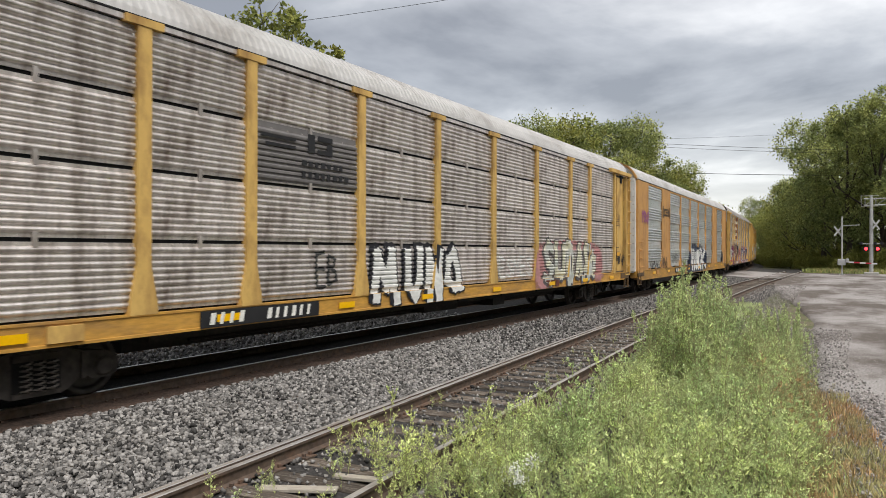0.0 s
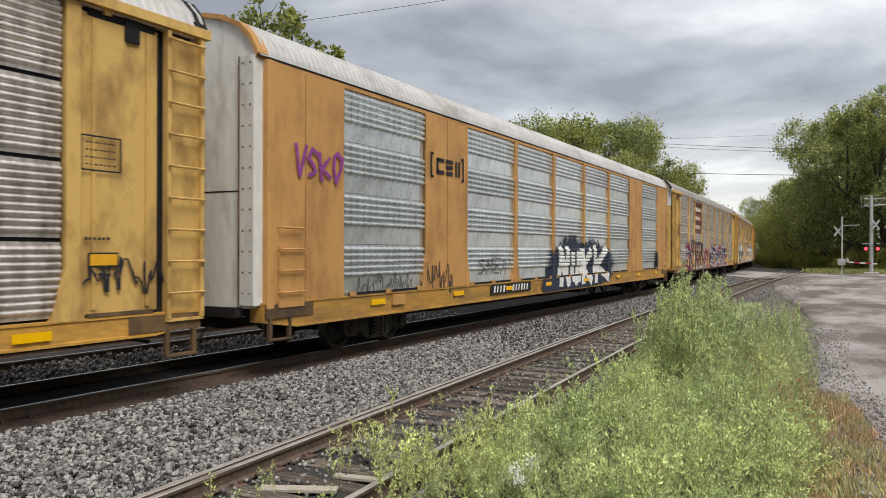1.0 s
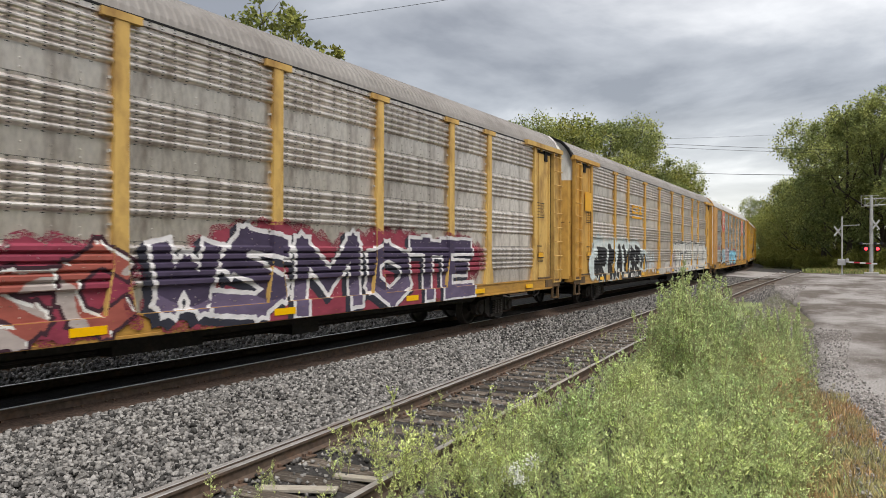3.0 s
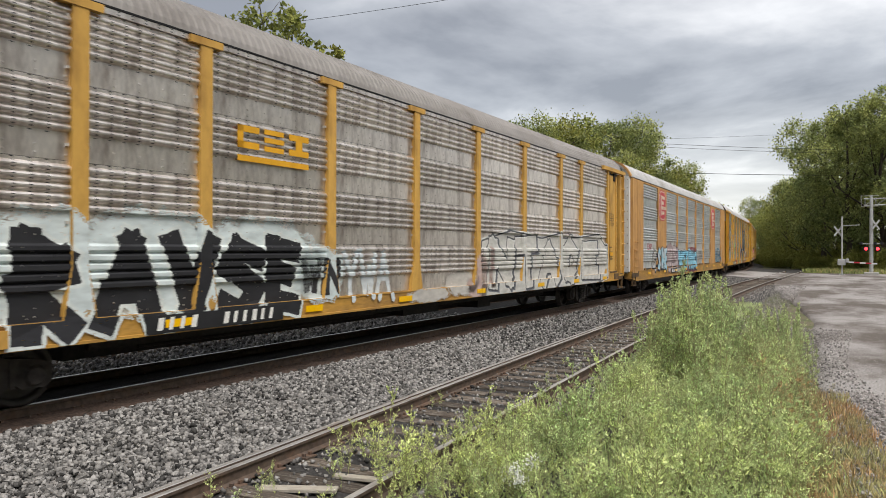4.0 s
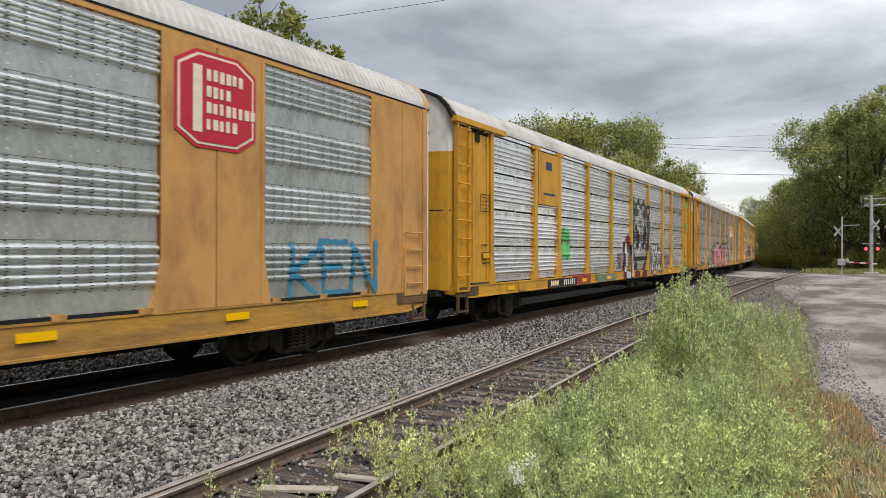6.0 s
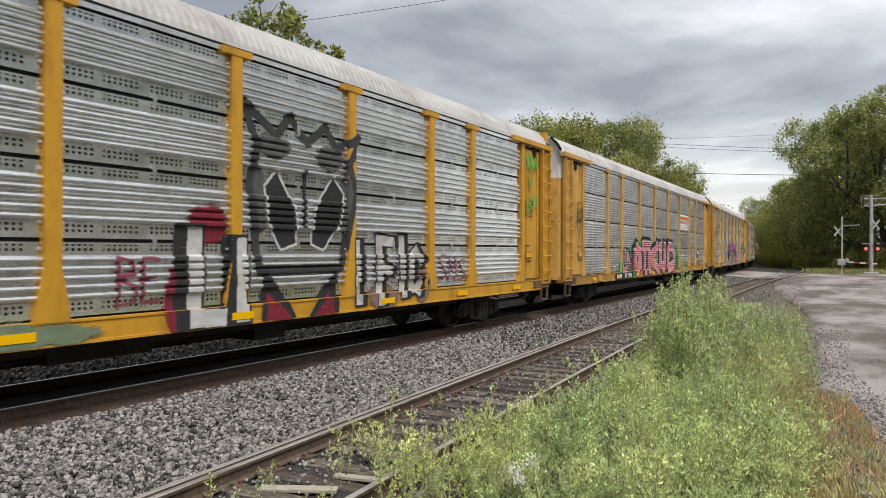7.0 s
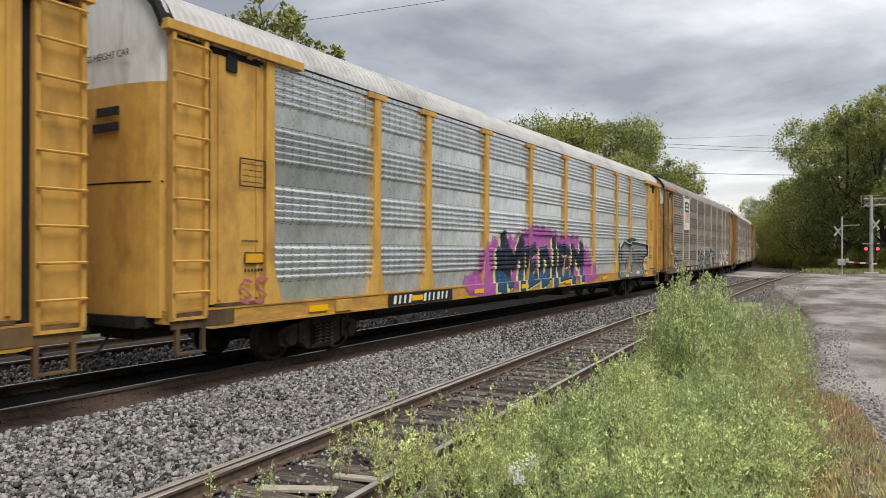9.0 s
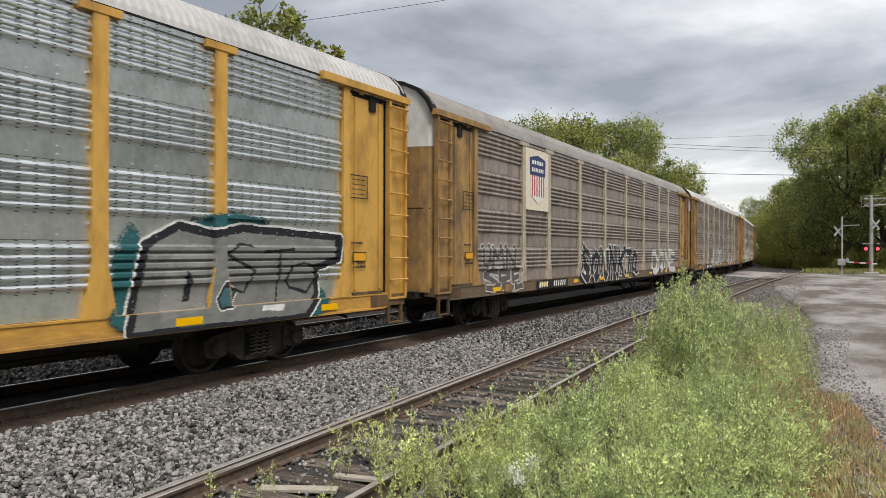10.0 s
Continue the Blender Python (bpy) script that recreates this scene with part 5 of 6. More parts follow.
for i in range(5):
    plate("conspicuity_mark", c, 2.9 + .32 * i, 3.06 + .32 * i, 1.12, 1.2, 1.575, SIGN_RED, "red reflective mark", thick=.008)
for i, z in enumerate((1.95, 2.4, 2.85)):
    plate("conspicuity_mark", c, 1.27, 1.36, z, z + .16, 1.588, SIGN_RED, "red reflective mark")
cars.append(c)

c = C(3, "dark", YEL, roof=ROOF_DARK, label="grimy dark ribbed autorack railcar with black and white graffiti")
bars("emblem", c, [(7.9, 3.5, 8.02, 3.85), (7.9, 3.5, 8.35, 3.6), (7.9, 3.75, 8.35, 3.85), (8.46, 3.5, 8.9, 3.58), (8.46, 3.64, 8.9, 3.72), (8.46, 3.77, 8.9, 3.85), (9.02, 3.5, 9.5, 3.6), (9.02, 3.75, 9.5, 3.85), (9.18, 3.6, 9.34, 3.75), (7.9, 3.3, 9.5, 3.39)], 1.572, SIGN_YEL, "amber emblem of plain bars")
plate("sign_plate", c, 1.72, 2.4, 3.3, 3.95, 1.59, SIGN_YEL, "amber notice plate")
MIST = (0.58, 0.64, 0.64)
mural(c, [("O", 2.95, 3.15, 1.15, 1.5), ("R", 3.45, 4.2, .9, 2.0), ("R", 4.75, 5.2, 1.0, 1.95), ("A", 5.75, 6.45, 1.0, 2.05), ("V", 6.75, 7.35, 1.1, 1.95), ("S", 7.65, 8.35, 1.0, 1.95), ("E", 8.7, 9.1, 1.1, 1.95)], (0.022, 0.022, 0.025), (0.62, 0.66, 0.64), .175, .05, 31,
      MIST, [(3.4, 1.75, 1.05, .75), (5.0, 1.7, 1.2, .7), (6.4, 1.75, 1.3, .72), (8.4, 1.7, 1.5, .72), (2.6, 1.4, .55, .5)], foot=(1.02, (0.035, 0.035, 0.04)), wobble=.09)
mural(c, [("W", 9.4, 9.8, 1.25, 1.7), ("N", 9.95, 10.3, 1.2, 1.7)], (0.03, 0.03, 0.033), MIST, .07, .05, 36, MIST, [(9.85, 1.5, .6, .5)])
graffiti(c, "YWA", 10.4, 12.0, 1.0, 1.9, (0.6, 0.64, 0.66), BLK, None, .06, 0, 0, 32)
PALE, SOOT = (0.56, 0.545, 0.51), (0.06, 0.06, 0.068)
mural(c, [("N", 16.5, 17.6, 1.15, 2.05), ("T", 18.2, 19.2, 1.1, 2.05), ("A", 19.9, 20.9, 1.1, 2.0), ("C", 21.7, 22.6, 1.15, 2.05), ("E", 23.5, 24.8, 1.15, 2.05)], PALE, SOOT, .24, .04, 33,
      (0.50, 0.47, 0.43), [(14.9, 1.15, .8, .3), (13.4, .95, .9, .16)], [([(15.9, .78), (16.0, 2.15), (17.6, 2.45), (19.85, 2.27), (21.3, 2.47), (21.5, 2.3), (23.1, 2.36), (25.1, 2.5), (25.9, 2.1), (26.0, .95), (24.6, .78)], PALE, SOOT, .045, WHT, .035)],
      shadow=((0.14, 0.145, 0.16), .08, -.04), light=(WHT, .03), wobble=.08)
mural(c, [("I", 16.3, 16.7, 1.1, 1.9)], (0.50, 0.36, 0.33), PALE, .1, .03, 34, (0.50, 0.37, 0.34), [(15.9, 1.3, .35, .6), (15.5, 1.0, .4, .25)])
cars.append(c)

c = C(4, "slate", TAN, old=True, num=8.4, white_top=False, label="orange autorack railcar with red octagonal emblems and blue graffiti")
octagon(c, 5.6, 7.1, 3.4, 4.85)
octagon(c, 21.5, 23.0, 3.4, 4.8)
mural(c, [("C", 4.6, 5.0, 1.1, 1.8)], (0.50, 0.50, 0.49), BLK, .14, .05, 41, shadow=(BLK, -.08, -.03), blocky=False, old=True)
mural(c, [("S", 5.5, 5.85, 1.1, 1.95), ("M", 6.2, 6.7, 1.15, 2.0), ("E", 7.0, 7.25, 1.15, 1.95)], (0.30, 0.50, 0.58), (0.03, 0.035, 0.05), .125, .04, 47, shadow=((0.03, 0.035, 0.05), -.09, -.05), light=((0.66, 0.68, 0.68), .03), patches=(0.45, 0.52, 0.55), wobble=.1, old=True)
graffiti(c, "EAP", 3.5, 4.4, 2.0, 2.25, (0.36, 0.06, 0.08), BLK, None, .025, 0, 0, 48, old=True)
mural(c, [("W", 7.7, 8.7, 1.05, 2.05), ("S", 9.1, 9.9, 1.1, 2.1)], (0.46, 0.39, 0.39), (0.12, 0.09, 0.10), .15, .045, 42, (0.38, 0.29, 0.29), [(8.4, 1.6, 1.0, .75), (9.6, 1.55, .75, .75)], old=True, blocky=False)
SKY_PAINT, NIGHT = (0.24, 0.54, 0.68), (0.018, 0.02, 0.035)
mural(c, [("P", 10.5, 10.72, 1.0, 1.9), ("O", 11.0, 11.32, 1.08, 1.8), ("K", 11.56, 11.8, .98, 1.8), ("E", 11.98, 12.25, 1.05, 1.8), ("T", 12.45, 12.95, .98, 1.82)], SKY_PAINT, NIGHT, .125, .05, 43,
      (0.20, 0.06, 0.07), [(11.6, .95, 1.6, .24)], shadow=(NIGHT, -.1, -.07), light=((0.62, 0.72, 0.74), .022), blocky=False, wobble=.05, old=True)
mural(c, [("O", 13.38, 13.66, 1.05, 1.95), ("D", 13.95, 14.2, 1.0, 1.95), ("N", 14.42, 14.72, .98, 1.85), ("O", 14.95, 15.22, 1.05, 1.8), ("C", 15.42, 15.62, 1.0, 1.8), ("I", 15.7, 16.0, .95, 1.95)], SKY_PAINT, NIGHT, .115, .05, 44,
      (0.20, 0.06, 0.07), [(14.6, .95, 1.5, .24), (14.6, 1.95, 1.4, .22)], shadow=(NIGHT, -.1, -.07), light=((0.62, 0.72, 0.74), .022), blocky=False, wobble=.05, old=True)
graffiti(c, "STYLE".replace("L", "I"), 16.0, 18.2, 1.2, 2.1, (0.58, 0.56, 0.56), WHT, None, .03, 0, 0, 45, old=True)
graffiti(c, "KEN", 23.7, 26.2, 1.1, 2.1, (0.05, 0.22, 0.36), BLK, None, .05, 0, 0, 46, old=True)
cars.append(c)

c = C(5, "bright", YEL_NEW, slots=True, dense="vented", label="bright galvanised autorack railcar with fresh yellow posts and mask graffiti")
plate("sign_plate", c, 5.55, 7.15, 3.3, 4.85, 1.585, YEL_NEW, "plain yellow sign plate", thick=.02)
bars("emblem", c, [(6.1, 4.35, 6.55, 4.6), (5.9, 3.6, 6.8, 3.66)], 1.608, SIGN_BLUE, "small dark emblem bars")
CHALK, CHAR, WINE = (0.52, 0.52, 0.52), (0.028, 0.028, 0.03), (0.20, 0.02, 0.035)
mural(c, [], CHALK, CHAR, .1, .1, 51, (0.09, 0.09, 0.093), [(16.5, 3.6, .35, .2), (17.9, 3.55, .35, .22), (16.2, 2.7, .2, .55), (18.35, 2.75, .2, .55)],
      [([(16.2, 1.6), (16.0, 3.0), (16.15, 3.6), (15.9, 4.2), (16.6, 3.8), (16.9, 4.15), (17.3, 3.75), (17.8, 4.1), (18.1, 3.75), (18.75, 4.05), (18.4, 3.5), (18.6, 3.0), (18.2, 1.6)], None, (0.045, 0.045, 0.047), .075, None, 0),
       ([(16.35, 2.95), (16.6, 3.2), (17.0, 2.6), (17.05, 2.05), (16.7, 1.95), (16.4, 2.4)], CHAR, None, 0, CHALK, .045), ([(18.3, 2.95), (18.0, 3.2), (17.5, 2.6), (17.45, 2.05), (17.75, 1.95), (18.15, 2.4)], CHAR, None, 0, CHALK, .045),
       ([(16.2, .8), (16.3, 1.65), (16.75, 1.2), (17.0, .8)], CHAR, None, 0, None, 0), ([(18.1, .8), (18.1, 1.6), (17.65, 1.2), (17.3, .8)], CHAR, None, 0, None, 0),
       ([(16.3, .8), (16.4, 1.25), (16.9, .8)], WINE, None, 0, None, 0), ([(17.45, .8), (17.9, 1.2), (18.0, .8)], WINE, None, 0, None, 0), ([(17.2, 2.3), (17.23, 3.3), (17.3, 3.3), (17.28, 2.3)], CHAR, None, 0, None, 0)], dense="vented")
mural(c, [("L", 14.95, 15.35, .95, 2.2), ("I", 15.6, 16.0, 1.0, 2.0)], CHALK, CHAR, .13, .04, 52, WINE, [(14.7, 1.2, .25, .55), (15.2, 2.3, .35, .3)], shadow=(CHAR, -.2, 0), dense="vented")
mural(c, [("I", 18.5, 18.9, .95, 2.0), ("F", 19.4, 19.8, 1.0, 2.1), ("I", 20.0, 20.4, 1.1, 2.15), ("C", 20.5, 20.9, 1.1, 1.9)], CHALK, CHAR, .1, .035, 53, (0.22, 0.14, 0.12), [(19.5, 1.0, .5, .25), (20.9, 1.2, .3, .4)], shadow=(CHAR, .12, 0), patches=(0.40, 0.39, 0.36), dense="vented")
graffiti(c, "BE", 13.7, 14.4, 1.2, 1.9, (0.22, 0.06, 0.08), (0.22, 0.06, 0.08), None, .025, 0, 0, 58, dense="vented")
mural(c, [], CHALK, CHAR, .1, .1, 59, (0.17, 0.22, 0.14), [(11.9, .95, 1.0, .2), (13.0, .92, .5, .12)], dense="vented")
graffiti(c, "EOS", 8.5, 10.2, .86, 1.05, (0.35, 0.05, 0.03), (0.1, 0.03, 0.02), None, .07, .05, 0, 54, dense="vented")
graffiti(c, "SMS", 21.6, 22.9, 1.2, 1.8, (0.3, 0.12, 0.16), (0.2, 0.1, 0.12), None, .025, 0, 0, 57, dense="vented")
graffiti(c, "IO", 7.5, 8.3, 1.6, 2.6, (0.12, 0.48, 0.16), (0.1, 0.4, 0.14), None, .1, 0, 0, 55, dense="vented")
v, f = boxes((13.62, -1.5, 4.98, 13.8, -1.22, 5.5))
mesh_obj("roof_bracket", v, f, YEL_NEW, c, label="yellow bracket standing at the roof's end")
SPRAY_GREEN = (0.17, 0.40, 0.08)
mural(c, [("N", 26.25, 26.42, 4.25, 4.65), ("O", 26.5, 26.62, 4.25, 4.62), ("W", 26.7, 26.9, 4.25, 4.6), ("O", 26.98, 27.1, 4.28, 4.58)], SPRAY_GREEN, SPRAY_GREEN, .03, 0, 55, wobble=.16, dense="vented")
mural(c, [("S", 26.3, 26.5, 3.0, 3.3), ("O", 26.55, 26.8, 3.15, 3.45), ("K", 26.85, 27.05, 3.2, 3.5), ("V", 26.5, 26.75, 3.7, 4.05)], SPRAY_GREEN, SPRAY_GREEN, .032, 0, 56, dense="vented")
cars.append(c)

c = C(6, "mid", YEL, slots=True, dense="dense", label="grey ribbed autorack railcar with pink and green graffiti")
ribbed_patch("sign_field", c, 18.5, 21.3, 3.05, 3.93, WHITE, "pale sign field on the ribs", "dense")
bars("emblem", c, [(18.8, 3.66, 21.1, 3.80), (18.7, 3.5, 21.0, 3.55)], 1.572, SIGN_ORANGE, "orange stripe emblem")
bars("lettering_bar", c, lettering_bars(18.9, 20.9, 3.57, 3.64, 6, random.Random(1)), 1.572, LETTER)
graffiti(c, "SMEYD", 3.1, 6.8, 1.3, 1.9, WHT, WHT, None, .022, 0, 0, 61, dense="dense")
mural(c, [("L", 7.45, 7.85, 1.15, 1.8), ("M", 8.1, 9.05, 1.15, 1.8)], (0.60, 0.235, 0.29), BLK, .115, .045, 62, (0.03, 0.27, 0.13), [(7.3, 1.2, .45, .35), (8.7, 1.75, .6, .3)], shadow=(BLK, .09, .04), light=((0.8, 0.76, 0.76), .03), wobble=.05, dense="dense")
PINK, LEAF_GREEN = (0.60, 0.235, 0.29), (0.03, 0.27, 0.13)
mural(c, [("O", 9.35, 10.1, 1.15, 2.0), ("T", 10.75, 11.3, 1.05, 2.15), ("K", 11.85, 13.4, 1.1, 2.15), ("U", 14.0, 15.05, 1.1, 2.15), ("D", 15.75, 17.3, 1.1, 2.15)], PINK, BLK, .24, .05, 63,
      LEAF_GREEN, [(9.2, 1.6, .6, .75), (10.4, 2.1, .7, .3), (12.6, 1.7, .7, .62), (14.7, 1.6, .8, .7), (16.6, 1.7, 1.5, .62), (17.7, 1.5, .7, .5)], shadow=(BLK, -.2, .1), light=((0.8, 0.76, 0.76), .05), wobble=.04, dense="dense")
graffiti(c, "NSDO", 18.6, 20.9, 1.2, 1.8, (0.62, 0.62, 0.6), WHT, None, .04, 0, 0, 64, dense="dense")
graffiti(c, "O", 23.6, 24.4, 1.25, 2.0, WHT, BLK, None, .06, .12, 0, 65, dense="dense")
mural(c, [("S", 1.75, 2.1, 3.15, 3.55), ("C", 1.85, 2.2, 2.95, 3.3), ("O", 1.8, 2.12, 2.6, 2.95), ("Y", 1.85, 2.12, 2.2, 2.6)], BLK, BLK, .016, 0, 66, dense="dense")
cars.append(c)

c = C(7, "blue", YEL, num=5.75, label="blue-grey ribbed autorack railcar with purple and grey graffiti")
INK, DEEP_BLUE, LEMON = (0.017, 0.02, 0.045), (0.02, 0.085, 0.19), (0.66, 0.62, 0.26)
mural(c, [("N", 10.9, 11.5, 1.0, 1.75), ("M", 11.2, 12.4, 1.0, 2.2), ("E", 12.75, 13.3, 1.05, 1.95), ("D", 13.75, 14.35, 1.05, 1.95), ("I", 14.6, 15.1, 1.0, 2.15), ("E", 15.3, 16.0, 1.1, 1.95), ("M", 16.4, 17.4, 1.0, 2.05)], INK, (0.01, 0.012, 0.02), .145, .03, 71,
      (0.40, 0.105, 0.36), [(11.4, 1.6, 1.7, .72), (13.6, 1.85, 2.0, .78), (16.0, 1.7, 2.0, .74), (17.9, 1.2, 1.1, .36), (10.2, 1.1, 1.3, .36)], shadow=(LEMON, -.13, -.06), light=((0.10, 0.13, 0.2), .03), foot=(1.3, DEEP_BLUE), wobble=.12)
SLATE = (0.20, 0.205, 0.195)
mural(c, [("S", 23.3, 23.9, 1.3, 2.05), ("T", 24.1, 24.7, 1.2, 1.95), ("C", 24.6, 25.3, 1.2, 1.75)], BLK, SLATE, .024, 0, 72,
      (0.025, 0.11, 0.12), [(21.75, 1.6, .28, .6), (21.75, 1.05, .38, .2), (23.5, 2.3, .75, .18), (25.3, 1.05, .3, .25)],
      [([(21.75, .86), (22.0, 1.95), (22.5, 2.2), (23.1, 2.1), (23.7, 2.2), (25.85, 2.1), (25.8, 1.8), (25.2, 1.68), (25.3, 1.2), (25.0, .86)], SLATE, BLK, .12, WHT, .035),
       ([(22.15, .95), (22.3, 1.8), (22.6, 2.0), (22.95, 1.95), (22.95, 1.1)], (0.26, 0.265, 0.25), None, 0, None, 0), ([(23.15, 1.2), (23.3, 1.42), (23.5, 1.3), (23.4, 1.1), (23.2, 1.08)], (0.06, 0.14, 0.16), BLK, .04, WHT, .02),
       ([(22.55, 1.2), (22.62, 1.65), (22.72, 1.5), (22.68, 1.2)], BLK, None, 0, None, 0), ([(24.0, .97), (24.02, 1.06), (24.5, 1.06), (24.48, .95)], WHT, None, 0, None, 0)], wobble=.12)
graffiti(c, "SS", 1.8, 2.4, 1.1, 1.5, (0.4, 0.12, 0.14), (0.4, 0.12, 0.14), None, .025, 0, 0, 73)
cars.append(c)

c = C(8, "sooty", YEL_RUST, roof=ROOF_DARK, label="dark weathered autorack railcar with cream shield panel and white graffiti")
plate("sign_plate", c, 5.5, 7.2, 3.1, 4.86, 1.585, CREAM, "cream sign plate", thick=.015)
v, f = prism([(6.35 - MID, 3.3), (6.85 - MID, 3.5), (6.9 - MID, 4.1), (5.8 - MID, 4.1), (5.85 - MID, 3.5)], -1.612, -1.6)
mesh_obj("emblem", v, f, LETTER, c, label="white lower shield")
bars("emblem_stripe", c, [(5.9 + .17 * i, 3.5, 5.97 + .17 * i, 4.1) for i in range(6)], 1.613, SIGN_RED, "red shield stripes")
v, f = prism([(5.8 - MID, 4.1), (6.9 - MID, 4.1), (6.93 - MID, 4.6), (6.35 - MID, 4.7), (5.77 - MID, 4.6)], -1.614, -1.6)
mesh_obj("emblem", v, f, SIGN_BLUE, c, label="navy shield top")
bars("lettering_bar", c, lettering_bars(5.9, 6.8, 4.42, 4.54, 5, random.Random(1)) + lettering_bars(5.9, 6.8, 4.2, 4.33, 7, random.Random(6)), 1.616, LETTER)
mural(c, [("U", 2.95, 3.35, 1.55, 2.0), ("M", 3.5, 4.1, 1.5, 2.0), ("N", 4.3, 4.9, 1.5, 2.0), ("S", 3.1, 3.8, .95, 1.4), ("R", 4.0, 4.6, .95, 1.4), ("E", 4.8, 5.2, .95, 1.4)], (0.12, 0.105, 0.10), (0.62, 0.61, 0.59), .075, .028, 81, wobble=.05)
mural(c, [("S", 10.4, 11.1, 1.0, 1.9), ("O", 11.5, 12.2, 1.0, 1.85), ("U", 12.6, 13.3, 1.0, 1.9), ("N", 13.7, 14.4, 1.0, 1.9), ("K", 14.8, 15.5, 1.0, 1.9), ("T", 15.9, 16.5, 1.0, 1.9), ("O", 16.8, 17.4, 1.0, 1.85)], (0.03, 0.03, 0.034), (0.64, 0.64, 0.63), .13, .05, 82, shadow=((0.03, 0.03, 0.034), -.12, -.06), wobble=.13)
mural(c, [("D", 20.2, 21.1, 1.0, 1.85), ("O", 21.5, 22.3, 1.0, 1.85), ("N", 22.7, 23.5, 1.0, 1.9), ("E", 23.8, 24.6, 1.0, 1.85)], (0.58, 0.57, 0.55), (0.08, 0.08, 0.08), .14, .04, 83, wobble=.1)
cars.append(c)

for k, (g, p, o, s, lab) in enumerate((("sooty", YEL_RUST, False, True, "weathered grey-brown autorack railcar with yellow posts"), ("sooty", YEL_RUST, False, False, "dark grimy autorack railcar with faded yellow ends"),
                                       ("slate", TAN, True, False, "tan autorack railcar with blue-grey ribbed panels"), ("sooty", YEL_RUST, False, False, "weathered ribbed autorack railcar with yellow ends"),
                                       ("sooty", YEL_RUST, False, True, "dark ribbed autorack railcar at the far end of the train"))):
    c = C(9 + k, g, p, old=o, slots=s, white_top=not o, label=lab)
    graffiti(c, "NUSAE", 9.0, 14.5, .9, 2.0, (0.5, 0.5, 0.48), (0.06, 0.06, 0.06), None, .14, .05, 0, 90 + k, cell=.05, old=o)
    graffiti(c, "SUO", 18.0, 22.0, .9, 1.9, (0.5, 0.42, 0.4), (0.1, 0.08, 0.08), None, .12, .05, 0, 95 + k, cell=.05, old=o)
    cars.append(c)


# ---- plants ----
def leaf_mat(name, colour, tint, var=0.45, rough=0.7, per=0.5, tint_scale=0.9):
    m = material(name, colour, rough, var=var, scale=5.0, tint=tint, tint_scale=tint_scale, tint_lo=0.44, tint_hi=0.58, per="island", per_amount=per, spec=0.08)
    nt = m.node_tree
    bs = nt.nodes["Principled BSDF"]
    tr = nt.nodes.new("ShaderNodeBsdfTranslucent")
    src = bs.inputs["Base Color"].links[0].from_socket
    nt.links.new(src, tr.inputs["Color"])
    mix = nt.nodes.new("ShaderNodeMixShader")
    mix.inputs[0].default_value = 0.36
    out = nt.nodes["Material Output"]
    nt.links.new(bs.outputs[0], mix.inputs[1])
    nt.links.new(tr.outputs[0], mix.inputs[2])
    nt.links.new(mix.outputs[0], out.inputs["Surface"])
    return m


LEAF_TALL = leaf_mat("mugwort_leaf", (0.45, 0.56, 0.27), (0.66, 0.73, 0.37), per=0.45)
LEAF_LOW = leaf_mat("pale_weed_leaf", (0.73, 0.81, 0.38), (0.55, 0.67, 0.33), per=0.42)
LEAF_YEL = leaf_mat("yellow_green_leaf", (0.74, 0.80, 0.34), (0.54, 0.64, 0.31), per=0.55)
LEAF_DRY = leaf_mat("dry_rusty_weed", (0.56, 0.35, 0.19), (0.5, 0.48, 0.24))
LEAF_TREE = leaf_mat("tree_leaf", (0.22, 0.26, 0.10), (0.38, 0.40, 0.14), tint_scale=0.25)
LEAF_TREE2 = leaf_mat("yellowing_tree_leaf", (0.34, 0.335, 0.09), (0.2, 0.23, 0.07), tint_scale=0.25)
BARK = material("tree_bark", (0.075, 0.06, 0.048), 0.9, var=0.35, scale=8, stretch=(1, 1, 0.2), bump=0.6, bscale=20)
STEM = material("weed_stem", (0.34, 0.33, 0.16), 0.8, var=0.3, scale=10)


def soup(name, V, F, mats, idx=None):
    """A mesh from numpy arrays of verts and quads."""
    me = bpy.data.meshes.new(name)
    me.vertices.add(len(V))
    me.vertices.foreach_set("co", np.asarray(V, dtype=np.float32).ravel())
    me.loops.add(F.size)
    me.loops.foreach_set("vertex_index", F.ravel().astype(np.int32))
    me.polygons.add(len(F))
    me.polygons.foreach_set("loop_start", np.arange(0, F.size, F.shape[1], dtype=np.int32))
    for m in mats:
        me.materials.append(m)
    if idx is not None:
        me.polygons.foreach_set("material_index", np.asarray(idx, dtype=np.int32))
    me.update()
    me.validate()
    return me


def leaves_at(P, A, size, rs, width=0.4):
    """Pointed leaves from their base points P along the directions A: one bent quad each."""
    n = len(P)
    A = A / (np.linalg.norm(A, axis=1, keepdims=True) + 1e-9)
    S = np.cross(A, rs.normal(size=(n, 3)) * .55 + (0, 0, 1))
    S /= np.linalg.norm(S, axis=1, keepdims=True) + 1e-9
    L = size[:, None]
    N = np.cross(A, S)
    V = np.stack([P, P + A * L * .5 + S * L * width * .5 + N * L * .08, P + A * L - N * L * .12, P + A * L * .5 - S * L * width * .5 + N * L * .08], 1).reshape(-1, 3)
    F = np.arange(4 * n).reshape(n, 4)
    return V, F


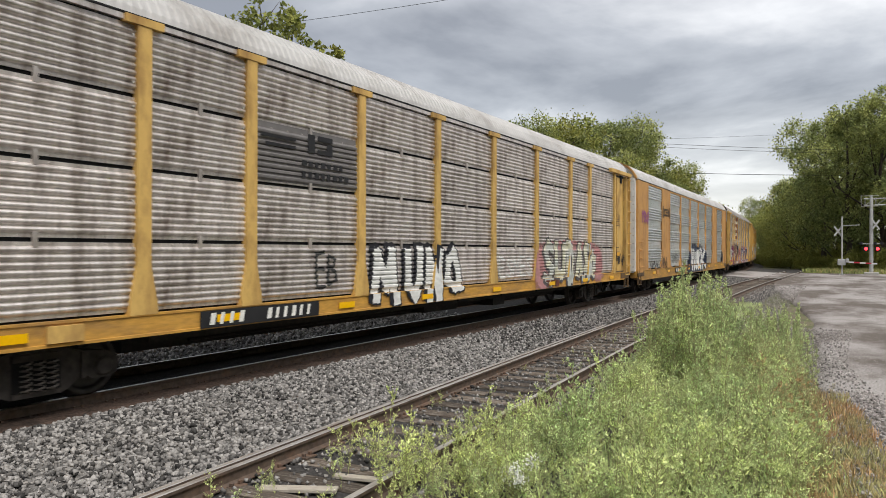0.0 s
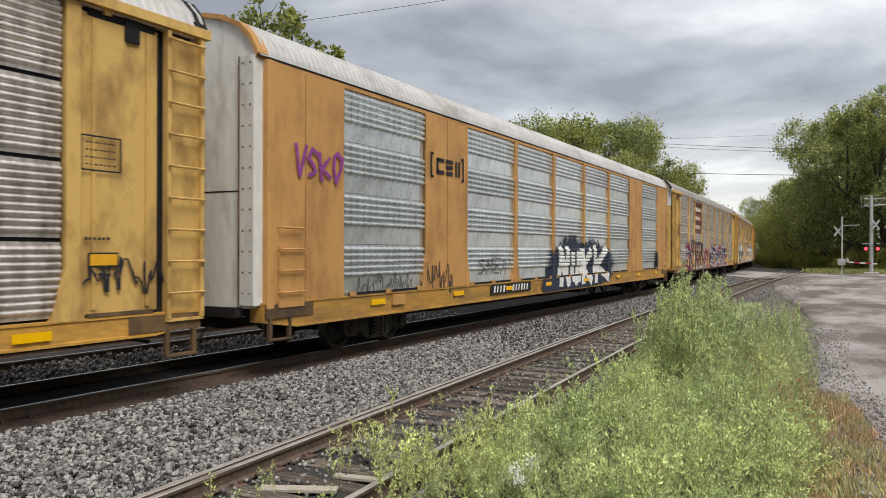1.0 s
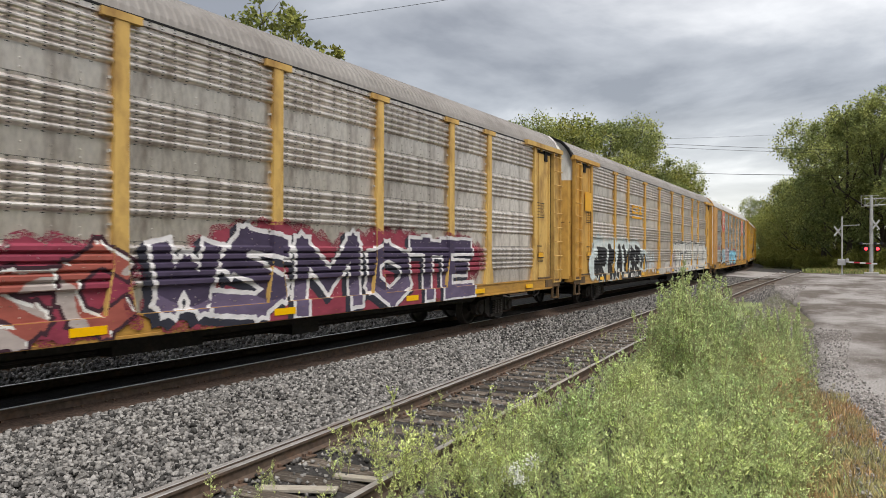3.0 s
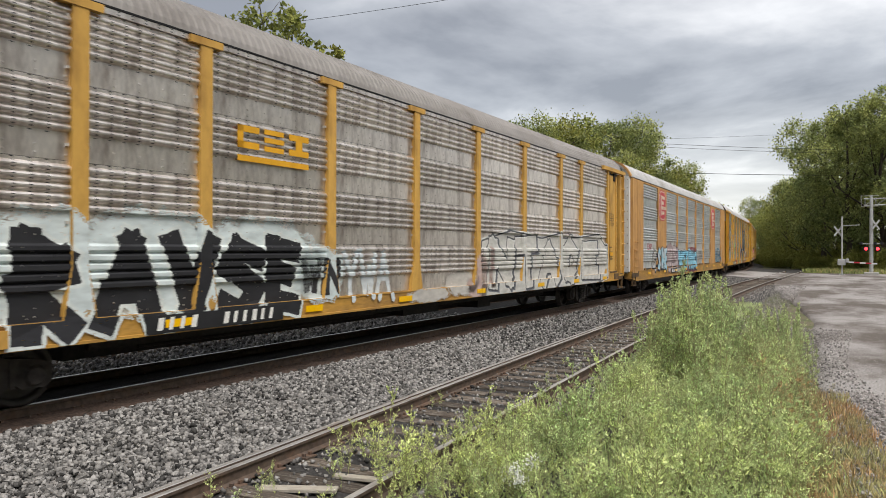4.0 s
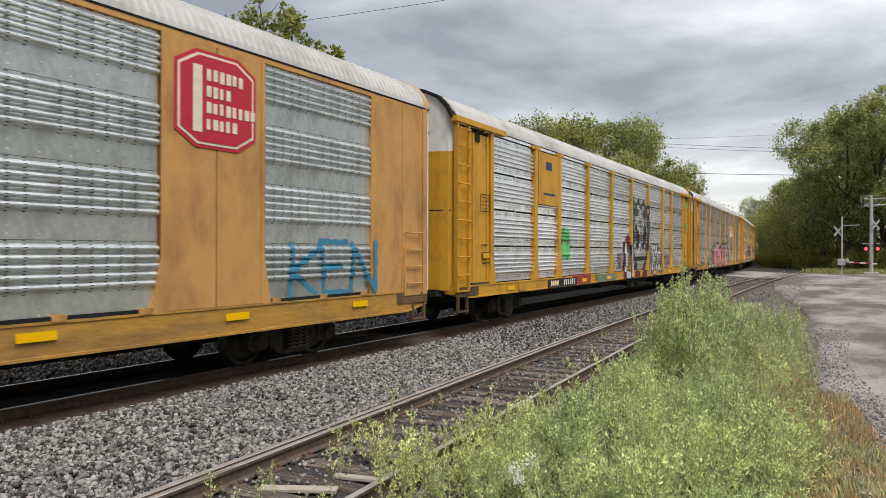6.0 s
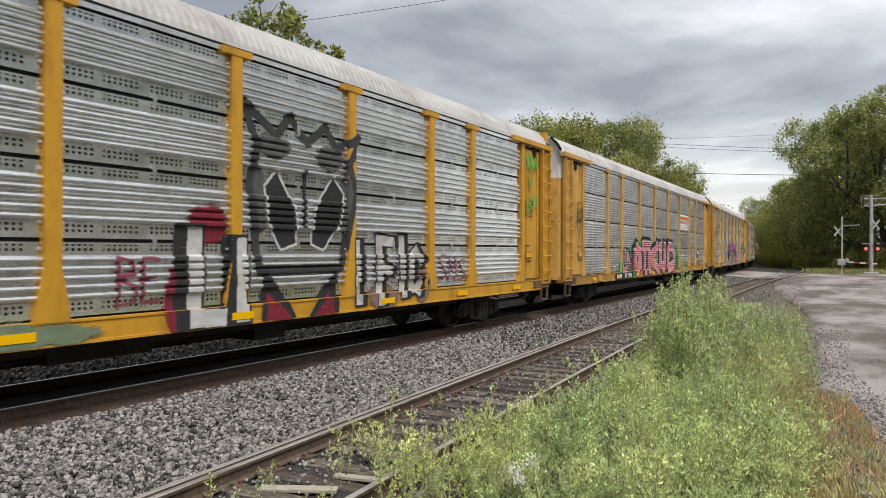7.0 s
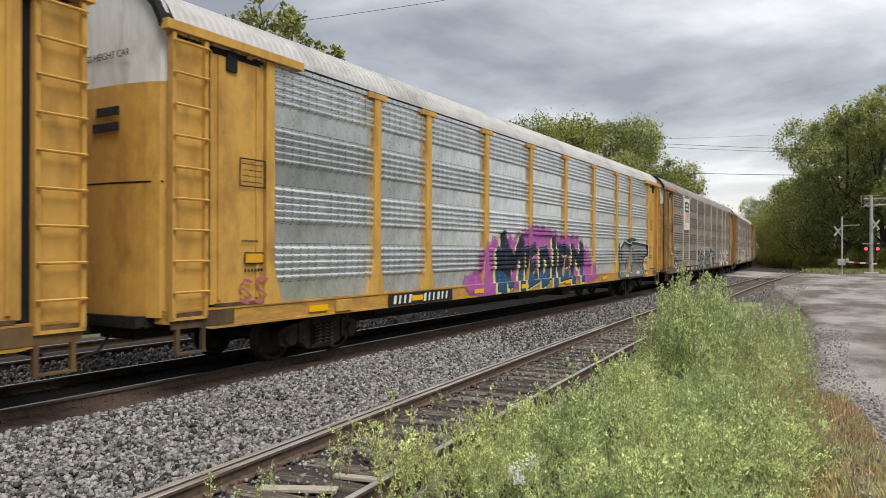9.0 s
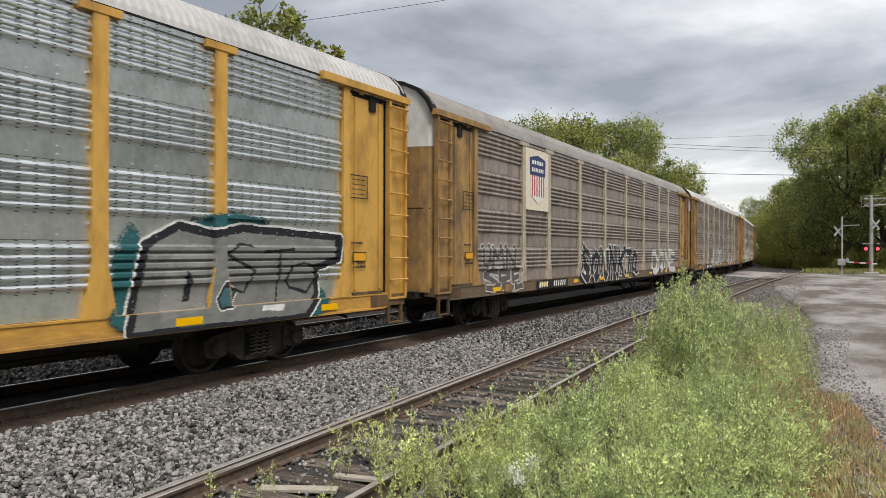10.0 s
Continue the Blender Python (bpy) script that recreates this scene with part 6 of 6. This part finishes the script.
def weed_variant(rs, height, spread, n_branch, leaf, leaf_n, plume=True):
    P, A, SZ, SV, SF = [], [], [], [], []
    lean = rs.normal(0, .1, 2)

    def stem(p0, p1, r):
        b = sum(len(q) for q in SV)
        d = p1 - p0
        a = np.cross(d, (0.3, 0.9, 0.1))
        a /= np.linalg.norm(a) + 1e-9
        bb = np.cross(d, a)
        bb /= np.linalg.norm(bb) + 1e-9
        ring = [a, -a * .5 + bb * .87, -a * .5 - bb * .87]
        SV.append(np.array([p0 + q * r for q in ring] + [p1 + q * r * .5 for q in ring]))
        SF.append(np.array([(0, 1, 4, 3), (1, 2, 5, 4), (2, 0, 3, 5)]) + b)
    top = np.array([lean[0] * height, lean[1] * height, height])
    stem(np.zeros(3), top, 0.006)
    lines = [(np.zeros(3), top)]
    for k in range(n_branch):
        f = rs.uniform(.15, .95)
        base = top * f
        w = rs.uniform(0, 6.28)
        ln = spread * (1.15 - f * .75) * rs.uniform(.6, 1.2)
        tip = base + np.array([math.cos(w) * ln, math.sin(w) * ln, ln * (rs.uniform(1.2, 2.6) if plume else rs.uniform(.5, 1.5))])
        stem(base, tip, 0.003)
        lines.append((base, tip))
    per = max(3, leaf_n // len(lines))
    for a, b in lines:
        m = per * (3 if a is lines[0][0] else 1)
        node = rs.uniform(.15, 1, 5)
        t = np.clip(node[rs.randint(5, size=m)] + rs.normal(0, .035, m), .05, 1)[:, None]
        P.append(a + (b - a) * t)
        d = rs.normal(size=(m, 3)) * (1, 1, .6) + (b - a) * 1.2 / (np.linalg.norm(b - a) + 1e-6)
        A.append(d)
        SZ.append(leaf * rs.uniform(.5, 1.2, m) * (1.15 - .55 * t[:, 0]))
    P, A, SZ = np.concatenate(P), np.concatenate(A), np.concatenate(SZ)
    V, F = leaves_at(P, A, SZ, rs, .42)
    SVv, SFf = np.concatenate(SV), np.concatenate(SF)
    return np.concatenate([V, SVv]), np.concatenate([F, SFf + len(V)]), np.concatenate([np.zeros(len(F), int), np.ones(len(SFf), int)])


def weeds(name, variants, spots, leaf_m, seed, label):
    """spots: (x, y, z, scale). One object of many plants."""
    rs = np.random.RandomState(seed)
    VV, FF, II, base = [], [], [], 0
    for x, y, z, s in spots:
        V, F, I = variants[rs.randint(len(variants))]
        w = rs.uniform(0, 6.28)
        c, q = math.cos(w), math.sin(w)
        R = np.array([[c, -q, 0], [q, c, 0], [0, 0, 1]])
        VV.append(V @ R.T * np.array([s, s, s * rs.uniform(.85, 1.15)]) + (x, y, z))
        FF.append(F + base)
        II.append(I)
        base += len(V)
    return tagged(new(name, soup(name, np.concatenate(VV), np.concatenate(FF), [leaf_m, STEM], np.concatenate(II))), label, "weeds", kind="stuff")


wr = np.random.RandomState(8)
tall_set = [weed_variant(wr, .9, .2, 20, .05, 300) for _ in range(4)] + [weed_variant(wr, 1.2, .075, 22, .044, 280) for _ in range(6)]
low_set = [weed_variant(wr, .9, .36, 18, .06, 270, False) for _ in range(7)] + [weed_variant(wr, 1.1, .18, 18, .055, 230) for _ in range(3)]
dry_set = [weed_variant(wr, 1.0, .4, 12, .06, 110, False) for _ in range(5)]


def scatter(n, xr, yr, sr, z=-0.27, shape=None):
    out = []
    while len(out) < n:
        x = wr.uniform(*xr)
        lo, hi = yr(x)
        if hi <= lo:
            continue
        y = wr.uniform(lo, hi)
        s = wr.uniform(*sr)
        if shape:
            s *= shape(x, y)
            if s < 0.12:
                continue
        out.append((x, y, z, s))
    return out


tall_spots = scatter(190, (11.2, 16.0), lambda x: (.15 * x, side_y(x) - 1.75), (1.05, 1.7), shape=lambda x, y: 1 - 3.4 * max(y / x - .215, 0) - 2.0 * max(.215 - y / x, 0)) + scatter(110, (12.2, 17.5), lambda x: (edge_r(x) + .1, .15 * x), (.65, 1.12)) + scatter(60, (7.5, 11.0), lambda x: (edge_r(x) + .5, edge_r(x) + 2.2), (.5, .85))
tall_spots += scatter(25, (17.0, 24.0), lambda x: (side_y(x) - 1.8, side_y(x) - .9), (.4, .9))
weeds("tall_weeds", tall_set, tall_spots, LEAF_TALL, 1, "tall grey-green mugwort weeds beside the siding")
low_spots = scatter(450, (5.6, 12.0), lambda x: (edge_r(x) + .55, side_y(x) - 1.75), (.45, .95), shape=lambda x, y: .82 + .36 * math.sin(2.3 * x + 1.1 * y) * math.cos(2.1 * y - .7 * x)) + scatter(170, (5.6, 13.5), lambda x: (side_y(x) - 2.0, side_y(x) - 1.15), (.25, .5))
weeds("pale_weeds", low_set, low_spots, LEAF_LOW, 2, "dense pale green weeds beside the siding")
yel_spots = scatter(120, (4.9, 8.0), lambda x: (side_y(x) - 1.9, side_y(x) - .9), (.35, .75)) + scatter(16, (5.4, 7.2), lambda x: (side_y(x) - .9, side_y(x) + .2), (.35, .72), -.2)
yel_spots += scatter(14, (3.9, 5.6), lambda x: (side_y(x) - .6, side_y(x) + .55), (.16, .34), -.2) + scatter(34, (6, 26), lambda x: (side_y(x) - .7, side_y(x) + .65), (.1, .3), -.2)
weeds("yellow_weeds", low_set, yel_spots, LEAF_YEL, 3, "yellow-green weeds growing over the siding rail")
dry_spots = scatter(420, (5.6, 13.0), lambda x: (edge_r(x) - .25, edge_r(x) + .95), (.1, .3)) + scatter(70, (9.0, 16.0), lambda x: (edge_r(x) + .3, edge_r(x) + 1.2), (.4, .8))
weeds("dry_weeds", dry_set, dry_spots, LEAF_DRY, 4, "dry rusty-brown weeds along the road edge")


def grass(name, regions, mat, seed, label):
    """Short blades: (count, x0, x1, ylo(x), yhi(x), z, length)."""
    rs = np.random.RandomState(seed)
    P, SZ = [], []
    for n, x0, x1, lo, hi, z, ln in regions:
        x = rs.uniform(x0, x1, n)
        y = np.array([rs.uniform(lo(a), max(hi(a), lo(a) + .01)) for a in x])
        P.append(np.stack([x, y, np.full(n, z)], 1))
        SZ.append(ln * rs.uniform(.5, 1.3, n))
    P, SZ = np.concatenate(P), np.concatenate(SZ)
    A = rs.normal(0, .45, (len(P), 3)) + (0, 0, 1)
    V, F = leaves_at(P, A, SZ, rs, .12)
    return tagged(new(name, soup(name, V, F, [mat])), label, "grass", kind="stuff")


grass("green_grass", [(7000, 4.5, 18.0, lambda x: edge_r(x) + .1, lambda x: side_y(x) - .9, -.29, .18), (9000, 14.0, 34.0, lambda x: max(edge_r(x), side_y(x) - 2.2), lambda x: side_y(x) - 1.0, -.28, .16)], LEAF_LOW, 21, "short green grass under the weeds")
grass("wayside_grass", [(6000, 78, 92, lambda x: -8, lambda x: main_y(x) - 7, -.3, .55)], LEAF_TREE, 23, "rough green grass in front of the trees")
grass("dry_grass", [(9000, 5.2, 13.0, lambda x: edge_r(x) - .35, lambda x: edge_r(x) + .95, -.27, .15), (3000, 80, 92, lambda x: -6, lambda x: main_y(x) - 8, -.3, .5)], LEAF_DRY, 22, "dry tan grass at the road's edge")


PETAL = material("white_petal", (0.8, 0.8, 0.76), 0.7, var=0.08)
fr = np.random.RandomState(31)
fp = np.concatenate([fr.normal(0, 1, (110, 3)) * (.034, .034, .03) + c for c in ((5.7, 2.7, .16), (5.72, 2.74, .1), (5.85, 2.6, .2), (5.66, 2.62, .08))])
fv, ff = leaves_at(fp, fr.normal(size=(len(fp), 3)) + (0, 0, .6), np.full(len(fp), .022), fr, .8)
tagged(new("white_flowers", soup("white_flowers", fv, ff, [PETAL])), "small white flower heads among the weeds", "flowers", kind="stuff")
PLANK = material("bleached_wood", (0.40, 0.36, 0.30), 0.9, var=0.25, scale=10, stretch=(1, 8, 8), bump=0.4)


def plank(x, y, turn, length, width, label):
    ob = bevelled("loose_plank", [(-length / 2, -width / 2, 0, length / 2, width / 2, .035)], PLANK, None, .006)
    ob.matrix_basis = Matrix.Translation((x, y, -.165)) @ Matrix.Rotation(radians(turn), 4, "Z")
    return tagged(ob, label, "plank")


plank(5.0, 4.62, -62, .75, .13, "bleached broken plank lying between the siding ties")
plank(5.55, 4.35, -75, .5, .1, "short bleached plank lying on the siding ballast")


def tree(name, h, blobs, n_leaf, leaf, mat, seed, label, trunk_r=0.28, trunk=True):
    """A tapered trunk, limbs to each mass of foliage, and a crown of single leaves with gaps. blobs: (x, y, z, radius)."""
    rs = np.random.RandomState(seed)
    root = tagged(new(name), label, "tree" if trunk else "bush", "trees by the railway" if trunk else "bushes by the railway")
    parts = []
    top = max(b[2] for b in blobs)
    spine = [(0.25 * math.sin(i * 1.3 + seed), 0.25 * math.cos(i * 1.7 + seed), top * i / 6) if i else (0, 0, -.3) for i in range(7)]
    parts.append(tube(spine, [trunk_r * (1.15 - .16 * i) for i in range(7)], 8))
    for x, y, z, r in blobs:
        f = max(0.15, min(.85, (z - r * .6) / top * .75))
        s = Vector(spine[int(f * 6)])
        e = Vector((x, y, z))
        m = s.lerp(e, .55) + Vector((0, 0, -r * .1))
        parts.append(tube([s, m, e], [trunk_r * .42, trunk_r * .25, trunk_r * .08], 5))
        for _ in range(3):
            d = rs.normal(size=3)
            d /= np.linalg.norm(d)
            parts.append(tube([e, e + Vector(d) * r * .85], [trunk_r * .1, trunk_r * .03], 4))
    v, f = join(*parts)
    mesh_obj("trunk", v, f, BARK, root, smooth=True)
    w = np.array([b[3] ** 2 for b in blobs])
    counts = (w / w.sum() * n_leaf).astype(int)
    P, A = [], []
    for (x, y, z, r), n in zip(blobs, counts):
        # twigs on the blob's surface carry clusters of leaves
        k = max(6, n // 26)
        d = rs.normal(size=(k, 3))
        d /= np.linalg.norm(d, axis=1, keepdims=True)
        rad = r * rs.uniform(.45, 1.12, (k, 1)) ** .6
        tw = d * rad * np.array([1, 1, .85])
        keep = np.array([noise.noise(Vector((q * 1.1 / max(r, .1) * 2.2 + seed))) for q in tw]) > -.28
        tw, d = tw[keep], d[keep]
        if len(tw) == 0:
            continue
        q = rs.randint(len(tw), size=n)
        P.append(tw[q] + rs.normal(size=(n, 3)) * r * .13 + (x, y, z))
        A.append(d[q] * .5 + rs.normal(size=(n, 3)) + (0, 0, -.35))
    P, A = np.concatenate(P), np.concatenate(A)
    V, F = leaves_at(P, A, leaf * rs.uniform(.6, 1.35, len(P)), rs, .62)
    crown = new("crown", soup("crown", V, F, [mat]))
    crown.parent = root
    return root


def blob_crown(h, width, seed, n=13, low=0.25):
    rnd = random.Random(seed)
    out = []
    for i in range(n):
        z = h * (low + (0.93 - low) * (i + .5) / n)
        q = (z / h - low) / (1 - low)
        w = width * (0.55 + 0.65 * math.sin(math.pi * (0.18 + .74 * q))) * .62
        a = i * 2.4 + rnd.uniform(-.5, .5)
        out.append((w * math.cos(a) * rnd.uniform(.4, 1), w * math.sin(a) * rnd.uniform(.4, 1), z, width * rnd.uniform(.2, .4)))
    out.append((0, 0, h * .9, width * .3))
    return out


def spot(px, d):
    """Ground place seen at that share of the picture's width (-1 to 1 about the middle), d metres ahead."""
    r = px * math.tan(radians(FOV / 2)) * d
    return (d * math.cos(HEADING) + r * math.sin(HEADING), d * math.sin(HEADING) - r * math.cos(HEADING))


def at(px):
    return (px - 784) / 784


protos = [tree("deciduous_tree", 20, blob_crown(20, 8.0, 1, 11), 19000, .29, LEAF_TREE, 1, "tall dark green deciduous tree behind the crossing, also added unseen behind the eye"),
          tree("deciduous_tree", 18, blob_crown(18, 7.4, 2, 10, .15), 18000, .28, LEAF_TREE, 2, "broad green deciduous tree beside the railway, also added unseen behind the eye"),
          tree("deciduous_tree", 14, blob_crown(14, 7.4, 3, 10, .12), 17000, .26, LEAF_TREE2, 3, "yellowing green deciduous tree beside the railway, also added unseen behind the eye")]
bush = tree("bush", 3.2, [(0, 0, 1.3, 1.5), (1.2, .4, 1.1, 1.2), (-1.3, -.3, 1.2, 1.3), (.3, 1.1, 1.6, 1.1), (-.4, -1.0, 1.7, 1.1)], 8000, .16, LEAF_TREE2, 9, "green bush at the foot of the trees", .08, False)
# (kind, place across the picture, metres ahead, size)
plan = [(0, 1560, 84, 1.08), (1, 1500, 88, 1.12), (0, 1640, 78, 1.1), (1, 1460, 96, 1.12), (2, 1424, 108, .95), (1, 1485, 108, 1.2), (2, 1392, 122, .80), (2, 1358, 140, .66), (1, 1400, 140, .9), (0, 1530, 112, 1.15), (1, 1347, 165, .62),
        (1, 1600, 95, 1.2), (0, 1720, 82, 1.1), (2, 1425, 128, 1.1),
        (2, 1010, 62, .97), (1, 1080, 72, .86), (1, 1140, 78, .86), (2, 1178, 84, .92), (1, 1195, 100, .78), (0, 1040, 80, .85), (1, 1345, 190, .9), (2, 1330, 220, 1.0), (0, 1372, 200, .8), (1, 1420, 180, 1.0), (0, 1470, 165, 1.0), (1, 1540, 150, 1.0), (1, 955, 60, .72), (2, 1165, 100, .9), (1, 900, 58, .72)]
first = set()
for kind, px, d, s in plan:
    x, y = spot(at(px), d)
    m = Matrix.Translation((x, y, -.2)) @ Matrix.Rotation(px * .7, 4, "Z") @ Matrix.Scale(s, 4)
    if kind not in first:
        first.add(kind)
        protos[kind].matrix_basis = m
    else:
        t = copy_thing(protos[kind], m)
        t.scale = (s, s, s)
# unseen trees added behind the eye, to darken reflections in the car sides
for i in range(26):
    s = (1.0, 1.15, .9, 1.2)[i % 4]
    t = copy_thing(protos[i % 3], Matrix.Translation((-58 + 5.2 * i, -30 - 5 * (i % 2), -.2)) @ Matrix.Rotation(i * 1.3, 4, "Z") @ Matrix.Scale(s, 4))
    t.scale = (s, s, s)
near_tree = tree("deciduous_tree", 15, [(0, 0, 10.2, 2.6), (-1.6, 1, 11.6, 2.0), (1.5, -1.3, 12.3, .9), (-.4, -.6, 13.3, 1.1), (2.2, -1.5, 11.6, .7), (-2.6, -1, 13, 1.6)], 5200, .26, LEAF_TREE2, 12, "leafy tree rising behind the train")
x, y = spot(at(505), 36)
near_tree.matrix_basis = Matrix.Translation((x, y, -.2))
rb = random.Random(4)
for i, (px, d, s) in enumerate([(1350, 118, .9), (1375, 104, .9), (1400, 96, .8), (1425, 92, .75), (1450, 90, .8), (1475, 88, .8), (1505, 84, .8), (1530, 84, .9), (1560, 82, 1.0), (1365, 128, 1.1), (1390, 112, 1.0), (1415, 104, 1.0), (1440, 100, 1.1), (1340, 150, 1.2), (1590, 82, 1.1), (1465, 98, 1.3), (1520, 96, 1.4), (1570, 94, 1.4)]):
    x, y = spot(at(px), d)
    m = Matrix.Translation((x, y, -.3)) @ Matrix.Rotation(i * 1.9, 4, "Z")
    if i == 0:
        bush.matrix_basis = m @ Matrix.Scale(s, 4)
    else:
        t = copy_thing(bush, m)
        t.scale = (s, s, s * rb.uniform(.8, 1.2))


# ---- crossing signals and wires ----
ALU = material("weathered_aluminium", (0.48, 0.48, 0.47), 0.5, 0.5, var=0.15, scale=6)
SIGNAL_BLACK = material("black_signal_enamel", (0.015, 0.015, 0.016), 0.5, var=0.2)
LAMP = bpy.data.materials.new("lit_red_lens")
LAMP.use_nodes = True
lb = LAMP.node_tree.nodes["Principled BSDF"]
lb.inputs["Base Color"].default_value = (0.6, 0.01, 0.01, 1)
lb.inputs["Emission Color"].default_value, lb.inputs["Emission Strength"].default_value = (1.0, 0.03, 0.04, 1), 2.2
CONCRETE = material("concrete_footing", (0.4, 0.385, 0.36), 0.9, var=0.15, scale=10, bump=0.4)


def turned(vf, m):
    return [m @ Vector(v) for v in vf[0]], vf[1]


def crossbuck(root, x, y, z, s=0.6):
    for a in (45, -45):
        m = Matrix.Translation((x, y, z)) @ Matrix.Rotation(radians(48), 4, "Z") @ Matrix.Rotation(radians(a), 4, "X")
        v, f = turned(boxes((-.012, -s, -.085, .012, s, .085)), m)
        mesh_obj("crossbuck_blade", v, f, ALU, root, label="white crossbuck blade")


def flasher(root, y, z):
    v, f = lathe([(0.02, .001), (.02, .26), (-.02, .26), (-.02, .001)], 20)
    rot = Matrix.Translation((-.2, y, z)) @ Matrix.Rotation(radians(-90), 4, "Z")
    b = mesh_obj("flasher_background", [rot @ Vector(q) for q in v], f, SIGNAL_BLACK, root, label="round black lamp background")
    v, f = lathe([(-.02, .001), (-.02, .14), (-.07, .11), (-.085, .001)], 16)
    mesh_obj("lens", [rot @ Vector(q) for q in v], f, LAMP, b, label="glowing red lamp")


def gate_signal(x, y):
    root = tagged(new("crossing_gate"), "grey crossing gate mast with white crossbuck and striped arm", "crossing signal")
    root.location = (x, y, -.15)
    mesh_obj("mast", *join(tube([(0, 0, 0), (0, 0, 5.3)], .075, 10), boxes((-.2, -.2, 0, .2, .2, .22)), tube([(0, 0, 5.35), (0, 0, 5.45)], .09, 10)), ALU, root)
    crossbuck(root, -.14, .32, 4.1, .62)
    bevelled("gate_mechanism", [(-.3, -.3, 1.0, .3, .35, 1.55), (-.4, -.55, 1.25, .4, -.3, 1.6)], ALU, root, .03)
    mesh_obj("bracket_arm", *tube([(0, 0, 4.6), (0, -1.4, 4.65)], .03, 6), ALU, root)
    for i in range(5):
        v, f = boxes((-.04, -.5 - .45 * (i + 1), 1.22 - .03 * i, .0, -.5 - .45 * i, 1.34 - .03 * i))
        mesh_obj("gate_arm", v, f, LETTER if i % 2 == 0 else SIGN_RED, root, label="white arm section" if i % 2 == 0 else "red arm section")
    return root


def cantilever(x, y):
    root = tagged(new("cantilever_signal"), "aluminium cantilever crossing signal mast with red flashing lamps", "crossing signal")
    root.location = (x, y, -.15)
    mesh_obj("mast", *tube([(0, 0, .3), (0, 0, 7.4)], [.17, .14], 12), ALU, root)
    bevelled("footing", [(-.6, -.6, 0, .6, .6, .35)], CONCRETE, root, .04)
    tr = [tube([(0, .6, z), (0, -7.0, z)], .05, 6) for z in (6.5, 7.1)]
    for i in range(9):
        ya = .5 - .85 * i
        tr += [tube([(0, ya, 6.5), (0, ya, 7.1)], .03, 5), tube([(0, ya, 6.5), (0, ya - .85, 7.1)], .025, 5)]
    tr += [tube([(-.4, .8, 6.3), (-.4, .8, 7.4)], .02, 5), tube([(-.4, .8, 6.4), (0, -.6, 6.4)], .02, 5), tube([(-.4, .8, 7.35), (0, -.6, 7.35)], .02, 5)]
    mesh_obj("truss_arm", *join(*tr), ALU, root, label="lattice aluminium arm over the road")
    mesh_obj("lamp_bar", *tube([(-.15, .75, 2.95), (-.15, -.9, 2.95)], .035, 6), ALU, root)
    flasher(root, .42, 2.5)
    flasher(root, -.5, 2.5)
    for yy in (.8, -.3, -.8):
        mesh_obj("lamp_housing", *turned(lathe([(-.25, .001), (-.25, .13), (.1, .15), (.1, .001)], 12), Matrix.Translation((0, yy, 3.0)) @ Matrix.Rotation(radians(-90), 4, "Z")), SIGNAL_BLACK, root)
    crossbuck(root, -.2, -.35, 4.7, .6)
    return root


gate_signal(73.8, 1.94)
cantilever(75.4, -.36)
WIRE = material("black_cable", (0.02, 0.02, 0.02), 0.6, var=0.1)


def wire(a, b, sag, r=0.015):
    """A cable from one (across, metres ahead, height) to another."""
    pa, pb = Vector((*spot(at(a[0]), a[1]), a[2])), Vector((*spot(at(b[0]), b[1]), b[2]))
    pts = [pa.lerp(pb, i / 12) - Vector((0, 0, sag * 4 * (i / 12) * (1 - i / 12))) for i in range(13)]
    tagged(mesh_obj("overhead_wire", *tube(pts, r, 5), WIRE), "thin black overhead cable between distant poles", "cable", "overhead wires")


def up(y, d):
    """Height seen at that line of the picture, d metres ahead."""
    return EYE_H + (441 + 2.5 - y) / 1242.3 * d


for ya, yb, r in ((247, 232, .012), (250, 264, .022), (256, 270, .018), (302, 309, .03)):
    wire((1100, 84, up(ya, 84)), (1480, 84, up(yb, 84)), .12, r)
wire((470, 36, up(46, 36)), (900, 36, up(-18, 36)), .05, .012)


# ---- what moves ----
def motions():
    for k, car in enumerate(cars):
        rows = []
        for i in range(21):
            t = i * 0.5
            x = GAP0 - SPEED * t + PITCH * (k - 1) + MID
            ya, yb = main_y(x - 10.06), main_y(x + 10.06)
            rows.append((t, pose(x, (ya + yb) / 2, Z_MAIN, 0, 0, math.degrees(math.atan2(yb - ya, 20.12)))))
        walk(car, rows)


motions()
